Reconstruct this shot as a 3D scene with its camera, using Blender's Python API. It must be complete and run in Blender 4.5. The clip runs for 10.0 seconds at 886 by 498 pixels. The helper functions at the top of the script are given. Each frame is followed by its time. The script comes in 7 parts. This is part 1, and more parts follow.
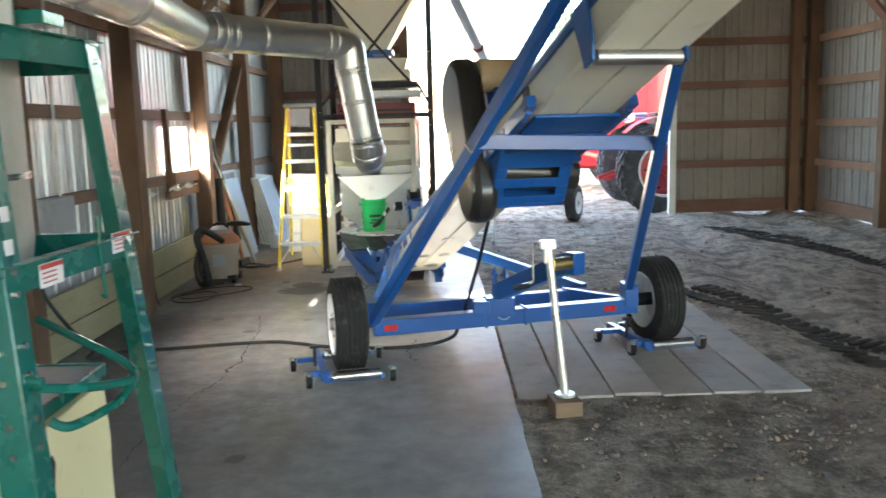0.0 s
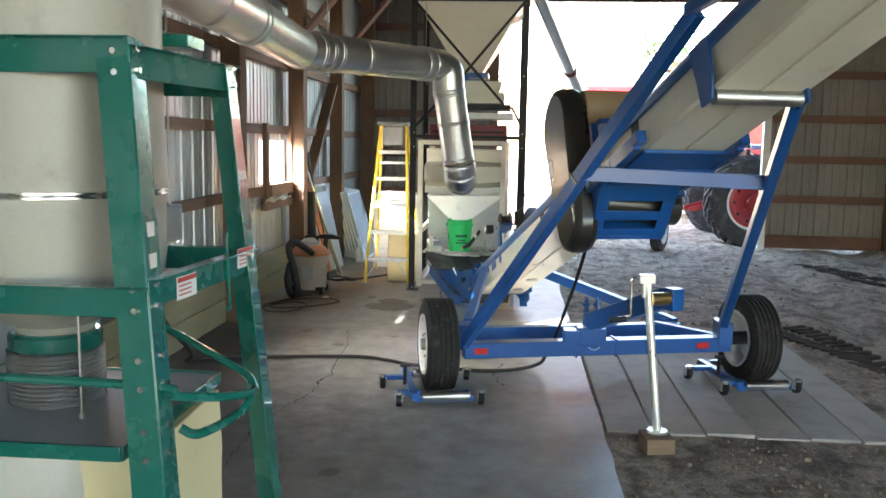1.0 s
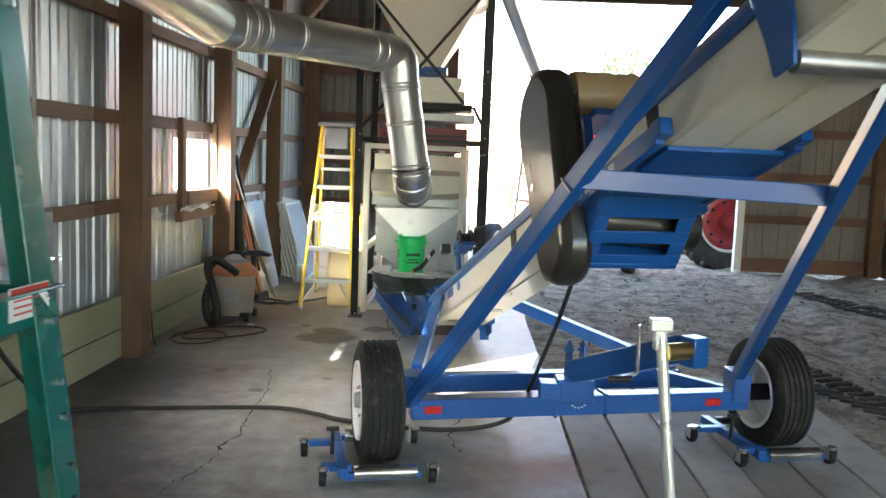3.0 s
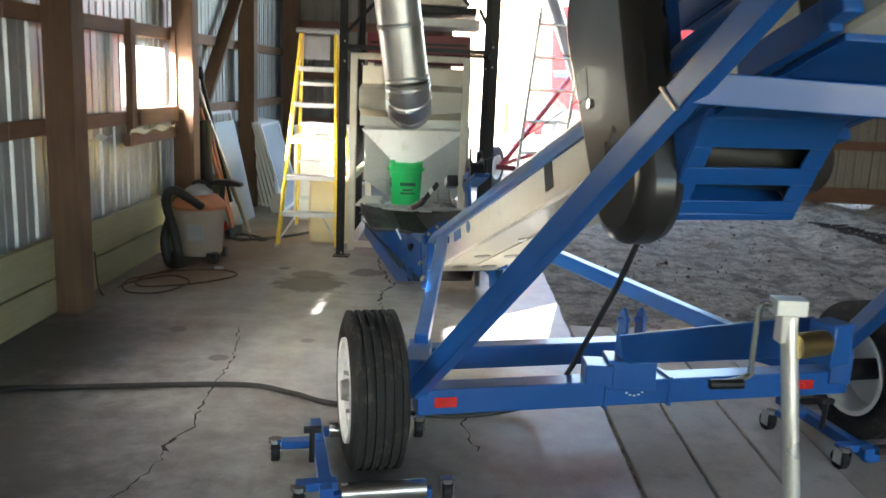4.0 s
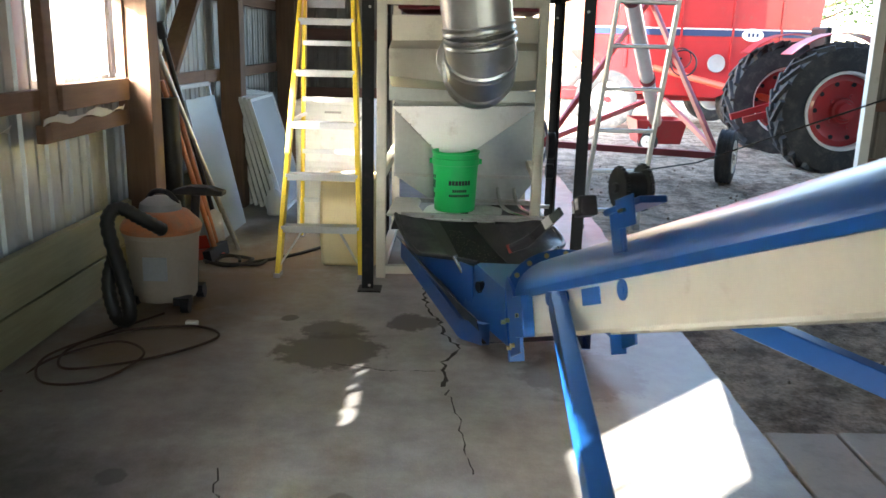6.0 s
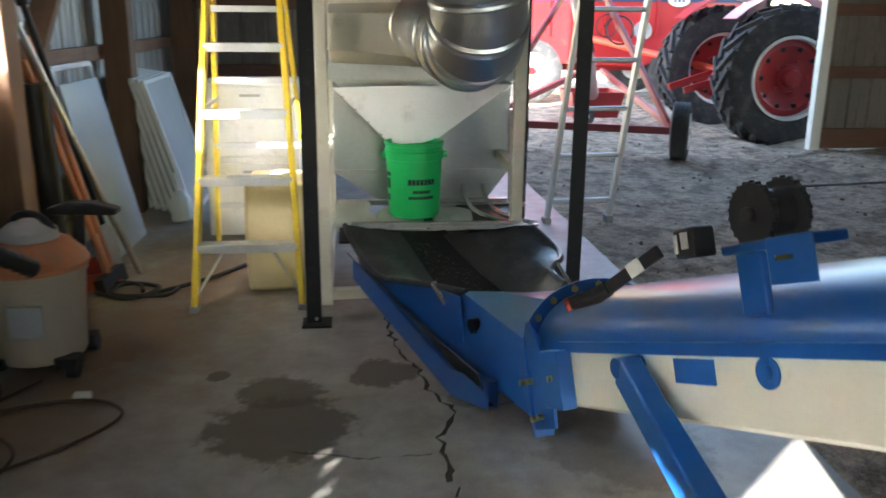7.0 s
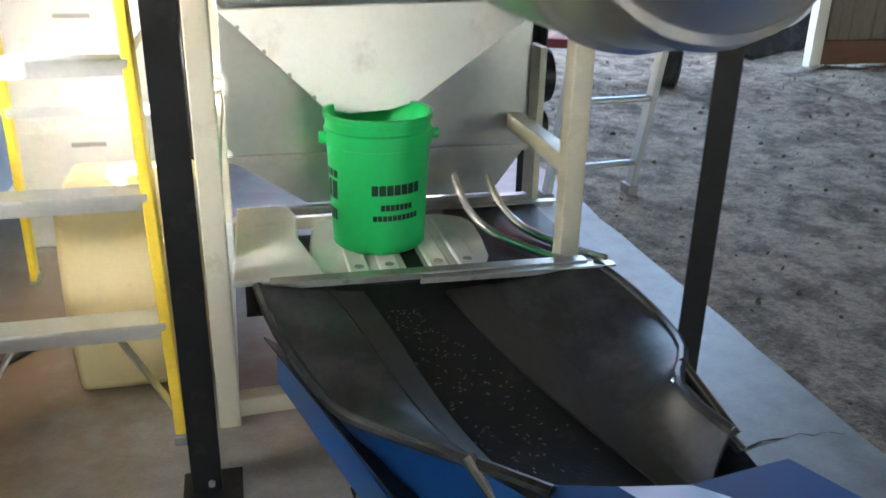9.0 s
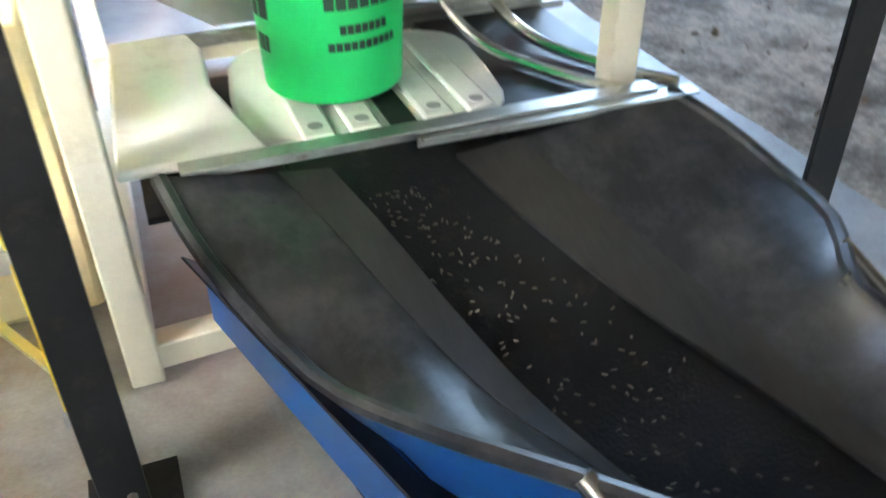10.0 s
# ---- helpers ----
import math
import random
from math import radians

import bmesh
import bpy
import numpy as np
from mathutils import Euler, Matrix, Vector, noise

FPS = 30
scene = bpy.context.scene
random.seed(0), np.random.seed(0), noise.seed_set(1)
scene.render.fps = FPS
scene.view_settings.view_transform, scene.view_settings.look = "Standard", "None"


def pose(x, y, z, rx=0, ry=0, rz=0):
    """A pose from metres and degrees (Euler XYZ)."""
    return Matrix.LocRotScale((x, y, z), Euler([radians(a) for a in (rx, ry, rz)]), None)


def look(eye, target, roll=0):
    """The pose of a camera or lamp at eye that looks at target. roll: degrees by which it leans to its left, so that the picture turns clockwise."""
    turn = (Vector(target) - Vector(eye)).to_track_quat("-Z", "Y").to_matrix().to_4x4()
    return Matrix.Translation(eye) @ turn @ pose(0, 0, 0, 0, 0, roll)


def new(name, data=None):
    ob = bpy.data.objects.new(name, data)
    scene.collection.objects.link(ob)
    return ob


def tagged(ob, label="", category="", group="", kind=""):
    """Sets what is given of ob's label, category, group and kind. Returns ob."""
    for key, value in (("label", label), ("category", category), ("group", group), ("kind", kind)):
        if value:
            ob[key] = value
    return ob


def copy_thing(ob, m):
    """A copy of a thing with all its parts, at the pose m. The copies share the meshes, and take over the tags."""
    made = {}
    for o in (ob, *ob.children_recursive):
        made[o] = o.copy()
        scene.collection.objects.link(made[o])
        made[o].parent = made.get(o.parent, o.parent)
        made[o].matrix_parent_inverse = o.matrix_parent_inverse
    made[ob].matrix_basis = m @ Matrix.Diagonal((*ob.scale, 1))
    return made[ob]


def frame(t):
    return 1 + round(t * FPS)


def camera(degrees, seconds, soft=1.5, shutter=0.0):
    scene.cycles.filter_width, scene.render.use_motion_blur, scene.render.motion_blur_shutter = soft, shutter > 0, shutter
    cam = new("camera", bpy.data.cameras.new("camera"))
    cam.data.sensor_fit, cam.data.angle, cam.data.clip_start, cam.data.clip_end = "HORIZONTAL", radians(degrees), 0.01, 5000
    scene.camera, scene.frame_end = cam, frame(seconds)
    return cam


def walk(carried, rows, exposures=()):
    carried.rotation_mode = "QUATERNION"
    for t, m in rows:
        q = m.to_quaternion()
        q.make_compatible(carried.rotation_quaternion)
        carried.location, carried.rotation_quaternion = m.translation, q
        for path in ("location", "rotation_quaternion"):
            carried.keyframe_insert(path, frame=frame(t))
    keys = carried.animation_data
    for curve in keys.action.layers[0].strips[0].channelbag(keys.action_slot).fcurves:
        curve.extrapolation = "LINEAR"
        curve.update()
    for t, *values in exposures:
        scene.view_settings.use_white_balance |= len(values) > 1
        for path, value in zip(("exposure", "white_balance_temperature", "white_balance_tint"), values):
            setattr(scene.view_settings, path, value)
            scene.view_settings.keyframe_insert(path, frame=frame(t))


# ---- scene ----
cam = camera(55.5, 10.0, shutter=0.35)
PATH = [
    (0, (0.098, 1.198, 1.535), (0.103, 3.176, 1.245), -1.5),
    (0.5, (-0.015, 1.17, 1.558), (-0.136, 3.147, 1.285), 0.2),
    (1, (-0.047, 1.151, 1.585), (-0.212, 3.129, 1.337), 1.0),
    (1.5, (-0.037, 1.27, 1.58), (-0.098, 3.265, 1.453), 1.1),
    (2, (-0.005, 1.572, 1.565), (-0.037, 3.569, 1.469), 1.9),
    (2.5, (-0.039, 1.929, 1.519), (-0.098, 3.923, 1.378), 2.8),
    (2.7, (-0.067, 2.111, 1.518), (-0.124, 4.102, 1.337), 2.2),
    (3.8, (-0.187, 3.216, 1.416), (-0.246, 5.19, 1.099), 2.8),
    (4, (-0.236, 3.463, 1.443), (-0.255, 5.424, 1.048), 2.5),
    (4.5, (-0.286, 3.994, 1.406), (-0.284, 5.944, 0.96), 2.9),
    (5, (-0.429, 4.487, 1.387), (-0.454, 6.437, 0.944), 2.4),
    (5.5, (-0.586, 5.005, 1.382), (-0.603, 6.952, 0.923), 1.4),
    (5.7, (-0.62, 5.234, 1.39), (-0.638, 7.18, 0.926), 1.5),
    (6.8, (-0.933, 6.378, 1.333), (-0.81, 8.303, 0.803), 0.1),
    (7, (-0.973, 6.59, 1.332), (-0.754, 8.505, 0.797), 0.6),
    (7.5, (-1.045, 7.103, 1.333), (-0.691, 8.996, 0.792), -0.1),
    (8, (-1.02, 7.604, 1.32), (-0.687, 9.491, 0.746), -0.4),
    (8.5, (-1.017, 8.057, 1.304), (-0.639, 9.926, 0.699), 0.6),
    (9, (-1.014, 8.521, 1.237), (-0.561, 10.317, 0.484), 1.2),
    (9.5, (-0.979, 8.943, 1.125), (-0.523, 10.667, 0.22), 2.9),
    (10, (-0.992, 9.258, 1.011), (-0.404, 10.782, -0.144), -0.4),
]
EXPOSURES = [(0.0, 4.6), (0.5, 4.42), (1.0, 4.38), (2.5, 4.45), (4.5, 4.12), (5.5, 3.92), (6.2, 3.75), (7.0, 3.62), (7.5, 4.0), (8.0, 4.22), (8.5, 4.2), (9.0, 4.25), (9.5, 4.35), (10.0, 5.35)]
walk(cam, [(t, look(eye, target, roll)) for t, eye, target, roll in PATH], EXPOSURES)

# ---- daylight: low sun from behind and left, open sky ----
SUN_WAY = Vector((0.72, 0.69, 0.0)).normalized() * math.cos(radians(20.2)) + Vector((0, 0, -math.sin(radians(20.2))))
sun_data = bpy.data.lights.new("sun", "SUN")
sun_data.energy, sun_data.angle, sun_data.color = 4.8, radians(0.6), (1.0, 0.95, 0.88)
sun = new("sun", sun_data)
sun.matrix_world = look((0, 0, 12), Vector((0, 0, 12)) + SUN_WAY)
world = bpy.data.worlds.new("sky")
scene.world = world
world.use_nodes = True
wn = world.node_tree.nodes
sky = wn.new("ShaderNodeTexSky")
sky.sky_type, sky.sun_disc = "NISHITA", False
sky.sun_elevation, sky.sun_rotation = radians(20.2), math.atan2(-SUN_WAY.x, -SUN_WAY.y)
sky.dust_density, sky.air_density, sky.ozone_density = 0.8, 1.0, 0.6
wn["Background"].inputs["Strength"].default_value = 0.15
world.node_tree.links.new(sky.outputs[0], wn["Background"].inputs["Color"])


# ---- materials ----
def nodes_of(name):
    m = bpy.data.materials.new(name)
    m.use_nodes = True
    nt = m.node_tree
    return m, nt, nt.nodes["Principled BSDF"]


def noise_node(nt, scale, detail=4.0, stretch=(1, 1, 1), rough=0.55):
    tc = nt.nodes.new("ShaderNodeTexCoord")
    mp = nt.nodes.new("ShaderNodeMapping")
    mp.inputs["Scale"].default_value = stretch
    nz = nt.nodes.new("ShaderNodeTexNoise")
    nz.inputs["Scale"].default_value, nz.inputs["Detail"].default_value = scale, detail
    nz.inputs["Roughness"].default_value = rough
    nt.links.new(tc.outputs["Object"], mp.inputs["Vector"])
    nt.links.new(mp.outputs["Vector"], nz.inputs["Vector"])
    return nz


def ramp_node(nt, src, a, b, p0=0.3, p1=0.7):
    r = nt.nodes.new("ShaderNodeValToRGB")
    r.color_ramp.elements[0].position, r.color_ramp.elements[1].position = p0, p1
    r.color_ramp.elements[0].color, r.color_ramp.elements[1].color = (*a, 1), (*b, 1)
    nt.links.new(src, r.inputs["Fac"])
    return r


def mixed(nt, fac, a, b, kind="MIX"):
    m = nt.nodes.new("ShaderNodeMix")
    m.data_type, m.blend_type = "RGBA", kind
    for key, v in ((0, fac), (6, a), (7, b)):
        if isinstance(v, (int, float)):
            m.inputs[key].default_value = v
        elif isinstance(v, tuple):
            m.inputs[key].default_value = (*v, 1)
        else:
            nt.links.new(v, m.inputs[key])
    return m.outputs[2]


def mat(name, col, rough=0.5, metal=0.0, var=0.12, scale=5.0, fine=70.0, bump=0.08, dirt=None, dirt_amount=0.0,
        stretch=(1, 1, 1), coat=0.0, rvar=0.12, island=0.0, depth=0.004):
    """A painted, plastic or metal surface: colour drifts at a large scale, grain and relief at a small one, dirt in patches."""
    m, nt, b = nodes_of(name)
    n1 = noise_node(nt, scale, 4, stretch)
    n2 = noise_node(nt, fine, 3, stretch)
    lo, hi = tuple(c * (1 - var) for c in col), tuple(min(1, c * (1 + var)) for c in col)
    c = ramp_node(nt, n1.outputs["Fac"], lo, hi).outputs["Color"]
    c = mixed(nt, 0.35, c, ramp_node(nt, n2.outputs["Fac"], lo, hi).outputs["Color"])
    if dirt:
        n3 = noise_node(nt, scale * 2.3, 6, (1, 1, 1), 0.7)
        d = nt.nodes.new("ShaderNodeMapRange")
        d.inputs["From Min"].default_value, d.inputs["From Max"].default_value = 0.62 - 0.25 * dirt_amount, 0.85
        nt.links.new(n3.outputs["Fac"], d.inputs["Value"])
        c = mixed(nt, d.outputs["Result"], c, dirt)
    if island:
        oi = nt.nodes.new("ShaderNodeObjectInfo")
        c = mixed(nt, island, c, ramp_node(nt, oi.outputs["Random"], lo, hi, 0, 1).outputs["Color"])
    nt.links.new(c, b.inputs["Base Color"])
    r = nt.nodes.new("ShaderNodeMapRange")
    r.inputs["To Min"].default_value, r.inputs["To Max"].default_value = max(0.03, rough - rvar), min(1, rough + rvar)
    nt.links.new(n1.outputs["Fac"], r.inputs["Value"])
    nt.links.new(r.outputs["Result"], b.inputs["Roughness"])
    b.inputs["Metallic"].default_value = metal
    b.inputs["Coat Weight"].default_value = coat
    if bump:
        bp = nt.nodes.new("ShaderNodeBump")
        bp.inputs["Strength"].default_value, bp.inputs["Distance"].default_value = bump, depth
        nt.links.new(n2.outputs["Fac"], bp.inputs["Height"])
        nt.links.new(bp.outputs["Normal"], b.inputs["Normal"])
    return m


def wood(name, dark, light, along):
    """Sawn timber with its grain along the axis 'x', 'y' or 'z'."""
    st = {"x": (0.07, 1, 1), "y": (1, 0.07, 1), "z": (1, 1, 0.07)}[along]
    m, nt, b = nodes_of(name)
    g = noise_node(nt, 38, 6, st, 0.65)
    big = noise_node(nt, 1.7, 4)
    c = ramp_node(nt, g.outputs["Fac"], dark, light, 0.32, 0.7).outputs["Color"]
    c = mixed(nt, 0.55, c, ramp_node(nt, big.outputs["Fac"], dark, light).outputs["Color"])
    oi = nt.nodes.new("ShaderNodeObjectInfo")
    c = mixed(nt, 0.25, c, ramp_node(nt, oi.outputs["Random"], dark, light, 0, 1).outputs["Color"])
    nt.links.new(c, b.inputs["Base Color"])
    b.inputs["Roughness"].default_value = 0.75
    bp = nt.nodes.new("ShaderNodeBump")
    bp.inputs["Strength"].default_value, bp.inputs["Distance"].default_value = 0.35, 0.004
    nt.links.new(g.outputs["Fac"], bp.inputs["Height"])
    nt.links.new(bp.outputs["Normal"], b.inputs["Normal"])
    return m


def stained_concrete(name, spots, soil=()):
    """Trowelled slab: mottled grey, fine pits, brown-black oil stains and broad painted shade at the given (x, y,
    radius, strength).
    """
    m, nt, b = nodes_of(name)
    big, mid, fine = noise_node(nt, 0.9, 5), noise_node(nt, 5.5, 6, (1, 1, 1), 0.65), noise_node(nt, 120, 3)
    c = ramp_node(nt, big.outputs["Fac"], (0.18, 0.165, 0.142), (0.43, 0.425, 0.405)).outputs["Color"]
    c = mixed(nt, 0.5, c, ramp_node(nt, mid.outputs["Fac"], (0.15, 0.13, 0.108), (0.46, 0.455, 0.43), 0.34, 0.66).outputs["Color"])
    c = mixed(nt, 0.12, c, ramp_node(nt, fine.outputs["Fac"], (0.10, 0.09, 0.08), (0.5, 0.48, 0.45)).outputs["Color"])
    geo = nt.nodes.new("ShaderNodeTexCoord")
    warp = noise_node(nt, 7, 5, (1, 1, 1), 0.7)
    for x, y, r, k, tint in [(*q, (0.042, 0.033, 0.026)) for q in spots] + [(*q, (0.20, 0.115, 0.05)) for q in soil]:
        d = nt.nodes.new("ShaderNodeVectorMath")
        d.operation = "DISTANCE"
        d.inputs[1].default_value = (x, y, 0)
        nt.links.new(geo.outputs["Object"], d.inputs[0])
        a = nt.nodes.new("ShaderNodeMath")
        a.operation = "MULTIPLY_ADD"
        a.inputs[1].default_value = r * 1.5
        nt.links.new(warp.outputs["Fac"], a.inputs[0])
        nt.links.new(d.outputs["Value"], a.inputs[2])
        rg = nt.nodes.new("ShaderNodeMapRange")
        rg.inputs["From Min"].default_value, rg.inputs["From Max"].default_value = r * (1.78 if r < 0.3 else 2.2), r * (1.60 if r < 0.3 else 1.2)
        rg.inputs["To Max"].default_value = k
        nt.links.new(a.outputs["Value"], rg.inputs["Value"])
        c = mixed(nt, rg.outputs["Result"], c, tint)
    nt.links.new(c, b.inputs["Base Color"])
    rr = nt.nodes.new("ShaderNodeMapRange")
    rr.inputs["To Min"].default_value, rr.inputs["To Max"].default_value = 0.34, 0.62
    nt.links.new(mid.outputs["Fac"], rr.inputs["Value"])
    nt.links.new(rr.outputs["Result"], b.inputs["Roughness"])
    bp = nt.nodes.new("ShaderNodeBump")
    bp.inputs["Strength"].default_value, bp.inputs["Distance"].default_value = 0.12, 0.003
    nt.links.new(mid.outputs["Fac"], bp.inputs["Height"])
    nt.links.new(bp.outputs["Normal"], b.inputs["Normal"])
    return m


def earth(name, dark=1.0):
    """Dry trampled soil: broad drift and crumbs, toned darker in the hollows of its bumps, lighter on top."""
    m, nt, b = nodes_of(name)
    big, mid, crumb, fine = noise_node(nt, 0.55, 5), noise_node(nt, 3.2, 8, (1, 1, 1), 0.72), noise_node(nt, 13, 6, (1, 1, 1), 0.7), noise_node(nt, 55, 5, (1, 1, 1), 0.75)
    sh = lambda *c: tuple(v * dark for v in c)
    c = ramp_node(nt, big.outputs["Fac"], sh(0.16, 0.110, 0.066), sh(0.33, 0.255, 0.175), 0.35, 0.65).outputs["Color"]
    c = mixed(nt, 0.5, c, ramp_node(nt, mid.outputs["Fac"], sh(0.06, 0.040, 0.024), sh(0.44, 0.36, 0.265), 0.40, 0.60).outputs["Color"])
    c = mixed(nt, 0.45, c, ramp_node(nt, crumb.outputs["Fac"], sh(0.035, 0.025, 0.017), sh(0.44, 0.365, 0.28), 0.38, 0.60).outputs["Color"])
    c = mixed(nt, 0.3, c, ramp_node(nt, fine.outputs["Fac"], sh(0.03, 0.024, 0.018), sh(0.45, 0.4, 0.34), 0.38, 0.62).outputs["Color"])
    # lump noise darkens the hollows of its own bump
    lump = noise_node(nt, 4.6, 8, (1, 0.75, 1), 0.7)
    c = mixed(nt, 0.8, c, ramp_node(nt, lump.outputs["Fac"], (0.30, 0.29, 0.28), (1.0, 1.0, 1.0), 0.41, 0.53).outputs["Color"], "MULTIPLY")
    nt.links.new(c, b.inputs["Base Color"])
    b.inputs["Roughness"].default_value = 0.92
    prev = None
    for src, dist, strength in ((lump, 0.07, 0.9), (mid, 0.10, 0.8), (crumb, 0.05, 1.0), (fine, 0.012, 0.9)):
        bp = nt.nodes.new("ShaderNodeBump")
        bp.inputs["Strength"].default_value, bp.inputs["Distance"].default_value = strength, dist
        nt.links.new(src.outputs["Fac"], bp.inputs["Height"])
        if prev:
            nt.links.new(prev, bp.inputs["Normal"])
        prev = bp.outputs["Normal"]
    nt.links.new(prev, b.inputs["Normal"])
    return m


def clear(name, col=(1, 1, 1), rough=0.15, trans=1.0, alpha=1.0):
    m, nt, b = nodes_of(name)
    b.inputs["Base Color"].default_value = (*col, 1)
    b.inputs["Roughness"].default_value, b.inputs["Transmission Weight"].default_value = rough, trans
    b.inputs["Alpha"].default_value = alpha
    nz = noise_node(nt, 14, 4)
    bp = nt.nodes.new("ShaderNodeBump")
    bp.inputs["Strength"].default_value, bp.inputs["Distance"].default_value = 0.5, 0.01
    nt.links.new(nz.outputs["Fac"], bp.inputs["Height"])
    nt.links.new(bp.outputs["Normal"], b.inputs["Normal"])
    return m


# the broad spots by the west wall mix grime with painted shade
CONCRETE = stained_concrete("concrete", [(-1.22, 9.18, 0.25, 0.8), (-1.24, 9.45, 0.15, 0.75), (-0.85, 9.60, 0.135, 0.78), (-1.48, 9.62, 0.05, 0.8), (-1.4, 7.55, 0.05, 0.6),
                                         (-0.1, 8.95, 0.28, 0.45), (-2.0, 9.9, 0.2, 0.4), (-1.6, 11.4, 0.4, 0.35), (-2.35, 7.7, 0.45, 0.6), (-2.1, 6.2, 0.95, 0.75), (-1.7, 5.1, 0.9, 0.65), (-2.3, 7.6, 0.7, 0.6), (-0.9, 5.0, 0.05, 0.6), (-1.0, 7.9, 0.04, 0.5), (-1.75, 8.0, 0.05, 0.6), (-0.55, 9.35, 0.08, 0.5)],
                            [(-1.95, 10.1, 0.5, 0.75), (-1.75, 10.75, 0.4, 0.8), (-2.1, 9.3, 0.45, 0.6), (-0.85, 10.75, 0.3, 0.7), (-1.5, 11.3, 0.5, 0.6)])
PLANK = mat("precast_plank", (0.44, 0.395, 0.34), 0.75, var=0.2, scale=2.2, fine=90, bump=0.2, dirt=(0.16, 0.13, 0.1), dirt_amount=0.5, island=0.3)
EARTH = earth("earth", 2.0)
# the same soil at a much darker tone, for the tread lugs
EARTH_DARK = earth("dark_earth", 0.3)
CLOD = mat("dry_clod", (0.17, 0.125, 0.085), 0.9, var=0.5, scale=30, fine=120, bump=0.3)
CRACK = mat("crack_shade", (0.03, 0.026, 0.022), 0.9)
POST_WOOD = wood("post_wood", (0.06, 0.032, 0.018), (0.21, 0.12, 0.068), "z")
GIRT_WOOD = wood("girt_wood", (0.12, 0.065, 0.04), (0.27, 0.155, 0.095), "y")
GIRT_WOOD_X = wood("girt_wood_across", (0.10, 0.05, 0.035), (0.22, 0.12, 0.085), "x")
BOARD_WOOD = wood("treated_board", (0.22, 0.20, 0.11), (0.40, 0.36, 0.21), "y")
ROOF_WOOD = wood("rafter_wood", (0.055, 0.035, 0.025), (0.13, 0.085, 0.06), "x")
BLOCK_WOOD = wood("block_wood", (0.16, 0.10, 0.06), (0.30, 0.2, 0.12), "x")
PALE_WOOD = wood("pale_board", (0.36, 0.27, 0.17), (0.6, 0.47, 0.31), "x")
# browner, darker copy of SIDING, standing in for dimmer light on two walls
SIDING_DARK = mat("dark_siding", (0.23, 0.215, 0.195), 0.5, 0.3, var=0.28, scale=1.4, fine=40, bump=0.05, dirt=(0.13, 0.11, 0.09), dirt_amount=0.5, stretch=(1, 1, 0.35), island=0.3)
ZINC = mat("dull_zinc", (0.8, 0.79, 0.74), 0.32, 0.55, var=0.08, scale=9, bump=0.02)
SIDING = mat("ribbed_siding", (0.46, 0.48, 0.49), 0.42, 0.55, var=0.22, scale=1.6, fine=40, bump=0.05, dirt=(0.22, 0.2, 0.17), dirt_amount=0.35, stretch=(1, 1, 0.35), island=0.3)
ROOF_TIN = mat("roof_tin", (0.16, 0.15, 0.14), 0.55, 0.3, var=0.3, scale=1.2, dirt=(0.08, 0.06, 0.05), dirt_amount=0.5)
GALV = mat("galvanised", (0.74, 0.74, 0.72), 0.36, 0.95, var=0.08, scale=7, fine=30, bump=0.0, rvar=0.06)
SHEET = mat("dull_sheet_metal", (0.42, 0.435, 0.425), 0.34, 0.9, var=0.12, scale=3, fine=35, bump=0.03)
CHROME = mat("bright_zinc", (0.78, 0.78, 0.76), 0.2, 1.0, var=0.06, scale=12, bump=0.03)
STEEL = mat("worn_steel", (0.42, 0.41, 0.39), 0.38, 0.95, var=0.2, scale=8, dirt=(0.2, 0.12, 0.07), dirt_amount=0.2)
ALU = mat("aluminium", (0.66, 0.67, 0.68), 0.4, 0.9, var=0.1, scale=10)
BLUE = mat("blue_paint", (0.010, 0.088, 0.32), 0.31, 0.0, var=0.05, scale=4, bump=0, rvar=0.02, coat=0.1)
# greyer, darker version of the cream paint for the cyclone drum
DRUM = mat("muted_cream_paint", (0.43, 0.41, 0.345), 0.45, var=0.08, scale=2, bump=0.03, dirt=(0.3, 0.26, 0.2), dirt_amount=0.3)
CREAM = mat("cream_paint", (0.72, 0.68, 0.56), 0.4, var=0.05, scale=2.5, bump=0.03, coat=0.2, dirt=(0.5, 0.42, 0.3), dirt_amount=0.12)
IVORY = mat("ivory_sheet", (0.70, 0.66, 0.53), 0.45, var=0.06, scale=3, dirt=(0.4, 0.34, 0.24), dirt_amount=0.2)
WHITE = mat("white_paint", (0.78, 0.78, 0.75), 0.5, var=0.05, scale=3, dirt=(0.5, 0.46, 0.4), dirt_amount=0.2)
GREEN = mat("green_paint", (0.006, 0.125, 0.095), 0.26, var=0.12, scale=5, bump=0.05, coat=0.5)
BUCKET = mat("green_plastic", (0.01, 0.52, 0.13), 0.42, var=0.06, scale=6, bump=0.03)
RED = mat("red_paint", (0.36, 0.018, 0.022), 0.35, var=0.15, scale=2, coat=0.3, dirt=(0.2, 0.06, 0.05), dirt_amount=0.2)
DARK_RED = mat("dark_red_paint", (0.17, 0.018, 0.026), 0.45, var=0.2, scale=4)
ORANGE = mat("orange_plastic", (0.45, 0.15, 0.06), 0.6, var=0.2, dirt=(0.25, 0.17, 0.12), dirt_amount=0.6)
ORANGE_RED = mat("orange_red_paint", (0.62, 0.07, 0.03), 0.45, var=0.1)
REFLECT = mat("red_reflector", (0.6, 0.02, 0.02), 0.25, var=0.1, scale=40)
BLACK = mat("black_paint", (0.018, 0.018, 0.02), 0.42, var=0.25, scale=8, dirt=(0.06, 0.05, 0.045), dirt_amount=0.2)
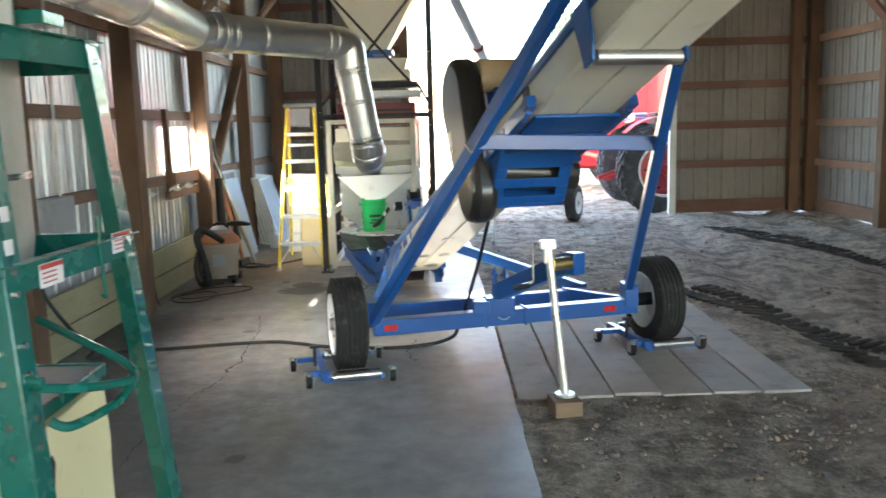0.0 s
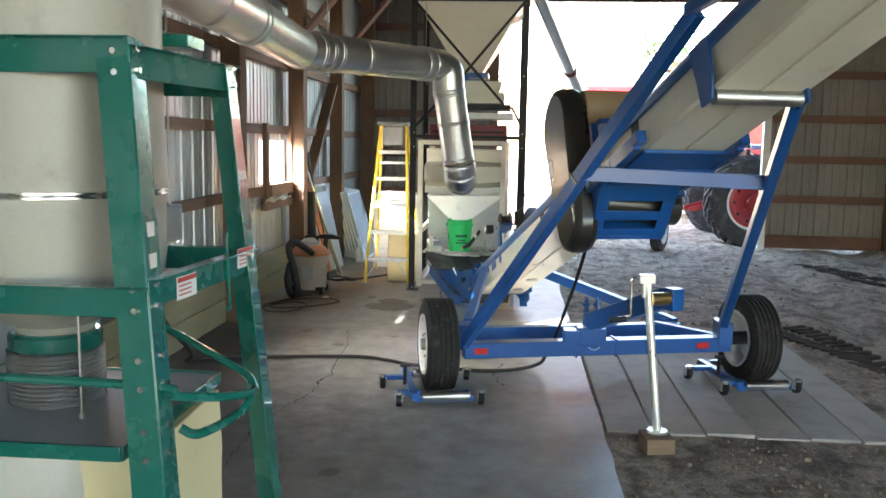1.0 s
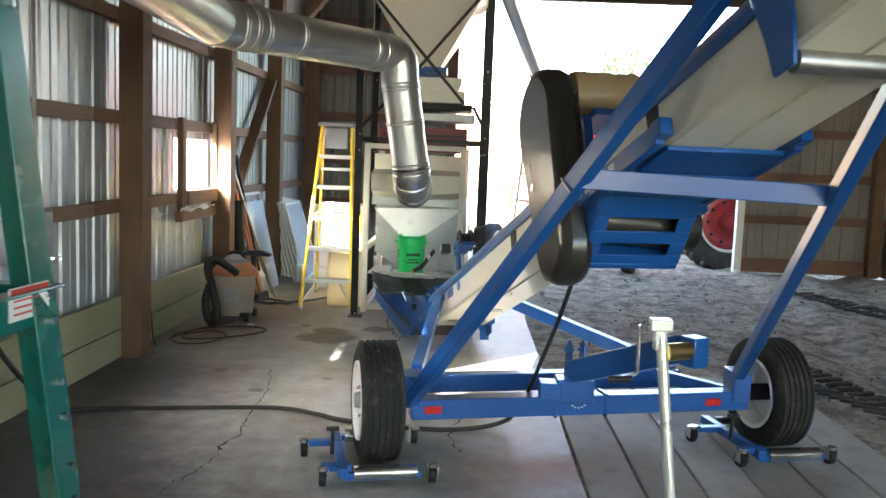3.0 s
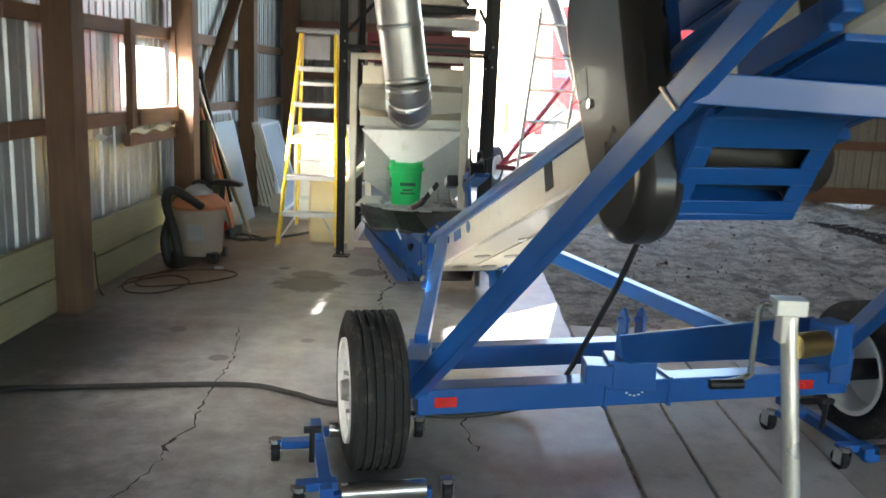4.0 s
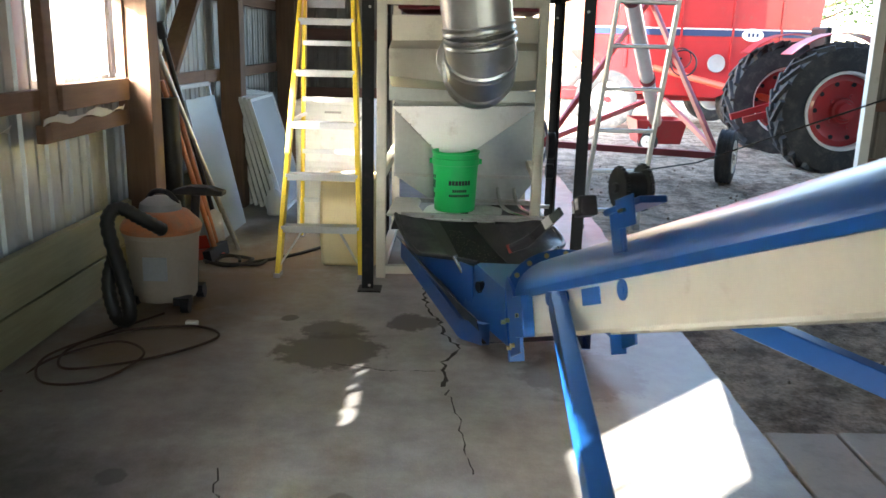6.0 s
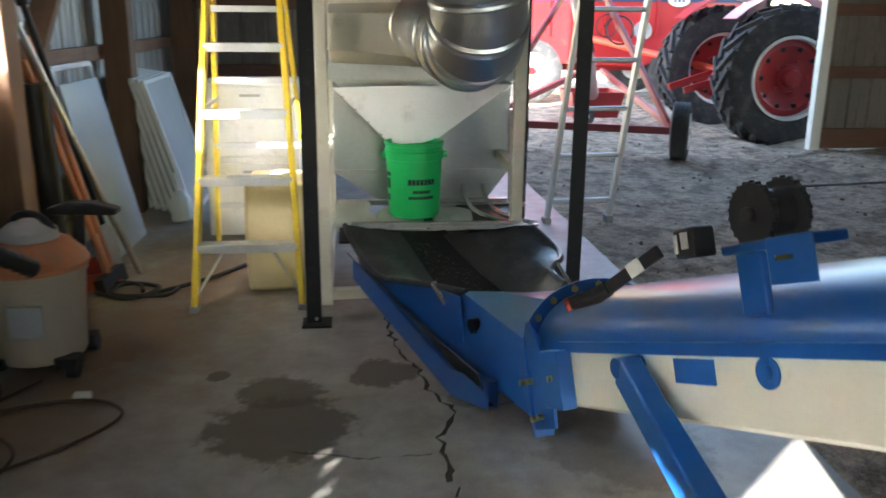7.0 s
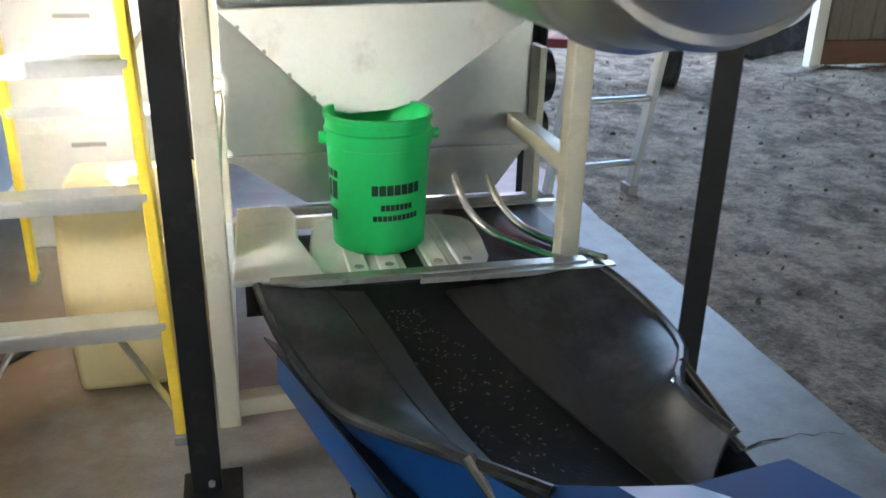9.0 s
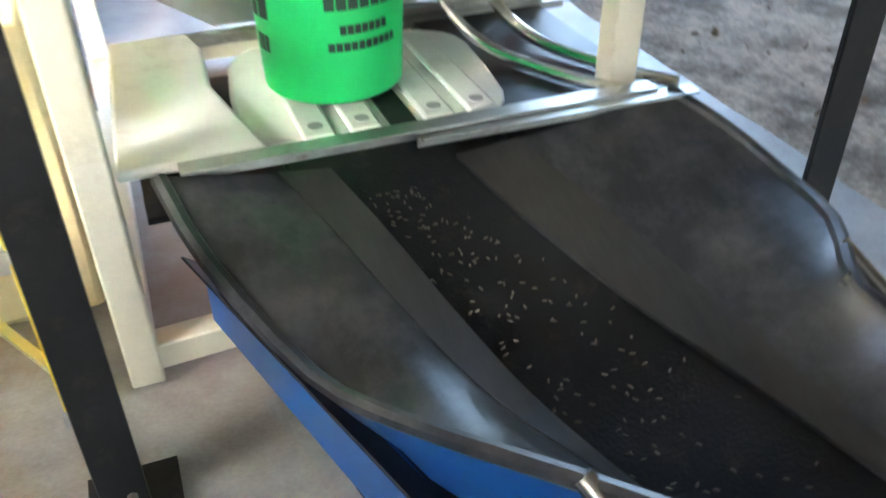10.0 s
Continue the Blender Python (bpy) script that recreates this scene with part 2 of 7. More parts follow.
GUARD = mat("black_guard_plastic", (0.028, 0.026, 0.022), 0.3, var=0.2, scale=3, bump=0.06, coat=0.15)
TYRE = mat("tyre_rubber", (0.028, 0.027, 0.026), 0.75, var=0.3, scale=6, fine=90, bump=0.15, dirt=(0.12, 0.10, 0.085), dirt_amount=0.35)
FARM_TYRE = mat("dusty_tyre_rubber", (0.045, 0.047, 0.052), 0.8, var=0.3, scale=3, fine=50, bump=0.2, dirt=(0.15, 0.14, 0.13), dirt_amount=0.5)
STRIP = mat("worn_strip", (0.036, 0.034, 0.031), 0.45, var=0.35, scale=5, fine=40, bump=0.1, stretch=(2.6, 0.35, 1), dirt=(0.03, 0.028, 0.025), dirt_amount=0.3)
# lighter grey patches mix dust streaks with painted sky sheen
RUBBER = mat("hopper_rubber", (0.022, 0.023, 0.026), 0.36, var=0.6, scale=4, fine=30, bump=0.12, dirt=(0.115, 0.113, 0.112), dirt_amount=0.7, rvar=0.12, stretch=(2.6, 0.35, 1))
BELT = mat("belt_rubber", (0.014, 0.014, 0.015), 0.5, var=0.3, scale=8, fine=160, bump=0.3, dirt=(0.06, 0.05, 0.04), dirt_amount=0.2)
CORD = mat("cord_rubber", (0.016, 0.015, 0.014), 0.55, var=0.2)
BROWN_CORD = mat("brown_cord", (0.06, 0.03, 0.018), 0.55, var=0.2)
YELLOW = mat("yellow_fibreglass", (0.76, 0.55, 0.04), 0.4, var=0.08, scale=8, dirt=(0.35, 0.25, 0.08), dirt_amount=0.15)
TAN = mat("tan_enamel", (0.48, 0.33, 0.17), 0.38, var=0.08, coat=0.2)
TANK = mat("natural_plastic", (0.80, 0.68, 0.40), 0.5, var=0.06, scale=3, dirt=(0.55, 0.42, 0.2), dirt_amount=0.1)
VAC_TAN = mat("grey_tan_plastic", (0.33, 0.27, 0.215), 0.55, var=0.12)
GREY_PLASTIC = mat("grey_plastic", (0.3, 0.3, 0.31), 0.5, var=0.12)
PANEL_BLUE = mat("blue_grey_panel", (0.34, 0.42, 0.5), 0.55, var=0.1, scale=2)
SCREEN = mat("screen_mesh", (0.34, 0.35, 0.35), 0.5, 0.5, var=0.15, scale=3, fine=300, bump=0.3)
LABEL = mat("label_paper", (0.75, 0.74, 0.72), 0.5, var=0.06, scale=20)
LABEL_RED = mat("label_print", (0.5, 0.05, 0.03), 0.5, var=0.1)
HUSK = mat("seed_husk", (0.12, 0.10, 0.08), 0.6, var=0.6, scale=60)
INK = mat("ink", (0.01, 0.03, 0.02), 0.6, var=0.1)
NAVY = mat("navy_stripe", (0.02, 0.035, 0.10), 0.5, var=0.1)
BRASS = mat("yellow_zinc", (0.6, 0.45, 0.2), 0.3, 1.0, var=0.1)
LEAF = mat("leaf", (0.07, 0.12, 0.03), 0.7, var=0.4, scale=8)
GLASS = clear("window_glass", (1, 1, 1), 0.25, 1.0)
FILM = clear("clear_film", (0.93, 0.92, 0.88), 0.3, 0.7)
HOSE_CLEAR = clear("clear_hose", (0.45, 0.46, 0.45), 0.25, 0.8)
for dull in (BLACK, BELT, TYRE, FARM_TYRE):
    dull.node_tree.nodes["Principled BSDF"].inputs["Specular IOR Level"].default_value = 0.22



# ---- mesh helpers ----
def add_box(bm, c, s, m=None):
    mm = Matrix.Translation(c) @ Matrix.Diagonal((*s, 1))
    bmesh.ops.create_cube(bm, size=1, matrix=(m @ mm) if m else mm)


def add_bar(bm, p, q, w, h, up=(0, 0, 1)):
    """A box from p to q, w wide sideways, h high along up."""
    p, q = Vector(p), Vector(q)
    d = q - p
    y = d.normalized()
    x = y.cross(Vector(up)).normalized()
    z = x.cross(y)
    r = Matrix((x, y, z)).transposed().to_4x4()
    bmesh.ops.create_cube(bm, size=1, matrix=Matrix.Translation((p + q) / 2) @ r @ Matrix.Diagonal((w, d.length, h, 1)))


def add_rod(bm, p, q, r, r2=None, n=16):
    p, q = Vector(p), Vector(q)
    d = q - p
    m = Matrix.Translation((p + q) / 2) @ d.to_track_quat("Z", "Y").to_matrix().to_4x4()
    bmesh.ops.create_cone(bm, cap_ends=True, segments=n, radius1=r, radius2=r if r2 is None else r2, depth=d.length, matrix=m)


def add_lathe(bm, profile, m=None, n=32):
    """A body of revolution round z from (radius, height) pairs."""
    m = m or Matrix()
    rings = []
    for r, z in profile:
        rings.append([bm.verts.new(m @ Vector((r * math.cos(2 * math.pi * k / n), r * math.sin(2 * math.pi * k / n), z))) for k in range(n)])
    for a, b in zip(rings, rings[1:]):
        for k in range(n):
            bm.faces.new((a[k], a[(k + 1) % n], b[(k + 1) % n], b[k]))
    return rings


def smooth_path(pts, steps=6):
    """Catmull-Rom through the points."""
    pts = [Vector(p) for p in pts]
    out = []
    for i in range(len(pts) - 1):
        p0, p1, p2, p3 = pts[max(i - 1, 0)], pts[i], pts[i + 1], pts[min(i + 2, len(pts) - 1)]
        for k in range(steps):
            t = k / steps
            out.append(0.5 * (2 * p1 + (p2 - p0) * t + (2 * p0 - 5 * p1 + 4 * p2 - p3) * t * t + (3 * p1 - p0 - 3 * p2 + p3) * t ** 3))
    return out + [pts[-1]]


def add_sweep(bm, pts, r, n=8, caps=True):
    """A round section swept along the points; r is one radius or one for each point."""
    pts = [Vector(p) for p in pts]
    rs = r if isinstance(r, list) else [r] * len(pts)
    rings, prev = [], None
    for i, p in enumerate(pts):
        d = (pts[min(i + 1, len(pts) - 1)] - pts[max(i - 1, 0)]).normalized()
        if prev is None:
            x = d.orthogonal().normalized()
        else:
            x = (prev - d * prev.dot(d)).normalized()
        prev = x
        y = d.cross(x)
        rings.append([bm.verts.new(p + rs[i] * (math.cos(2 * math.pi * k / n) * x + math.sin(2 * math.pi * k / n) * y)) for k in range(n)])
    for a, b in zip(rings, rings[1:]):
        for k in range(n):
            bm.faces.new((a[k], a[(k + 1) % n], b[(k + 1) % n], b[k]))
    if caps:
        bm.faces.new(rings[0][::-1])
        bm.faces.new(rings[-1])


def add_prism(bm, outline, depth, m=None):
    """An outline in local xy pushed up by depth along z."""
    m = m or Matrix()
    a = [bm.verts.new(m @ Vector((x, y, 0))) for x, y in outline]
    b = [bm.verts.new(m @ Vector((x, y, depth))) for x, y in outline]
    bm.faces.new(a[::-1])
    bm.faces.new(b)
    for k in range(len(a)):
        bm.faces.new((a[k], a[(k + 1) % len(a)], b[(k + 1) % len(a)], b[k]))


def add_skin(bm, rows, thick=0.0):
    """A sheet through rows of points, given some thickness downwards along its normals."""
    vs = [[bm.verts.new(p) for p in row] for row in rows]
    faces = [bm.faces.new((a[k], a[k + 1], b[k + 1], b[k])) for a, b in zip(vs, vs[1:]) for k in range(len(a) - 1)]
    if thick:
        bmesh.ops.recalc_face_normals(bm, faces=faces)
        bmesh.ops.solidify(bm, geom=faces, thickness=thick)


def frame_of(o, x, y):
    """A pose with its origin at o, its x along x, its y near y."""
    x = Vector(x).normalized()
    z = x.cross(Vector(y)).normalized()
    return Matrix.Translation(o) @ Matrix((x, z.cross(x), z)).transposed().to_4x4()


def part(name, bm, material, parent, label="", bevel=0.0, sharp=35):
    me = bpy.data.meshes.new(name)
    bmesh.ops.recalc_face_normals(bm, faces=bm.faces)
    bm.to_mesh(me)
    bm.free()
    me.materials.append(material)
    me.shade_smooth()
    me.set_sharp_from_angle(angle=radians(sharp))
    ob = new(name, me)
    if parent is not None:
        ob.parent = parent
        root = parent
        while root.parent is not None:
            root = root.parent
        if parent is root:
            ob.matrix_parent_inverse = Matrix.Translation(root.location).inverted()
    if bevel:
        b = ob.modifiers.new("edge", "BEVEL")
        b.width, b.segments, b.limit_method, b.angle_limit = bevel, 2, "ANGLE", radians(40)
    if label:
        ob["label"] = label
    return ob


def pieces(name, bm, material, parent, label="", bevel=0.0, sharp=35):
    """Links every loose piece of a bmesh as a part of its own."""
    left, last = set(bm.verts), None
    bm.verts.index_update()
    groups = []
    while left:
        stack, seen = [left.pop()], set()
        while stack:
            v = stack.pop()
            seen.add(v)
            for e in v.link_edges:
                w = e.other_vert(v)
                if w in left:
                    left.discard(w)
                    stack.append(w)
        groups.append(seen)
    groups.sort(key=lambda g: min(v.index for v in g))
    for g in groups:
        one = B()
        to = {v: one.verts.new(v.co) for v in sorted(g, key=lambda v: v.index)}
        for f in bm.faces:
            if f.verts[0] in g:
                one.faces.new([to[v] for v in f.verts])
        last = part(name, one, material, parent, label, bevel, sharp)
    bm.free()
    return last


def thing(name, at, label, category, group="", kind=""):
    e = new(name)
    e.location = at
    e.empty_display_size = 0.1
    return tagged(e, label, category, group, kind)


def piece(name, me, parent, m):
    """One of many alike pieces on a shared mesh."""
    ob = new(name, me)
    ob.parent = parent
    ob.matrix_parent_inverse = Matrix.Translation(parent.location).inverted()
    ob.matrix_basis = m
    return ob


def mesh_of(name, bm, material, sharp=35):
    me = bpy.data.meshes.new(name)
    bmesh.ops.recalc_face_normals(bm, faces=bm.faces)
    bm.to_mesh(me)
    bm.free()
    me.materials.append(material)
    me.shade_smooth()
    me.set_sharp_from_angle(angle=radians(sharp))
    return me


B = bmesh.new

# ---- the shed ----
WEST, EAST, NORTH, SOUTH, EAVE = -2.62, 6.25, 15.05, -9.0, 4.6
WIN_Z = (1.16, 1.59)
WINDOWS = [(5.28, 6.15), (9.49, 10.32)]
HOLES = [(a, b, WIN_Z) for a, b in WINDOWS] + [(6.92, 7.20, (0.795, 0.808))]  # windows and one unseen slit, added to throw a sun spot on the slab
DOOR = (-0.35, 3.86, 3.85)


def ground_height(x, y):
    h = 0.03 * noise.noise((x * 0.5, y * 0.5, 0)) + 0.022 * noise.noise((x * 1.9, y * 1.9, 3)) + 0.016 * noise.noise((x * 5, y * 5, 7)) + 0.010 * noise.noise((x * 10, y * 10, 5))
    for c, w in ((3.0, 0.24), (4.6, 0.28), (5.3, 0.2)):
        d = (x - c - 0.10 * (y - 8)) / w
        h += -0.05 * math.exp(-d * d) + 0.025 * math.exp(-(d - 1.7) ** 2) + 0.025 * math.exp(-(d + 1.7) ** 2)
    edge = min(1.0, max(0.0, (x - 0.5) / 0.5)) if y < 14.5 else 1.0
    if 5.4 < y < 8.9:
        edge *= min(1.0, max(0.0, abs(x - 1.33) - 0.84) / 0.3) if x < 2.6 else 1.0
    return -0.016 + h * (0.2 + 0.8 * edge)


def build_ground():
    bm = B()
    xs = [-400, -60, -20, -8, -2.7] + [0.45 + 0.07 * i for i in range(84)] + [6.5, 9, 14, 30, 80, 400]
    ys = [-400, -60, -20, -9, 0, 2.5] + [3.6 + 0.09 * i for i in range(150)] + [18, 20, 24, 30, 50, 120, 500]
    rows = [[(x, y, (ground_height(x, y) if -3 < x < 12 and -10 < y < 26 else -0.04) if x > 0.4 or y > 14.6 or x < -2.65 else -0.12) for x in xs] for y in ys]
    add_skin(bm, rows)
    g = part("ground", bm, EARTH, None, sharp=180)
    return tagged(g, "packed brown earth with ruts and loose crumbs", "ground", kind="structure")


ground = build_ground()

# loose clods and husks scattered on the earth
bm = B()
rng = random.Random(5)
for _ in range(4200):
    x, y = rng.uniform(0.55, 5.8), rng.uniform(2.8, 15.5)
    if rng.random() < 0.5:
        x, y = rng.uniform(0.55, 3.4), rng.uniform(2.8, 6.2)
    if 0.5 < x < 2.25 and 5.75 < y < 8.55:
        continue
    r = rng.choice((0.005, 0.006, 0.008, 0.011, 0.018)) * rng.uniform(0.6, 1.3)
    m = Matrix.Translation((x, y, ground_height(x, y) + r * 0.2)) @ Euler((rng.random() * 6, rng.random() * 6, rng.random() * 6)).to_matrix().to_4x4() @ Matrix.Diagonal((1, rng.uniform(0.5, 1), rng.uniform(0.3, 0.7), 1))
    bmesh.ops.create_icosphere(bm, subdivisions=1, radius=r, matrix=m)
clods = part("earth_clods", bm, CLOD, None, sharp=20)
tagged(clods, "loose brown clods and husks on the earth", "clods", kind="stuff")

# tread marks left by a tractor tyre: rows of slanting lugs beside the planks
bm = B()
for x0, y0, slope, n, lug in ((3.05, 6.4, -0.28, 24, 0.032), (4.75, 10.0, -0.22, 30, 0.022)):
    for i in range(n):
        for side in (-1, 1):
            y = y0 + 0.105 * i
            x = x0 + slope * (y - y0) + side * 0.115
            z = ground_height(x, y) + 0.004
            add_bar(bm, (x - side * 0.095, y - 0.05, z), (x + side * 0.11, y + 0.055, z), 0.05, lug)
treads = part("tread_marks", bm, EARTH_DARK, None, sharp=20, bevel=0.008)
tagged(treads, "slanting lug ridges of a tyre track in earth", "tracks", kind="stuff")

# concrete slab along the west side
bm = B()
add_box(bm, ((WEST + 0.49) / 2, (SOUTH + 14.6) / 2, -0.1), (0.49 - WEST, 14.6 - SOUTH, 0.2))
bmesh.ops.subdivide_edges(bm, edges=[e for e in bm.edges if abs(e.verts[0].co.y - e.verts[1].co.y) > 5], cuts=160)
for v in bm.verts:
    if v.co.x > 0.4:
        v.co.x += 0.014 * noise.noise((0, v.co.y * 4, 1)) + (0.02 * noise.noise((0, v.co.y * 11, 4)) if v.co.y > 8.6 else 0)
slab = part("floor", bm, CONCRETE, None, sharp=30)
tagged(slab, "grey trowelled concrete slab with cracks, oil stains and painted shade by the west wall", "floor", kind="structure")


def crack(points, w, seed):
    """A jagged dark crack on the slab: a flat ribbon whose near-black colour paints the crack's shade."""
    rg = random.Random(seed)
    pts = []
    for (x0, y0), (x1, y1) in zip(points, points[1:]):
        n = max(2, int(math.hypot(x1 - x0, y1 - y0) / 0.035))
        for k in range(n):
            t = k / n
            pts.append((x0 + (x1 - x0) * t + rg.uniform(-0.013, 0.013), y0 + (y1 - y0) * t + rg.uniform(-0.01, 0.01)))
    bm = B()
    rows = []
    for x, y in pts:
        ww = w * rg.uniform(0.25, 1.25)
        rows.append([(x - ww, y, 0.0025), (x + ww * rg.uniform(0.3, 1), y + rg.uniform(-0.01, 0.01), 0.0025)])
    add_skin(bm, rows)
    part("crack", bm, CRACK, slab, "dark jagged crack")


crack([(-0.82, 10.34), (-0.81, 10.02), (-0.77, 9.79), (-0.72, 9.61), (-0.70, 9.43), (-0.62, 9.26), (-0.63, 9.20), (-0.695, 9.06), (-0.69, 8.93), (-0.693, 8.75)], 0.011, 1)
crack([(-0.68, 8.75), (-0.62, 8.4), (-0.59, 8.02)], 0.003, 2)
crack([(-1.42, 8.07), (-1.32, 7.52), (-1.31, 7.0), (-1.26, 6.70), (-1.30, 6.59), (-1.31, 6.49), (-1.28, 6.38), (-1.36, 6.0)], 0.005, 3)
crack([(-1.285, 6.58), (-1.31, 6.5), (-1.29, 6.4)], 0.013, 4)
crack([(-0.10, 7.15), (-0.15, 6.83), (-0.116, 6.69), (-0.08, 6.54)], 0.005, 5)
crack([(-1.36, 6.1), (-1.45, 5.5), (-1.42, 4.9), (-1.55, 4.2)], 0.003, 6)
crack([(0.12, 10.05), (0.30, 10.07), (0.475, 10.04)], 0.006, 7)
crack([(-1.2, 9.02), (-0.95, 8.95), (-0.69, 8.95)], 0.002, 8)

# precast planks east of the slab
planks = thing("pavement", (1.34, 7.1, 0), "worn precast concrete planks laid on earth", "pavement", kind="structure")
joints = [0.505, 0.775, 1.06, 1.335, 1.625, 1.905, 2.19]
for i, (a, b) in enumerate(zip(joints, joints[1:])):
    bm = B()
    y1 = 8.46 + 0.04 * noise.noise((i * 3.1, 0, 0))
    y0 = 5.80 + 0.03 * noise.noise((i * 2.3, 5, 0))
    add_box(bm, ((a + b) / 2, (y0 + y1) / 2, -0.055 + 0.004 * (i % 3)), (b - a - 0.011, y1 - y0, 0.10))
    part("plank", bm, PLANK, planks, bevel=0.006)


def siding_sheet(length, height, metal=None):
    """A ribbed sheet in local x (length) and z (height), ribs towards -y."""
    prof = []
    x = 0.0
    while x < length - 0.01:
        for dx, d in ((0.0, 0), (0.075, 0), (0.083, 0.006), (0.107, 0.006), (0.115, 0), (0.187, 0), (0.199, 0.019), (0.217, 0.019), (0.229, 0)):
            if x + dx <= length:
                prof.append((x + dx, -d))
        x += 0.2295
    prof.append((length, 0))
    bm = B()
    add_skin(bm, [[(px, py, 0) for px, py in prof], [(px, py, height) for px, py in prof]])
    return mesh_of("siding_sheet", bm, metal or SIDING, 20)


def west_wall():
    w = thing("wall_west", (WEST, 3, 0), "ribbed metal siding on timber posts and girts", "wall", kind="structure")
    # sheets, cut round the windows
    full = siding_sheet(0.918, 4.9)
    y = SOUTH
    spans = []
    while y < NORTH - 0.02:
        spans.append((y, min(y + 0.918, NORTH)))
        y += 0.918
    turn = Matrix.Rotation(radians(90), 4, "Z")
    for a, b in spans:
        hit = [wd for wd in HOLES if a < wd[1] and b > wd[0]]
        if not hit:
            me = full if b - a > 0.9 else siding_sheet(b - a, 4.9)
            piece("siding_sheet", me, w, Matrix.Translation((WEST, a, 0)) @ turn @ Matrix.Diagonal((1, -1, 1, 1)))
            continue
        wa, wb, wz = hit[0]
        for c, d, z0, z1 in ((a, b, 0, wz[0]), (a, b, wz[1], 4.9), (a, min(b, wa), *wz), (max(a, wb), b, *wz)):
            if d - c > 0.01:
                piece("siding_sheet", siding_sheet(d - c, z1 - z0), w, Matrix.Translation((WEST, c, z0)) @ turn @ Matrix.Diagonal((1, -1, 1, 1)))
    for y in (-6.5, -4.4, -2.3, -0.2, 1.9, 4.1, 6.29, 8.28, 10.43, 12.5):
        bm = B()
        add_box(bm, (-2.46, y, 2.4), (0.17, 0.165, 4.8))
        part("post", bm, POST_WOOD, w, bevel=0.006)
    bm = B()
    add_box(bm, (-2.44, 14.75, 2.4), (0.2, 0.2, 4.8))
    part("post", bm, POST_WOOD, w, bevel=0.006)
    for z in (1.08, 1.70, 2.40, 3.10, 3.80, 4.5):
        y = SOUTH
        while y < 14.8:
            bm = B()
            y1 = min(y + 4.2, 14.85)
            add_box(bm, (-2.565, (y + y1) / 2, z + 0.006 * noise.noise((z, y, 2))), (0.042, y1 - y - 0.004, 0.092))
            part("girt", bm, GIRT_WOOD, w, bevel=0.004)
            y = y1
    for y in (SOUTH, -4.4, -0.2, 4.1, 8.37, 12.5):
        for z, h in ((0.11, 0.2), (0.335, 0.23)):
            bm = B()
            y1 = {SOUTH: -4.4, -4.4: -0.2, -0.2: 4.1, 4.1: 8.2, 8.37: 12.5, 12.5: 14.85}[y]
            add_box(bm, (-2.55, (y + y1) / 2, z), (0.045, y1 - y - 0.006, h))
            part("grade_board", bm, BOARD_WOOD, w, bevel=0.004)
    return w


wall_west = west_wall()


def window(n, a, b):
    w = thing("window_%d" % n, (WEST, (a + b) / 2, WIN_Z[0]), "bare timber-framed window with a dusty pane", "window", kind="structure")
    for y in (a - 0.05, b + 0.05):
        bm = B()
        add_box(bm, (-2.53, y, 1.33), (0.05, 0.09, 0.86))
        part("jamb", bm, GIRT_WOOD, w, bevel=0.004)
    bm = B()
    add_box(bm, (-2.515, (a + b) / 2, WIN_Z[0] - 0.075), (0.06, b - a, 0.12))
    part("window_sill", bm, GIRT_WOOD, w, bevel=0.004)
    bm = B()
    add_box(bm, (-2.53, (a + b) / 2, 0.93), (0.045, b - a + 0.3, 0.085))
    part("window_apron", bm, GIRT_WOOD, w, bevel=0.004)
    bm = B()
    add_box(bm, (-2.60, (a + b) / 2, (WIN_Z[0] + WIN_Z[1]) / 2), (0.004, b - a, WIN_Z[1] - WIN_Z[0]))
    p = part("pane", bm, GLASS, w)
    p.visible_shadow = False
    if n == 1:
        bm = B()
        add_box(bm, (-2.585, a + (b - a) * 0.42, (WIN_Z[0] + WIN_Z[1]) / 2), (0.012, 0.014, WIN_Z[1] - WIN_Z[0]))
        part("mullion", bm, GIRT_WOOD, w)
    return w


for n, (a, b) in enumerate(WINDOWS, 1):
    window(n, a, b)


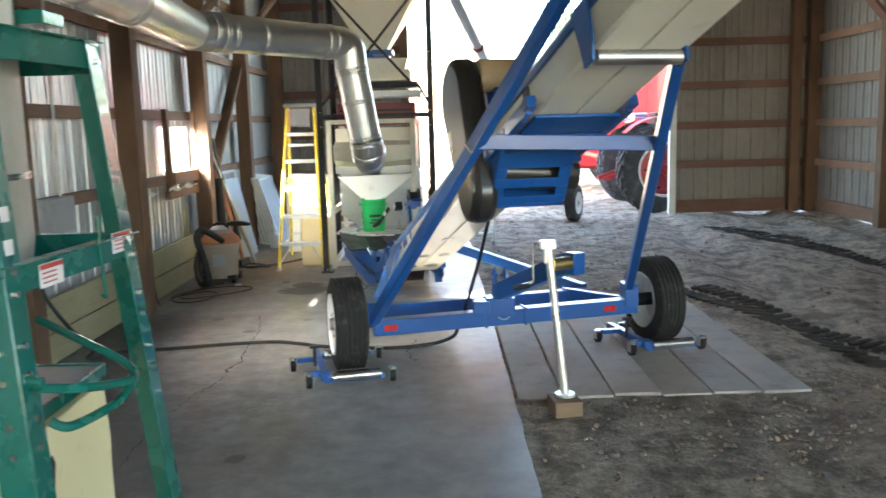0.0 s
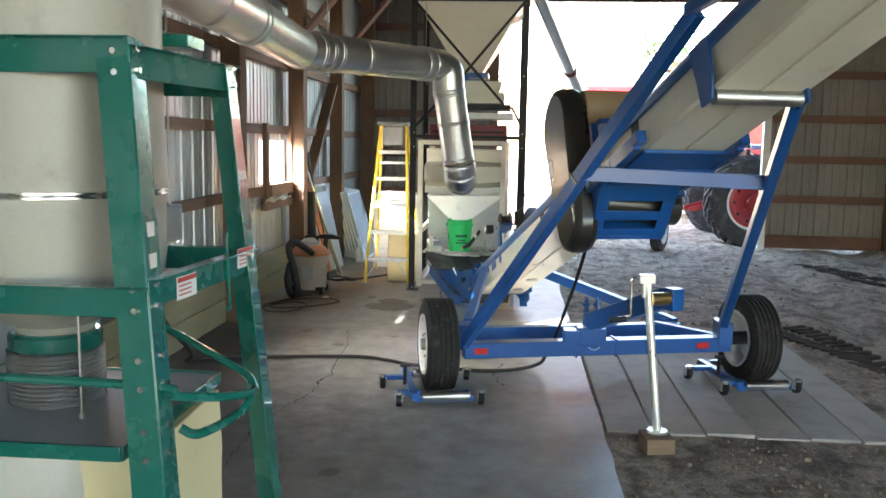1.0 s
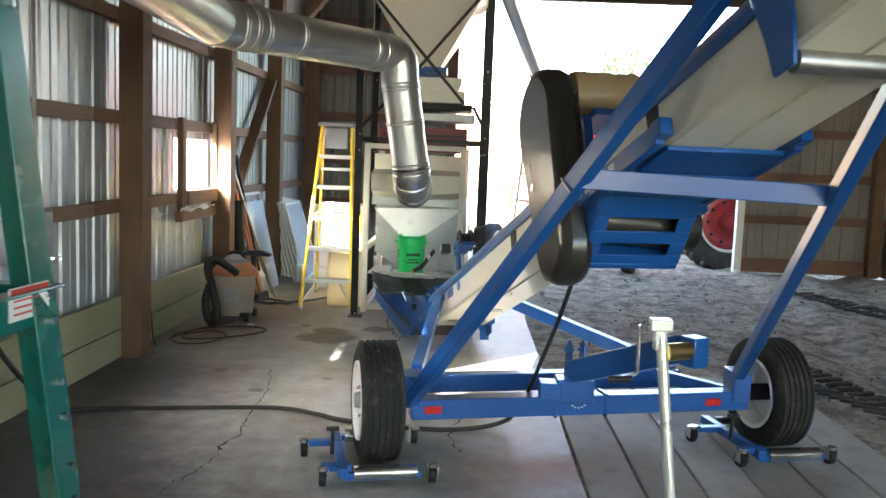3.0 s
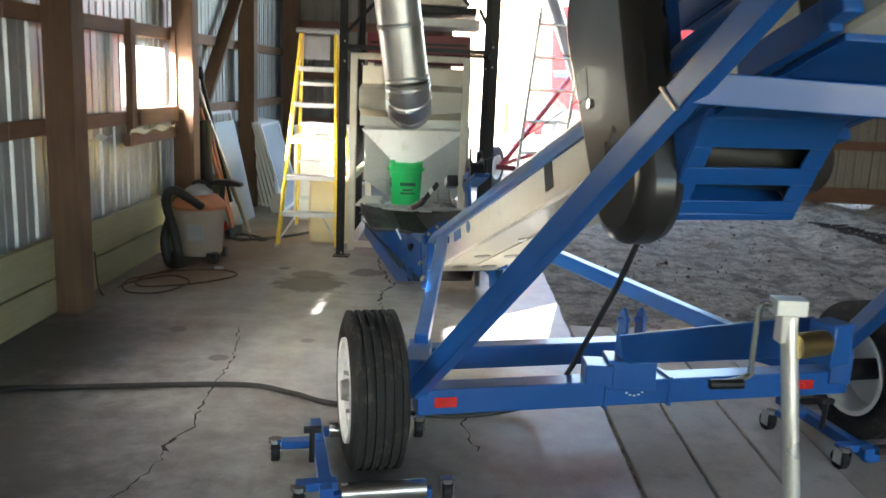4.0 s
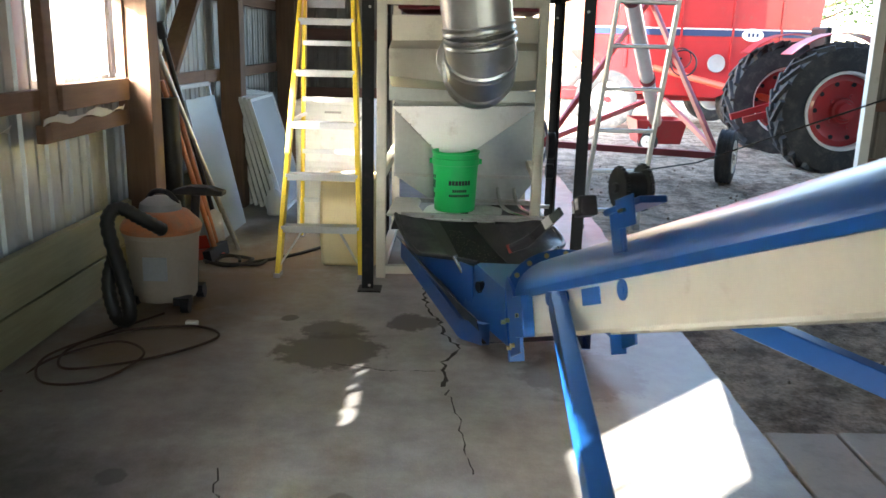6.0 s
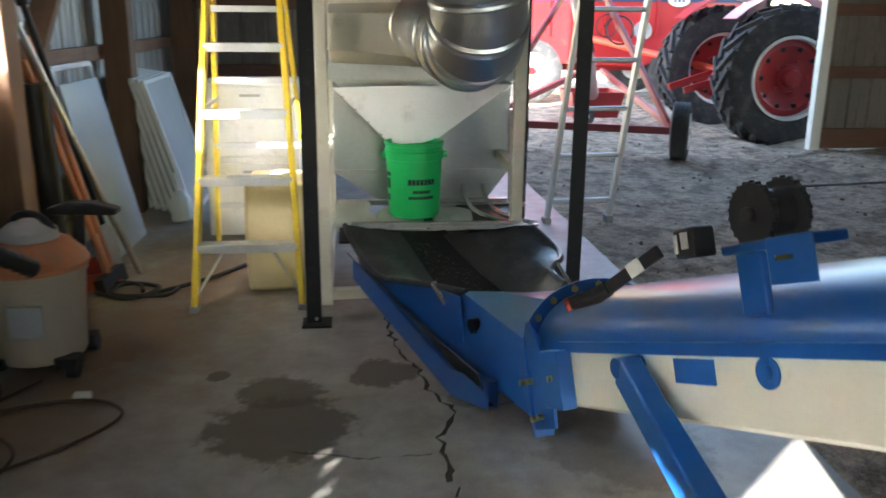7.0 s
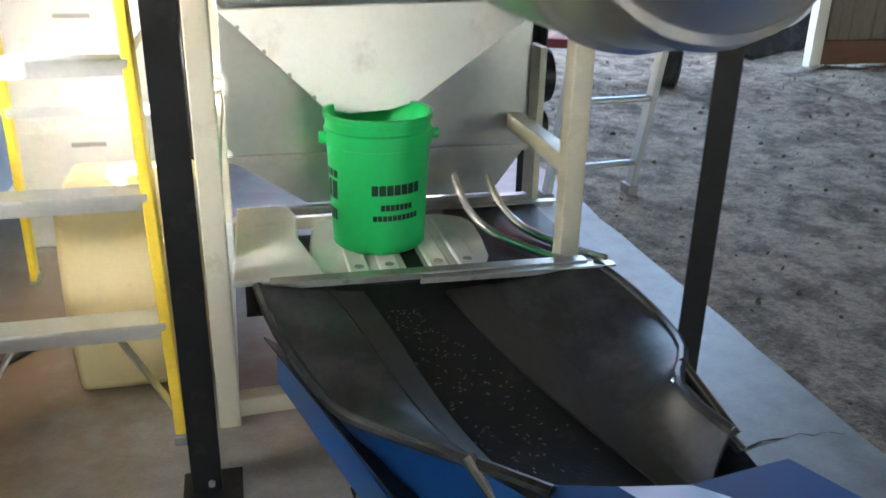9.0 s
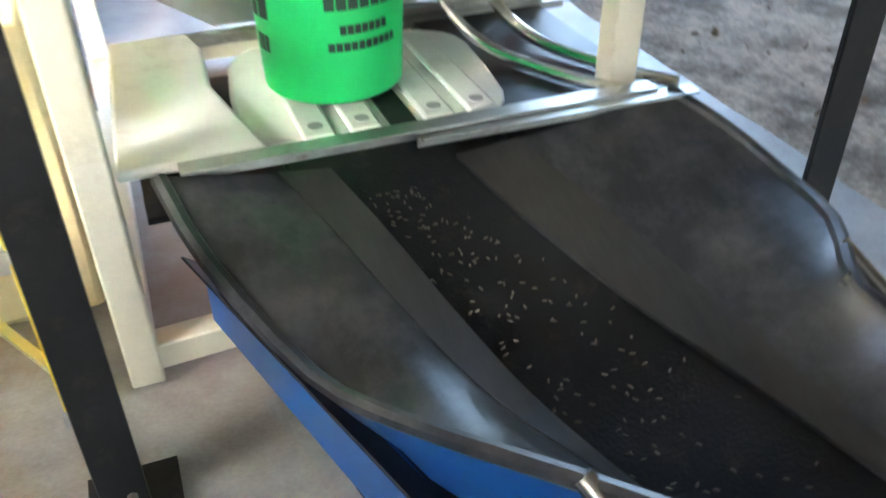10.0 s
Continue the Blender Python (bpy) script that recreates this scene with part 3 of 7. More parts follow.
def north_wall():
    w = thing("wall_north", (2, NORTH, 0), "ribbed metal siding on dark girts round a wide doorway", "wall", kind="structure")
    for a, b, z0, z1 in ((WEST, DOOR[0], 0, 4.9), (DOOR[0], DOOR[1], DOOR[2], 4.9), (DOOR[1], EAST, 0, 4.9)):
        x = a
        while x < b - 0.01:
            d = min(0.918, b - x)
            piece("siding_sheet", siding_sheet(d, z1 - z0, SIDING_DARK), w, Matrix.Translation((x, NORTH, z0)))
            x += d
    for a, b in ((WEST + 0.1, DOOR[0]), (DOOR[1] + 0.1, EAST - 0.1)):
        for z in (0.12, 0.80, 1.43, 2.07, 2.75, 3.45, 4.2):
            bm = B()
            add_box(bm, ((a + b) / 2, NORTH - 0.05, z), (b - a - 0.01, 0.045, 0.12 if z > 0.3 else 0.2))
            part("girt", bm, GIRT_WOOD_X, w, bevel=0.004)
    for x, s in ((DOOR[0] - 0.06, 0.14), (5.86, 0.16), (EAST - 0.1, 0.2)):
        bm = B()
        add_box(bm, (x, NORTH - 0.12, 2.4), (s, 0.15, 4.8))
        part("post", bm, POST_WOOD, w, bevel=0.006)
    bm = B()
    add_box(bm, (DOOR[1] + 0.05, NORTH - 0.06, 1.95), (0.11, 0.10, 3.9))
    part("door_post", bm, WHITE, w, "weathered white door post", bevel=0.005)
    for z, h in ((3.97, 0.24), (4.24, 0.26), (4.52, 0.26), (4.78, 0.22)):
        bm = B()
        add_box(bm, ((DOOR[0] + DOOR[1]) / 2, NORTH - 0.075, z), (DOOR[1] - DOOR[0] + 0.3, 0.045, h))
        part("header_board", bm, ROOF_WOOD, w, bevel=0.004)
    return w


wall_north = north_wall()


def east_wall():
    w = thing("wall_east", (EAST, 3, 0), "ribbed metal siding, toned darker for dimmer light, on timber posts beside an open bay", "wall", kind="structure")
    full = siding_sheet(0.918, 4.9, SIDING_DARK)
    # the open bay is out of view, added for more side light
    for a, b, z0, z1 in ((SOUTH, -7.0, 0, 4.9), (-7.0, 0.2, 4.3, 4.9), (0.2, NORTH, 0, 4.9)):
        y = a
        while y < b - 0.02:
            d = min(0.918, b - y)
            piece("siding_sheet", full if d > 0.9 and z0 == 0 else siding_sheet(d, z1 - z0, SIDING_DARK), w, Matrix.Translation((EAST, y, z0)) @ Matrix.Rotation(radians(90), 4, "Z"))
            y += d
    for y in (-7.1, 0.3, 4.1, 6.2, 8.3, 10.4, 12.6):
        bm = B()
        add_box(bm, (EAST - 0.13, y, 2.4), (0.16, 0.16, 4.8))
        part("post", bm, POST_WOOD, w, bevel=0.006)
    for z in (0.12, 0.80, 1.43, 2.07, 2.75, 3.45, 4.2):
        bm = B()
        add_box(bm, (EAST - 0.045, 7.55, z), (0.045, 14.6, 0.12 if z > 0.3 else 0.2))
        part("girt", bm, GIRT_WOOD, w)
    return w


wall_east = east_wall()


def south_wall():
    w = thing("wall_south", (2, SOUTH, 0), "ribbed metal siding beside a wide open doorway", "wall", kind="structure")
    # unseen doorway inferred from the light on south faces, sized for brightness
    for a, b, z0, z1 in ((WEST, 0.4, 0, 4.9), (0.4, 3.6, 4.2, 4.9), (3.6, EAST, 0, 4.9)):
        x = a
        while x < b - 0.01:
            d = min(0.918, b - x)
            piece("siding_sheet", siding_sheet(d, z1 - z0), w, Matrix.Translation((x + d, SOUTH, z0)) @ Matrix.Rotation(radians(180), 4, "Z"))
            x += d
    for x in (0.3, 3.7):
        bm = B()
        add_box(bm, (x, SOUTH + 0.1, 2.4), (0.16, 0.16, 4.8))
        part("post", bm, POST_WOOD, w)
    return w


wall_south = south_wall()

# roof: tin over purlins, rafter ties and knee braces
MID_X = (WEST + EAST) / 2
RIDGE = EAVE + 0.2 + (EAST - WEST) / 2 * 0.3
bm = B()
add_skin(bm, [[(WEST - 0.3, SOUTH - 0.2, 4.72), (MID_X, SOUTH - 0.2, RIDGE), (EAST + 0.3, SOUTH - 0.2, 4.72)],
              [(WEST - 0.3, NORTH + 0.3, 4.72), (MID_X, NORTH + 0.3, RIDGE), (EAST + 0.3, NORTH + 0.3, 4.72)]], 0.02)
for x in (-1.6, -0.4, 0.8, 2.9, 4.1, 5.3):
    z = 4.72 + (RIDGE - 4.72) * (1 - abs(x - MID_X) / (MID_X - WEST + 0.3)) - 0.07
    add_box(bm, (x, 3, z), (0.05, NORTH - SOUTH, 0.1))
roof = part("ceiling", bm, ROOF_TIN, None, sharp=20)
tagged(roof, "dark tin roof underside on purlins", "roof", kind="structure")
for yy in (NORTH, SOUTH):
    bm = B()
    add_prism(bm, [(WEST, 4.6), (EAST, 4.6), (MID_X, RIDGE)], 0.03, frame_of((0, yy + 0.03, 0), (1, 0, 0), (0, 0, 1)))
    gable = part("gable", bm, SIDING, wall_north if yy > 0 else wall_south)
trusses = thing("trim", (MID_X, 3, EAVE), "dark timber roof trusses with knee braces", "trusses", kind="structure")
for y in (-4.4, -0.2, 4.1, 6.24, 8.28, 10.42, 12.5):
    bm = B()
    add_bar(bm, (WEST + 0.1, y, 4.62), (EAST - 0.1, y, 4.62), 0.05, 0.2)
    part("tie_beam", bm, ROOF_WOOD, trusses)
    bm = B()
    for sx, xa in ((1, -2.42), (-1, EAST - 0.16)):
        add_bar(bm, (xa, y + 0.10, 2.75), (xa + sx * 1.55, y + 0.10, 4.55), 0.045, 0.19, (0, 1, 0))
    part("knee_brace", bm, GIRT_WOOD_X, trusses)

# ---- belt conveyor ----
ALONG, ACROSS = Vector((0.2533, -0.9674, 0)).normalized(), Vector((0.9674, 0.2533, 0)).normalized()
RISE = radians(20.6)
UPHILL = ALONG * math.cos(RISE) + Vector((0, 0, math.sin(RISE)))
OVER = Vector((0, 0, math.cos(RISE))) - ALONG * math.sin(RISE)
FOOT = Vector((-0.152, 8.94, 0.191))


def cv(s, r, h):
    """A point on the conveyor: s along the tube from its foot, r to its right, h above its underside."""
    return FOOT + UPHILL * s + ACROSS * r + OVER * h


def wheel_mesh(parent, centre, axis, r, w, rim_r, tyre_mat, rim_mat, grooves=5, lugs=0, hub_mat=None):
    """A tyre with a ribbed or lugged tread on a dished rim; axis points to the outer side."""
    m = Matrix.Translation(centre) @ Vector(axis).to_track_quat("Z", "Y").to_matrix().to_4x4()
    h = w / 2
    bm = B()
    prof = [(rim_r, -h * 0.78), (rim_r + 0.02, -h * 0.9), ((r + rim_r) / 2, -h), (r - 0.03, -h * 0.93)]
    n = grooves * 2 + 1
    for k in range(n):
        a, b = -h * 0.82 + 2 * h * 0.82 * k / n, -h * 0.82 + 2 * h * 0.82 * (k + 1) / n
        rr = r if k % 2 == 0 else r - 0.009
        prof += [(rr, a + 0.0005), (rr, b - 0.0005)]
    prof += [(r - 0.03, h * 0.93), ((r + rim_r) / 2, h), (rim_r + 0.02, h * 0.9), (rim_r, h * 0.78), (rim_r, -h * 0.78)]
    if lugs:
        prof = [(rim_r, -h * 0.7), (rim_r + 0.03, -h * 0.9), ((r + rim_r) / 2, -h), (r * 0.9, -h * 0.9), (r * 0.945, 0), (r * 0.9, h * 0.9), ((r + rim_r) / 2, h), (rim_r + 0.03, h * 0.9), (rim_r, h * 0.7), (rim_r, -h * 0.7)]
    add_lathe(bm, prof, m, 48)
    tyre = part("tyre", bm, tyre_mat, parent, sharp=40)
    bm = B()
    for k in range(lugs):
        for side in (-1, 1):
            a0 = 2 * math.pi * (k + (0.5 if side > 0 else 0)) / lugs
            a1 = a0 + 0.32
            p = m @ Vector((r * 0.93 * math.cos(a0), r * 0.93 * math.sin(a0), side * h * 1.0))
            q = m @ Vector((r * 0.965 * math.cos(a1), r * 0.965 * math.sin(a1), side * h * 0.02))
            out = (m.to_3x3() @ Vector((math.cos((a0 + a1) / 2), math.sin((a0 + a1) / 2), 0)))
            add_bar(bm, p, q, 0.05, r * 0.075, out)
    pieces("lug", bm, tyre_mat, tyre)
    bm = B()
    add_lathe(bm, [(rim_r + 0.014, h * 0.9), (rim_r + 0.012, h * 1.0), (rim_r * 0.97, h * 0.97), (rim_r * 0.93, h * 0.80), (rim_r * 0.70, h * 0.70), (rim_r * 0.5, h * 0.80), (rim_r * 0.3, h * 0.82), (0.001, h * 0.82)], m, 40)
    add_lathe(bm, [(rim_r + 0.014, -h * 0.95), (rim_r * 0.97, -h * 0.95), (rim_r * 0.9, -h * 0.6), (rim_r * 0.86, h * 0.1), (rim_r * 0.6, h * 0.3), (0.05, h * 0.35)], m, 40)
    if lugs:
        bm.free()
        bm = B()
        add_lathe(bm, [(rim_r + 0.012, h * 0.72), (rim_r + 0.015, h * 0.95), (rim_r * 0.96, h * 0.95), (rim_r * 0.94, h * 0.5), (rim_r * 0.93, -h * 0.5), (rim_r + 0.012, -h * 0.9)], m, 48)
    rim = part("rim", bm, rim_mat, parent, sharp=30)
    bm = B()
    add_lathe(bm, [(0.001, h * 1.1), (rim_r * 0.2, h * 1.08), (rim_r * 0.24, h * 0.8)], m, 20)
    for k in range(5):
        a = 2 * math.pi * k / 5
        add_rod(bm, m @ Vector((rim_r * 0.42 * math.cos(a), rim_r * 0.42 * math.sin(a), h * 0.76)), m @ Vector((rim_r * 0.42 * math.cos(a), rim_r * 0.42 * math.sin(a), h * 0.92)), rim_r * 0.045, n=6)
    part("hub", bm, hub_mat or STEEL, rim)
    return tyre


def conveyor():
    c = thing("belt_conveyor", (0.5, 6.8, 0), "blue and cream belt conveyor on two rubber-tyred wheels", "conveyor")
    END = 8.9
    # tube: cream trough and blue rounded cover
    bm = B()
    sec = [(-0.205, 0.205), (-0.215, 0.195), (-0.215, 0.012), (-0.2, 0.0), (0.2, 0.0), (0.215, 0.012), (0.215, 0.195), (0.205, 0.205)]
    add_skin(bm, [[cv(s, r, h) for r, h in sec] for s in (0.05, END)], 0.006)
    trough = part("trough", bm, CREAM, c, "cream sheet-metal trough", sharp=25)
    bm = B()
    arc = [(0.225 * math.cos(a), 0.17 + 0.165 * math.sin(a)) for a in [math.pi * k / 14 for k in range(15)]]
    add_skin(bm, [[cv(s, r, h) for r, h in arc] for s in (-0.07, 1.4, 2.6, 5.1, END)], 0.005)
    part("cover", bm, BLUE, c, "glossy blue rounded cover", sharp=40)
    bm = B()
    for r in (-0.222, 0.222):
        add_bar(bm, cv(0.1, r, 0.178), cv(END, r, 0.178), 0.022, 0.03, OVER)
    pieces("edge_rail", bm, BLUE, c)
    bm = B()
    add_bar(bm, cv(0.4, 0, -0.004), cv(END, 0, -0.004), 0.02, 0.012, OVER)
    part("seam", bm, CREAM, trough)
    # thin pieces in place of openings in the trough's side and underside
    bm = B()
    add_box(bm, (0, 0, 0), (0.006, 0.145, 0.058), frame_of(cv(0.715, -0.2165, 0.125), ACROSS, UPHILL))
    part("side_plate", bm, BLUE, trough, "blue plate in place of a see-through recess")
    bm = B()
    add_rod(bm, cv(0.955, -0.214, 0.13), cv(0.955, -0.2195, 0.13), 0.034, n=20)
    add_rod(bm, cv(0.955, -0.214, 0.13), cv(0.955, -0.222, 0.13), 0.016, n=14)
    part("side_plug", bm, BLUE, trough)
    # solid black boxes paint the shade inside the slots
    bm = B()
    for s in (2.207, 3.86):
        add_box(bm, (0, 0, 0), (0.006, 0.085, 0.11), frame_of(cv(s, -0.2165, 0.11), ACROSS, UPHILL))
    pieces("inspection_slot", bm, BLACK, trough, "dark inspection slot")
    bm = B()
    for s, r in ((0.28, -0.09), (0.28, 0.1), (0.72, -0.07), (0.72, 0.11), (1.3, 0.0)):
        add_lathe(bm, [(0.048, 0.002), (0.05, -0.006), (0.03, -0.0065), (0.001, -0.0065)], frame_of(cv(s, r, 0), UPHILL, ACROSS), 18)
    pieces("drain_hole", bm, STEEL, trough)
    # drawn shapes and bars of lettering near the upper end
    bm = B()
    for k in range(3):
        add_box(bm, (0, 0, 0), (0.004, 0.035, 0.15), frame_of(cv(5.460 + 0.05 * k, -0.2165, 0.1), ACROSS, UPHILL))
    pieces("marking", bm, LABEL_RED, trough, "red stripe mark")
    bm = B()
    for k in range(6):
        add_box(bm, (0, 0, 0), (0.004, 0.05, 0.10), frame_of(cv(5.680 + 0.075 * k, -0.2165, 0.1), ACROSS, UPHILL))
    pieces("marking", bm, INK, trough, "dark bars of lettering")
    # frame on the ground: axle beam, rear beam, pivot
    L, R = Vector((-0.345, 6.41, 0.28)), Vector((1.42, 6.852, 0.286))
    d = (R - L).normalized()
    bm = B()
    add_bar(bm, L, R, 0.10, 0.10)
    axle = part("axle_beam", bm, BLUE, c, bevel=0.006)
    bm = B()
    for t in (0.41, 0.56):
        add_bar(bm, L + d * (t * 1.8 - 0.006), L + d * (t * 1.8 + 0.006), 0.112, 0.118)
    pieces("clamp_strap", bm, BLUE, axle)
    for t in (0.06, 0.895):
        bm = B()
        add_box(bm, (0, 0, 0), (0.085, 0.004, 0.038), frame_of(L + d * (t * 1.8) + Vector((0.0105, -0.052, 0)), d, (-d.y, d.x, 0)))
        part("reflector", bm, REFLECT, axle, "red rectangular reflector")
    bm = B()
    for k in range(7):
        a = radians(200 + 140 * k / 6)
        add_box(bm, (0.045 * math.cos(a), 0, 0.03 + 0.04 * math.sin(a)), (0.01, 0.004, 0.006), frame_of(L + d * 0.86 + Vector((0.0105, -0.0515, 0)), d, (-d.y, d.x, 0)))
    pieces("makers_mark", bm, LABEL, axle, "white arc of small marks")
    bm = B()
    add_bar(bm, (-0.37, 6.93, 0.265), (1.18, 7.34, 0.265), 0.09, 0.10)
    part("rear_beam", bm, BLUE, c, bevel=0.006)
    for p, q, w, h in (((-0.34, 6.37, 0.335), (-0.35, 6.97, 0.325), 0.10, 0.02), ((-0.34, 6.35, 0.375), (-0.34, 6.51, 0.375), 0.09, 0.15), ((1.38, 6.77, 0.36), (1.38, 6.96, 0.36), 0.09, 0.15)):
        bm = B()
        add_bar(bm, p, q, w, h)
        part("corner_bracket", bm, BLUE, c, bevel=0.005)
    bm = B()
    add_bar(bm, (1.38, 6.87, 0.30), (1.0, 7.32, 0.29), 0.05, 0.07)
    part("brace", bm, BLUE, c, bevel=0.004)
    # struts
    bm = B()
    add_bar(bm, (-0.34, 6.37, 0.33), (0.695, 4.85, 2.155), 0.06, 0.07)
    strut = part("strut", bm, BLUE, c, bevel=0.006)
    bm = B()
    add_bar(bm, (0.270, 5.461, 1.420), (0.272, 5.458, 1.424), 0.063, 0.073)
    part("strap", bm, STEEL, strut, "thin steel band")
    bm = B()
    add_bar(bm, (1.375, 6.88, 0.37), (1.13, 4.80, 1.87), 0.055, 0.07)
    strut = part("strut", bm, BLUE, c, bevel=0.006)
    bm = B()
    add_bar(bm, (0.27, 5.44, 1.45), (1.215, 5.45, 1.42), 0.035, 0.075)
    part("cross_bar", bm, BLUE, c, "dull blue cross bar", bevel=0.004)
    bm = B()
    add_bar(bm, cv(0.49, -0.25, 0.125), (-0.345, 6.90, 0.34), 0.06, 0.075)
    part("lower_strut", bm, BLUE, c, bevel=0.005)
    bm = B()
    add_bar(bm, cv(0.49, 0.25, 0.125), (1.16, 7.37, 0.30), 0.06, 0.08)
    part("lower_strut", bm, BLUE, c, bevel=0.005)
    bm = B()
    add_rod(bm, cv(0.495, -0.287, 0.135), cv(0.495, -0.2, 0.135), 0.026)
    add_rod(bm, cv(0.495, 0.287, 0.135), cv(0.495, 0.2, 0.135), 0.026)
    pieces("pivot_pin", bm, BLUE, c)
    # roller below the tube with hangers
    bm = B()
    add_rod(bm, cv(4.630, -0.21, -0.03), cv(4.630, 0.175, -0.03), 0.032, n=24)
    part("roller", bm, STEEL, c, "worn steel roller")
    bm = B()
    add_prism(bm, [(-0.10, 0.22), (0.07, 0.22), (0.07, 0.06), (0.045, -0.05), (-0.045, -0.05), (-0.06, 0.06)], 0.012, frame_of(cv(4.630, -0.235, -0.01), UPHILL, OVER))
    add_prism(bm, [(-0.05, 0.10), (0.05, 0.10), (0.045, -0.05), (-0.045, -0.05)], 0.012, frame_of(cv(4.630, 0.19, -0.01), UPHILL, OVER))
    pieces("roller_hanger", bm, BLUE, c, bevel=0.003)
    bm = B()
    add_bar(bm, (0.66, 4.86, 2.16), cv(5.260, -0.25, 0.2), 0.045, 0.05)
    add_rod(bm, cv(5.190, -0.28, 0.22), cv(5.340, -0.28, 0.22), 0.022)
    part("strut_bracket", bm, BLUE, c, bevel=0.004)
    # side rails of the motor slide
    for r in (-0.265, 0.265):
        bm = B()
        add_bar(bm, cv(2.810, r, 0.02), cv(3.980, r, 0.02), 0.035, 0.075, OVER)
        add_box(bm, (0, 0, 0), (0.07, 0.05, 0.06), frame_of(cv(4.000, r, 0.03), UPHILL, ACROSS))
        part("slide_rail", bm, BLUE, c, bevel=0.004)
    bm = B()
    for k in range(5):
        add_box(bm, (0, 0, 0), (0.05, 0.003, 0.035), frame_of(cv(3.310 + 0.08 * k, -0.2845, 0.02), UPHILL, ACROSS))
    pieces("marking", bm, LABEL, c, "pale bars of lettering")
    bm = B()
    add_box(bm, (0, 0, 0), (1.15, 0.45, 0.018), frame_of(cv(3.380, 0, -0.016), UPHILL, ACROSS))
    part("slide_pan", bm, BLUE, c, bevel=0.003)
    for s in (3.01, 3.36, 3.71):
        bm = B()
        add_bar(bm, cv(s, -0.25, -0.045), cv(s, 0.25, -0.045), 0.05, 0.035, OVER)
        part("slide_bar", bm, BLUE, c, bevel=0.003)
    # motor mount: slotted plate below the tube
    bm = B()
    O = frame_of((0.655, 5.80, 1.40), ACROSS, Vector((0.05, -0.17, 0.30)))
    W, H = 0.46, 0.36
    ys = [-H, -H + 0.045, -H + 0.105, -H + 0.165, -H + 0.235, -0.03]
    for k, (a, b) in enumerate(zip(ys, ys[1:] + [0.0])):
        if k in (1, 3):
            add_box(bm, (-W / 2 + 0.03, (a + b) / 2, 0), (0.06, b - a, 0.008), O)
            add_box(bm, (W / 2 - 0.055, (a + b) / 2, 0), (0.07, b - a, 0.008), O)
        else:
            add_box(bm, (-0.01, (a + b) / 2, 0), (W - 0.02, b - a, 0.008), O)
    mount = pieces("mount_plate", bm, BLUE, c, "blue slotted mounting plate", bevel=0.002)
    bm = B()
    add_box(bm, (-W / 2, -H / 2, -0.08), (0.008, H, 0.16), O)
    add_box(bm, (W / 2 - 0.02, -H / 2, -0.08), (0.008, H, 0.16), O)
    pieces("mount_cheek", bm, BLUE, c, bevel=0.002)
    bm = B()
    add_box(bm, (0, 0.07, -0.01), (0.36, 0.06, 0.03), O)
    add_box(bm, (0, 0.16, -0.03), (0.38, 0.05, 0.03), O)
    add_box(bm, (-0.01, -H - 0.012, -0.09), (W - 0.03, 0.025, 0.2), O)
    pieces("mount_rail", bm, BLUE, mount, bevel=0.003)
    bm = B()
    add_rod(bm, O @ Vector((-0.21, -H + 0.13, -0.14)), O @ Vector((0.30, -H + 0.09, -0.14)), 0.10, n=28)
    part("drive_pulley", bm, GUARD, mount, "dark drive drum")
    # belt guard: a long rounded box on the left side
    G = frame_of(cv(3.020, -0.21, 0.0), UPHILL, OVER)
    (c1, c2, r1), (d1, d2, r2) = (0.0, 0.46, 0.24), (0.075, -0.13, 0.185)
    out = [(c1 + r1 * math.cos(a), c2 + r1 * math.sin(a)) for a in [radians(-8) + radians(204) * k / 18 for k in range(19)]]
    out += [(d1 + r2 * math.cos(a), d2 + r2 * math.sin(a)) for a in [radians(196) + radians(156) * k / 14 for k in range(15)]]
    bm = B()
    add_prism(bm, out, 0.15, G)
    guard = part("belt_guard", bm, GUARD, c, "black rounded belt guard", bevel=0.045, sharp=50)
    bm = B()
    add_box(bm, (-0.10, 0.24, 0.1515), (0.075, 0.10, 0.002), G)
    part("label", bm, LABEL, guard, "white warning label")
    bm = B()
    add_rod(bm, G @ Vector((-0.05, 0.16, 0.14)), G @ Vector((-0.05, 0.16, 0.158)), 0.016)
    part("bolt", bm, CHROME, guard)
    # motor above the tube
    p, q = cv(3.120, -0.21, 0.555), cv(3.120, 0.19, 0.555)
    m = Matrix.Translation(p) @ (q - p).to_track_quat("Z", "Y").to_matrix().to_4x4()
    bm = B()
    add_lathe(bm, [(0.001, 0), (0.10, 0.0), (0.107, 0.015), (0.107, 0.28), (0.111, 0.285), (0.111, 0.305), (0.104, 0.31), (0.10, 0.38), (0.08, 0.40), (0.001, 0.40)], m, 36)
    motor = part("motor", bm, TAN, c, "tan enamelled electric motor", sharp=40)
    bm = B()
    add_box(bm, (0, 0, 0), (0.30, 0.24, 0.03), frame_of(cv(3.120, 0.0, 0.43), ACROSS, UPHILL))
    for r in (-0.17, 0.17):
        add_bar(bm, cv(3.120, r, 0.25), cv(3.120, r, 0.43), 0.04, 0.16, UPHILL)
    part("motor_stand", bm, BLUE, c, bevel=0.003)
    # jack arm, pivot lugs and jack
    bm = B()
    add_bar(bm, (0.47, 6.60, 0.45), (0.80, 5.80, 0.765), 0.075, 0.115)
    part("jack_arm", bm, BLUE, c, bevel=0.006)
    for dx in (0.0, 0.072):
        bm = B()
        o = L + d * (0.805 + dx) + Vector((0, 0.0, 0.08))
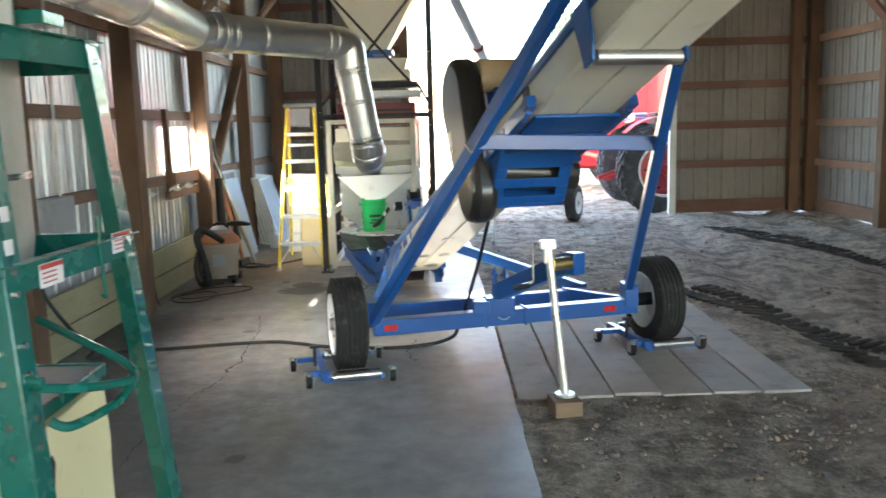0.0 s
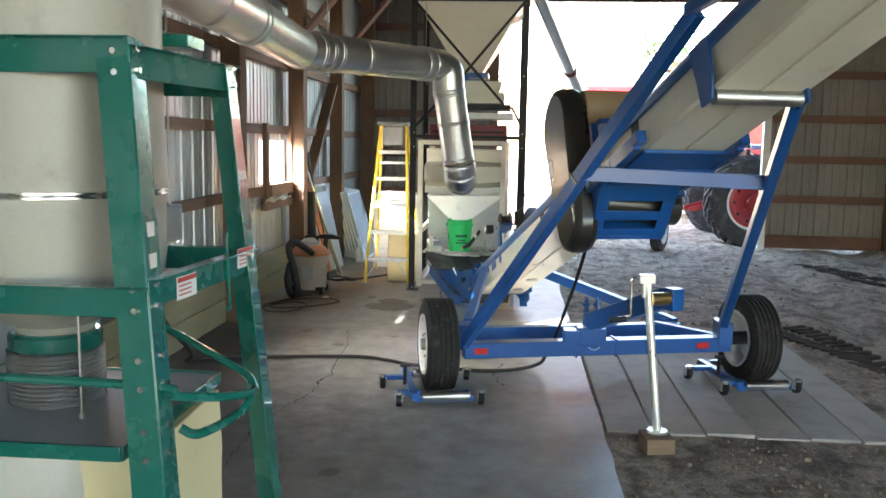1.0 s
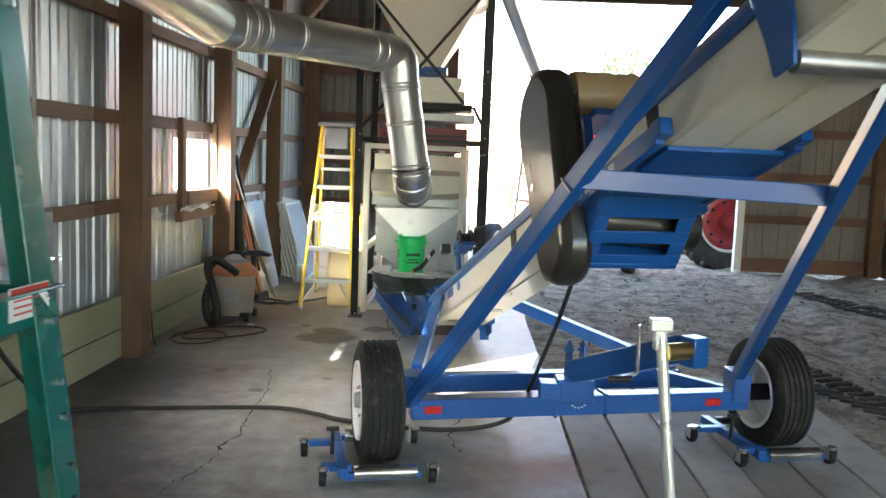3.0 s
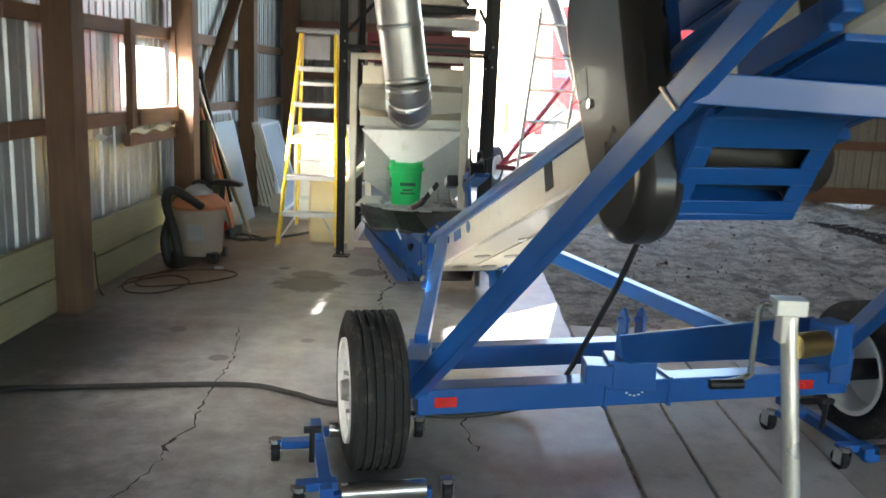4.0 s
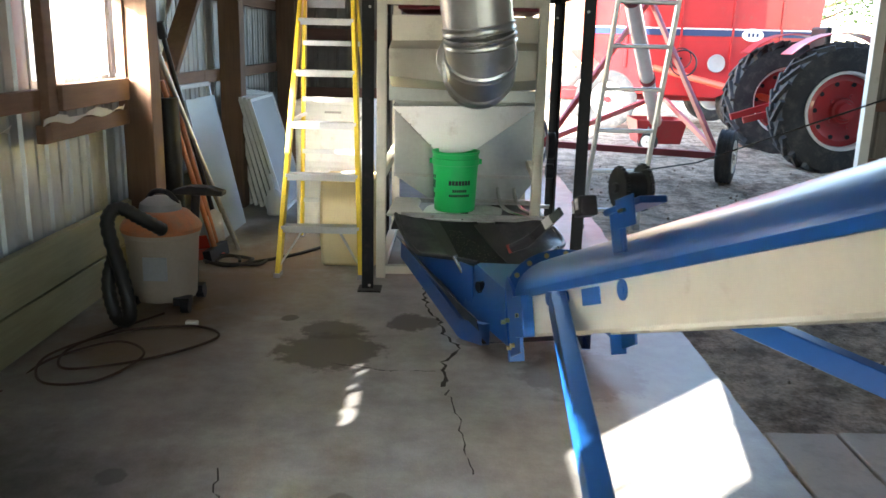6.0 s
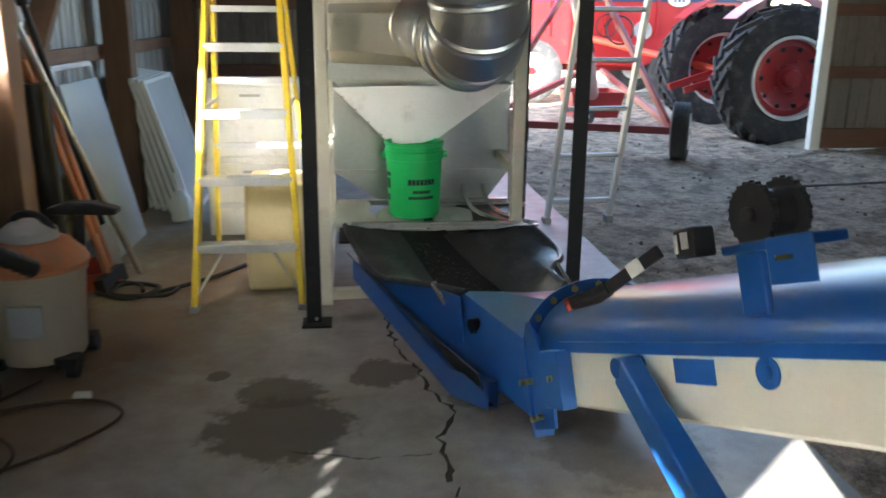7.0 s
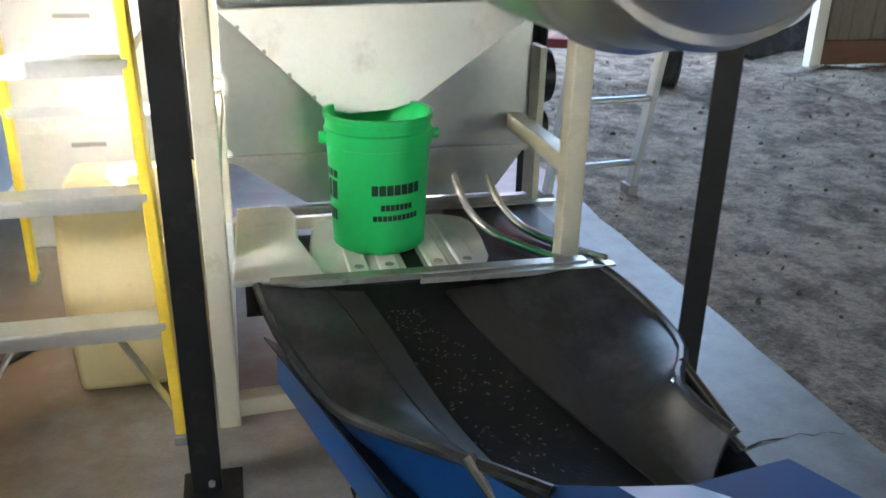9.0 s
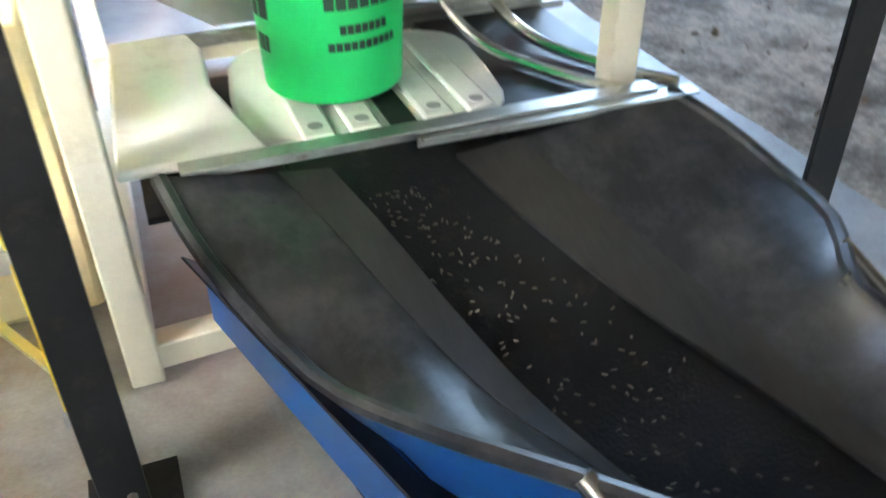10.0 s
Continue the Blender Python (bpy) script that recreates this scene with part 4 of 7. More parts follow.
        add_prism(bm, [(-0.05, 0), (0.05, 0), (0.03, 0.22), (0.0, 0.25), (-0.03, 0.22)], 0.014, frame_of(o, (-d.y, d.x, 0), (0, 0, 1)))
        add_rod(bm, o + Vector((-0.02, 0, 0.2)), o + Vector((0.03, 0.005, 0.2)), 0.011, n=8)
        part("pivot_lug", bm, BLUE, c, bevel=0.003)
    bm = B()
    add_box(bm, (0.35, 6.57, 0.365), (0.11, 0.12, 0.08))
    add_box(bm, (0.475, 6.60, 0.36), (0.19, 0.13, 0.12))
    pieces("pivot_block", bm, BLUE, c, bevel=0.006)
    top, base = Vector((0.668, 5.645, 0.892)), Vector((0.745, 5.56, 0.085))
    bm = B()
    add_rod(bm, base.lerp(top, 0.0), base.lerp(top, 0.96), 0.022, n=24)
    jack = part("jack_leg", bm, ZINC, c, "bright zinc jack tube")
    bm = B()
    add_rod(bm, base - Vector((0, 0, 0.004)), base + Vector((0, 0, 0.012)), 0.055, n=20)
    add_box(bm, top + Vector((0, 0, 0.0)), (0.085, 0.06, 0.045))
    add_box(bm, top + Vector((0, 0, -0.05)), (0.045, 0.05, 0.10))
    pieces("jack_head", bm, ZINC, jack, bevel=0.004)
    bm = B()
    add_sweep(bm, smooth_path([top + Vector((-0.04, 0, 0.0)), top + Vector((-0.075, 0, -0.01)), top + Vector((-0.08, 0, -0.16)), top + Vector((-0.085, 0, -0.2)), top + Vector((-0.16, -0.01, -0.22))], 5), 0.008)
    part("crank", bm, CHROME, jack)
    bm = B()
    add_rod(bm, top + Vector((-0.1, -0.01, -0.22)), top + Vector((-0.19, -0.012, -0.225)), 0.014)
    part("crank_grip", bm, BLACK, jack)
    bm = B()
    add_rod(bm, (0.69, 5.63, 0.785), (0.79, 5.68, 0.785), 0.035, n=20)
    part("jack_pivot", bm, BRASS, jack)
    bm = B()
    add_bar(bm, (0.79, 5.70, 0.775), (0.86, 5.74, 0.775), 0.085, 0.12)
    part("jack_socket", bm, BLUE, c, bevel=0.006)
    # hopper end: flange, hood, side pans, rubber flaps, belt
    bm = B()
    ring = [(0.27 * math.cos(a), 0.17 + 0.20 * math.sin(a)) for a in [math.pi * k / 16 for k in range(17)]]
    ring = [(0.27, -0.10)] + ring + [(-0.27, -0.10)]
    inner = [(0.20 * math.cos(a), 0.17 + 0.15 * math.sin(a)) for a in [math.pi * k / 16 for k in range(17)]]
    inner = [(0.20, -0.10)] + inner + [(-0.20, -0.10)]
    add_skin(bm, [[cv(-0.07, r, h) for r, h in ring], [cv(-0.07, r, h) for r, h in inner]], 0.012)
    flange = part("flange", bm, BLUE, c, bevel=0.002)
    bm = B()
    for k in range(2, 16, 2):
        a = math.pi * k / 17
        p = cv(-0.07, 0.245 * math.cos(a), 0.17 + 0.18 * math.sin(a))
        add_rod(bm, p, p + UPHILL * 0.016, 0.012, n=6)
    pieces("flange_bolt", bm, BRASS, flange)
    plate = None
    for r in (0.25, -0.262):
        bm = B()
        add_prism(bm, [(-0.10, -0.15), (0.05, -0.13), (0.06, 0.0), (0.0, 0.14), (-0.06, 0.19), (-0.16, 0.03)], 0.012, frame_of(cv(0.02, r + 0.012, 0.07), UPHILL, OVER))
        plate = part("hinge_plate", bm, BLUE, c, bevel=0.002)
    bm = B()
    for s, h in ((-0.045, -0.04), (0.0, -0.03), (-0.095, 0.07), (-0.045, 0.075), (0.10, 0.09)):
        add_rod(bm, cv(s, -0.262, h), cv(s, -0.281, h), 0.010, n=6)
    pieces("plate_bolt", bm, BRASS, plate)
    for r in (-0.245, 0.245):
        bm = B()
        add_bar(bm, cv(0.095, r, 0.0), cv(0.095, r, 0.17), 0.05, 0.11, UPHILL)
        part("end_bracket", bm, BLUE, c, bevel=0.004)
    bm = B()
    k1 = [cv(-0.07, r, h) for r, h in [(-0.235, -0.06), (-0.225, 0.17), (-0.12, 0.30), (0.12, 0.30), (0.225, 0.17), (0.235, -0.06)]]
    k2 = [(-0.60, 9.56, 0.10), (-0.541, 9.645, 0.305), (-0.42, 9.60, 0.31), (-0.30, 9.575, 0.312), (-0.09, 9.605, 0.315), (-0.03, 9.62, 0.10)]
    add_skin(bm, [k1, k2], 0.008)
    hood = part("hood", bm, BLUE, c, "folded blue hood plate", bevel=0.002, sharp=15)
    lp = [(-0.945, 10.36, 0.195), (-0.605, 9.40, 0.045), (-0.51, 9.12, 0.115)]
    rp = [(-0.064, 10.362, 0.173), (-0.045, 9.704, 0.090), (-0.045, 9.196, 0.080)]
    for pp in (lp, rp):
        bm = B()
        rows = []
        for k, p in enumerate(pp):
            d0 = (Vector(pp[min(k + 1, 2)]) - Vector(pp[max(k - 1, 0)])).normalized()
            side = d0.cross(Vector((0, 0, 1))).normalized() * 0.018
            up = Vector((0, 0, 0.05))
            rows.append([Vector(p) + side * i + up * j for i, j in ((-1, -1), (1, -1), (1, 1), (-1, 1), (-1, -1))])
        add_skin(bm, rows)
        part("pan_rail", bm, BLUE, c, "bright blue hopper side rail")
    # the pan's black colour paints the deep shade beside the rail
    bm = B()
    add_skin(bm, [[(-0.990, 10.362, 0.268), (-0.705, 10.309, 0.090), (-0.375, 10.400, 0.108), (-0.045, 10.420, 0.268)],
                  [(-0.741, 9.704, 0.180), (-0.577, 9.686, 0.060), (-0.284, 9.775, 0.060), (-0.055, 9.793, 0.220)],
                  [(-0.558, 9.152, 0.180), (-0.522, 9.152, 0.060), (-0.082, 9.241, 0.060), (-0.055, 9.241, 0.180)]], 0.004)
    part("pan", bm, BLACK, c, "hopper pan coloured black for deep shade", sharp=20)
    for up, lo in (([(-0.975, 10.362, 0.383), (-0.865, 10.042, 0.255), (-0.654, 9.757, 0.290), (-0.558, 9.597, 0.300)], [(-0.860, 10.362, 0.138), (-0.750, 10.042, 0.095), (-0.636, 9.686, 0.070), (-0.558, 9.419, 0.065)]),):
        bm = B()
        add_skin(bm, [smooth_path(up, 4), smooth_path(lo, 4)], 0.004)
        part("skirt", bm, BLUE, c, "sloping blue side plate", sharp=60)
    # rubber flaps
    bm = B()
    rows = [[(-0.990, 10.380, 0.393), (-0.924, 10.390, 0.378), (-0.824, 10.400, 0.353), (-0.741, 10.400, 0.343)],
            [(-0.952, 10.229, 0.338), (-0.860, 10.238, 0.330), (-0.769, 10.247, 0.315), (-0.696, 10.255, 0.305)],
            [(-0.860, 10.051, 0.255), (-0.787, 10.069, 0.270), (-0.714, 10.086, 0.265), (-0.650, 10.095, 0.255)],
            [(-0.778, 9.917, 0.268), (-0.714, 9.926, 0.260), (-0.659, 9.935, 0.235), (-0.604, 9.935, 0.220)],
            [(-0.650, 9.757, 0.295), (-0.613, 9.766, 0.260), (-0.577, 9.775, 0.220), (-0.540, 9.775, 0.195)],
            [(-0.531, 9.615, 0.310), (-0.517, 9.615, 0.250), (-0.494, 9.623, 0.190), (-0.458, 9.623, 0.160)]]
    rows = [smooth_path(r, 4) for r in rows]
    rows = [list(r) for r in zip(*[smooth_path(col, 4) for col in zip(*rows)])]
    add_skin(bm, rows, 0.007)
    strips = [[[p + Vector((0, 0, 0.0055)) for p in r[int(len(r) * 0.62):]] for r in rows]]
    lf = part("rubber_flap", bm, RUBBER, c, "scuffed black rubber flap", sharp=60)
    bm = B()
    add_sweep(bm, smooth_path([r[0] + Vector((-0.005, 0, 0.004)) for r in rows[::4]], 3), 0.013)
    part("flap_hem", bm, RUBBER, lf)
    bm = B()
    rows = [[(-0.142, 10.380, 0.386), (-0.229, 10.380, 0.368), (-0.382, 10.380, 0.349), (-0.535, 10.38, 0.336)],
            [(-0.082, 10.282, 0.345), (-0.183, 10.273, 0.342), (-0.329, 10.254, 0.308), (-0.475, 10.235, 0.286)],
            [(-0.045, 10.184, 0.307), (-0.137, 10.158, 0.305), (-0.271, 10.116, 0.266), (-0.405, 10.075, 0.24)],
            [(-0.069, 10.033, 0.307), (-0.147, 10.006, 0.285), (-0.238, 9.966, 0.236), (-0.33, 9.925, 0.204)],
            [(-0.156, 9.882, 0.308), (-0.183, 9.864, 0.270), (-0.227, 9.822, 0.219), (-0.27, 9.78, 0.185)],
            [(-0.128, 9.721, 0.300), (-0.156, 9.704, 0.250), (-0.185, 9.672, 0.199), (-0.215, 9.64, 0.165)]]
    rows = [smooth_path(r, 4) for r in rows]
    rows = [list(r) for r in zip(*[smooth_path(col, 4) for col in zip(*rows)])]
    add_skin(bm, rows, 0.007)
    strips.append([[p + Vector((0, 0, 0.0055)) for p in r[int(len(r) * 0.7):]] for r in rows])
    rf = part("rubber_flap", bm, RUBBER, c, "scuffed black rubber flap", sharp=60)
    bm = B()
    add_sweep(bm, smooth_path([r[0] + Vector((0.005, 0, 0.004)) for r in rows[::4]], 3), 0.013)
    part("flap_hem", bm, RUBBER, rf)
    for rows in strips:
        bm = B()
        add_skin(bm, rows, 0.004)
        part("wear_strip", bm, STRIP, c, "dusty worn rubber strip", sharp=60)
    bm = B()
    for a, b in (((-0.650, 9.748, 0.310), (-0.586, 9.641, 0.220)), ((-0.101, 9.979, 0.315), (-0.045, 9.819, 0.220)), ((-0.147, 9.917, 0.310), (-0.082, 9.739, 0.240))):
        add_rod(bm, a, b, 0.014)
    pieces("spring_rod", bm, CHROME, c, "chrome spring rod")
    bm = B()
    for k in range(5):
        add_rod(bm, (-0.50 + 0.012 * k, 9.47, 0.24 - 0.035 * k), (-0.54 + 0.012 * k, 9.45, 0.24 - 0.035 * k), 0.026 - 0.002 * (k % 2), n=12)
    part("bearing", bm, BLACK, c, "greasy black bearing")
    bm = B()
    bl = [(-0.81, 10.47, 0.345), (-0.755, 10.26, 0.285), (-0.70, 10.08, 0.235), (-0.63, 9.92, 0.196), (-0.52, 9.64, 0.16), (-0.38, 9.3, 0.14)]
    br = [(-0.52, 10.45, 0.345), (-0.455, 10.24, 0.283), (-0.385, 10.06, 0.235), (-0.31, 9.90, 0.196), (-0.21, 9.64, 0.16), (-0.12, 9.3, 0.14)]
    add_skin(bm, [[(p[0] + (q[0] - p[0]) * t, p[1] + (q[1] - p[1]) * t, p[2] - 0.012 * math.sin(math.pi * t)) for t in (0, 0.25, 0.5, 0.75, 1)] for p, q in zip(smooth_path(bl, 4), smooth_path(br, 4))], 0.005)
    part("belt", bm, BELT, c, "black rubber belt", sharp=60)
    # hand winch with crank on top of the tube
    bm = B()
    add_box(bm, (0, 0, 0.0), (0.26, 0.09, 0.022), frame_of(cv(0.990, -0.170, 0.385), UPHILL, ACROSS))
    add_box(bm, (0, 0, -0.02), (0.075, 0.02, 0.13), frame_of(cv(0.940, -0.205, 0.330), UPHILL, ACROSS))
    part("winch_base", bm, BLUE, c, bevel=0.005)
    for r, rad in ((-0.195, 0.066), (-0.115, 0.072)):
        bm = B()
        add_rod(bm, cv(0.950, r - 0.007, 0.450), cv(0.950, r + 0.007, 0.450), rad, n=28)
        for k in range(22):
            a = 2 * math.pi * k / 22
            p = cv(0.95, r, 0.45) + UPHILL * (rad * math.cos(a)) + OVER * (rad * math.sin(a))
            add_box(bm, (0, 0, 0), (0.008, 0.012, 0.008), frame_of(p, UPHILL, ACROSS))
        add_rod(bm, cv(0.950, r - 0.018, 0.450), cv(0.950, r + 0.018, 0.450), rad * 0.25, n=14)
        part("winch_disc", bm, BLACK, c, "black winch side plate", bevel=0.002)
    bm = B()
    add_rod(bm, cv(0.950, -0.195, 0.450), cv(0.950, -0.115, 0.450), 0.05, n=20)
    add_box(bm, (0, 0, 0), (0.065, 0.06, 0.065), frame_of(cv(0.850, -0.270, 0.410), UPHILL, ACROSS))
    part("winch_drum", bm, BLACK, c, bevel=0.006)
    bm = B()
    add_sweep(bm, [cv(0.950, -0.135, 0.502), cv(1.290, -0.120, 0.455), cv(4.860, 0.05, 0.36)], 0.0022, 8)
    part("winch_cable", bm, CORD, c, "thin dark cable")
    bm = B()
    add_box(bm, (0, 0, 0), (0.12, 0.004, 0.09), frame_of(cv(1.110, -0.260, 0.350), UPHILL, ACROSS))
    catch = part("catch_plate", bm, BLUE, c, bevel=0.002)
    bm = B()
    add_box(bm, (0, 0, 0), (0.035, 0.012, 0.010), frame_of(cv(1.100, -0.267, 0.355), UPHILL, ACROSS))
    part("catch", bm, BRASS, catch, "yellow-zinc catch")
    bm = B()
    add_box(bm, (0, 0, 0), (0.012, 0.003, 0.04), frame_of(cv(0.835, -0.307, 0.410), UPHILL, ACROSS))
    add_box(bm, (0, 0, 0), (0.022, 0.003, 0.035), frame_of(cv(0.865, -0.307, 0.415), UPHILL, ACROSS))
    part("winch_label", bm, LABEL, c, "small pale label")
    bm = B()
    add_bar(bm, cv(0.838, -0.350, 0.400), cv(0.699, -0.400, 0.335), 0.012, 0.03)
    crank = part("winch_crank", bm, BLACK, c, bevel=0.003)
    bm = B()
    add_bar(bm, cv(0.793, -0.367, 0.380), cv(0.759, -0.379, 0.365), 0.014, 0.032)
    part("crank_band", bm, LABEL, crank)
    bm = B()
    add_sweep(bm, [cv(0.699, -0.400, 0.335), cv(0.671, -0.415, 0.322), cv(0.610, -0.450, 0.310)], [0.018, 0.02, 0.016], 10)
    part("crank_grip", bm, BLACK, crank)
    bm = B()
    add_rod(bm, cv(0.610, -0.450, 0.310), cv(0.605, -0.462, 0.306), 0.016, n=10)
    part("grip_tip", bm, LABEL_RED, crank, "red grip tip")
    # power cord from the motor down to the floor
    bm = B()
    add_sweep(bm, smooth_path([(0.40, 6.15, 1.05), (0.355, 6.30, 0.80), (0.30, 6.46, 0.56), (0.24, 6.66, 0.30), (0.20, 6.76, 0.20)], 6), 0.011)
    part("power_cord", bm, CORD, c, "black power cord")
    # wheels
    ax = d
    for centre, sgn in ((Vector((-0.505, 6.385, 0.32)), -1), (Vector((1.555, 6.89, 0.32)), 1)):
        wheel_mesh(c, centre, ax * sgn, 0.29, 0.205, 0.178, TYRE, WHITE)
        bm = B()
        add_rod(bm, centre - ax * sgn * 0.16, centre + ax * sgn * 0.03, 0.045, n=16)
        part("stub_axle", bm, BLACK, c)
    return c


belt_conveyor = conveyor()

bm = B()
add_box(bm, (0.74, 5.54, 0.035), (0.15, 0.17, 0.085), Matrix.Translation((0.74, 5.54, 0)) @ Matrix.Rotation(radians(8), 4, "Z") @ Matrix.Translation((-0.74, -5.54, 0)))
tagged(part("wood_block", bm, BLOCK_WOOD, None, bevel=0.006), "weathered wood block under the jack foot", "block")


def wheel_dolly():
    """A blue four-caster wheel dolly, wheel standing along local y over its middle."""
    e = thing("wheel_dolly", (0, 0, 0), "blue steel wheel dolly with four black casters under a tyre", "dolly", "wheel dollies")
    bm = B()
    for x in (-0.20,):
        add_bar(bm, (x, -0.30, 0.075), (x, 0.30, 0.075), 0.045, 0.045)
    add_bar(bm, (-0.30, -0.24, 0.085), (-0.16, -0.24, 0.085), 0.05, 0.03)
    add_bar(bm, (-0.34, 0.10, 0.085), (-0.18, 0.10, 0.085), 0.05, 0.03)
    pieces("side_bar", bm, BLUE, e, bevel=0.004)
    for y in (-0.27, 0.27):
        bm = B()
        add_bar(bm, (-0.2, y, 0.05), (0.16, y, 0.05), 0.035, 0.03)
        part("roller_shaft", bm, BLUE, e)
        bm = B()
        add_rod(bm, (-0.15, y * 0.98, 0.062), (0.14, y * 0.98, 0.062), 0.034, n=20)
        part("roller", bm, CHROME, e, "bright ribbed roller")
    for x, y in ((-0.29, -0.27), (0.215, -0.27), (-0.36, 0.12), (0.215, 0.27)):
        bm = B()
        add_rod(bm, (x, y, 0.082), (x, y, 0.098), 0.022, n=16)
        add_box(bm, (x - 0.024, y + 0.01, 0.06), (0.004, 0.045, 0.06))
        add_box(bm, (x + 0.024, y + 0.01, 0.06), (0.004, 0.045, 0.06))
        fork = part("caster_fork", bm, CHROME, e)
        bm = B()
        add_rod(bm, (x - 0.017, y + 0.02, 0.041), (x + 0.017, y + 0.02, 0.041), 0.041, n=20)
        part("caster_wheel", bm, BELT, fork, bevel=0.005)
        bm = B()
        add_rod(bm, (x - 0.021, y + 0.02, 0.041), (x + 0.021, y + 0.02, 0.041), 0.015, n=14)
        part("caster_hub", bm, CHROME, fork, "bright caster hub")
    bm = B()
    add_rod(bm, (-0.235, -0.05, 0.08), (-0.235, -0.06, 0.20), 0.011, n=10)
    add_box(bm, (-0.235, -0.06, 0.205), (0.06, 0.022, 0.018))
    part("pedal", bm, BLACK, e)
    return e


dolly = wheel_dolly()
dolly.matrix_basis = pose(-0.483, 6.37, 0, 0, 0, 13)
copy_thing(dolly, pose(1.567, 6.905, -0.002, 0, 0, 13))


# ---- green dust collector stand ----
def dust_collector():
    c = thing("dust_collector", (-1.5, 3.9, 0), "green steel stand holding a cream cyclone dust collector", "dust collector")
    tops = {"fr": (-1.15, 3.50, 1.87), "br": (-1.067, 4.165, 1.85), "fl": (-2.05, 3.50, 1.87), "bl": (-2.05, 4.165, 1.85)}
    feet = {"fr": (-0.95, 3.30, 0), "br": (-0.924, 4.313, 0), "fl": (-2.25, 3.30, 0), "bl": (-2.25, 4.313, 0)}
    at = lambda k, z: Vector(feet[k]).lerp(Vector(tops[k]), z / tops[k][2])
    for k in tops:
        sx = -1 if k[1] == "r" else 1
        sy = 1 if k[0] == "f" else -1
        bm = B()
        a, b = at(k, 0), at(k, tops[k][2])
        add_bar(bm, a + Vector((sx * 0.048, 0, 0)), b + Vector((sx * 0.048, 0, 0)), 0.096, 0.006, (0, 1, 0))
        add_bar(bm, a + Vector((0, sy * 0.048, 0)), b + Vector((0, sy * 0.048, 0)), 0.006, 0.096, (0, 1, 0))
        leg = part("leg", bm, GREEN, c, bevel=0.002)
        bm = B()
        for z in (0.68, 0.76, 1.10, 1.16, 1.77, 1.83, 0.88, 0.96):
            p = at(k, z)
            add_rod(bm, p + Vector((sx * 0.04, -sy * 0.002, 0)), p + Vector((sx * 0.04, -sy * 0.014, 0)), 0.010, n=6)
            add_rod(bm, p + Vector((-sx * 0.002, sy * 0.04, 0.01)), p + Vector((-sx * 0.014, sy * 0.04, 0.01)), 0.010, n=6)
        pieces("leg_bolt", bm, CHROME, leg)
    for a, b, z, h, in (("fl", "fr", 1.818, 0.10), ("bl", "br", 1.79, 0.10), ("fr", "br", 1.80, 0.09), ("fl", "bl", 1.80, 0.09),
                        ("fl", "fr", 1.12, 0.085), ("bl", "br", 1.14, 0.085), ("fr", "br", 1.145, 0.08), ("fl", "bl", 1.145, 0.08)):
        bm = B()
        p, q = at(a, z), at(b, z)
        add_bar(bm, p, q, 0.007, h)
        add_bar(bm, p + Vector((0, 0, h / 2)), q + Vector((0, 0, h / 2)), 0.05, 0.006)
        part("rail", bm, GREEN, c, bevel=0.002)
    for k, z, w, h in (("br", 1.165, 0.14, 0.07), ("fr", 1.135, 0.13, 0.07)):
        bm = B()
        p = at("fr", z).lerp(at("br", z), 0.87 if k == "br" else 0.28) + Vector((0.0065, 0, 0))
        add_box(bm, (0, 0, 0), (w, h, 0.002), frame_of(p, at("br", z) - at("fr", z), (0, 0, 1)))
        lab = part("label", bm, LABEL, c, "white printed label")
        bm = B()
        add_box(bm, (0, h * 0.36, 0.002), (w * 0.94, h * 0.2, 0.002), frame_of(p, at("br", z) - at("fr", z), (0, 0, 1)))
        for j in range(3):
            add_box(bm, (-w * 0.1, h * (0.1 - 0.2 * j), 0.002), (w * 0.6, h * 0.06, 0.002), frame_of(p, at("br", z) - at("fr", z), (0, 0, 1)))
        pieces("print", bm, LABEL_RED, lab)
    for z in (1.22, 1.31):
        bm = B()
        p = at("fr", z) + Vector((0.002, 0.045, 0))
        add_box(bm, p, (0.003, 0.045, 0.075))
        part("label", bm, LABEL, c, "small white label")
    # cyclone body
    m = Matrix.Translation((-1.60, 3.86, 0))
    bm = B()
    add_lathe(bm, [(0.12, 0.93), (0.135, 0.96), (0.22, 1.01), (0.31, 1.07), (0.36, 1.13), (0.37, 1.20), (0.37, 2.02), (0.375, 2.9), (0.001, 2.92)], m, 48)
    body = part("cyclone_body", bm, DRUM, c, "cream cyclone drum", sharp=30)
    bm = B()
    for z in (1.41, 2.24):
        add_lathe(bm, [(0.370, z - 0.012), (0.378, z - 0.01), (0.378, z - 0.004), (0.372, z), (0.378, z + 0.004), (0.378, z + 0.01), (0.370, z + 0.012)], m, 48)
    for a in (-1.9, -1.3, -0.7):
        p = m @ Vector((0.376 * math.cos(a), 0.376 * math.sin(a), 1.41))
        add_rod(bm, p - Vector((0.02, 0, 0)), p + Vector((0.02, 0, 0)), 0.010, n=8)
    pieces("clamp_band", bm, CHROME, body)
    # collar, clear hose, drum lid
    bm = B()
    add_lathe(bm, [(0.14, 0.87), (0.15, 0.88), (0.15, 0.925), (0.14, 0.935), (0.12, 0.935)], m, 32)
    part("collar", bm, GREEN, c)
    bm = B()
    prof = []
    for k in range(12):
        z = 0.875 - 0.0155 * k
        prof += [(0.148, z), (0.158, z - 0.005), (0.148, z - 0.011)]
    add_lathe(bm, prof, m, 32)
    part("clear_hose", bm, HOSE_CLEAR, c, "ribbed clear hose", sharp=80)
    bm = B()
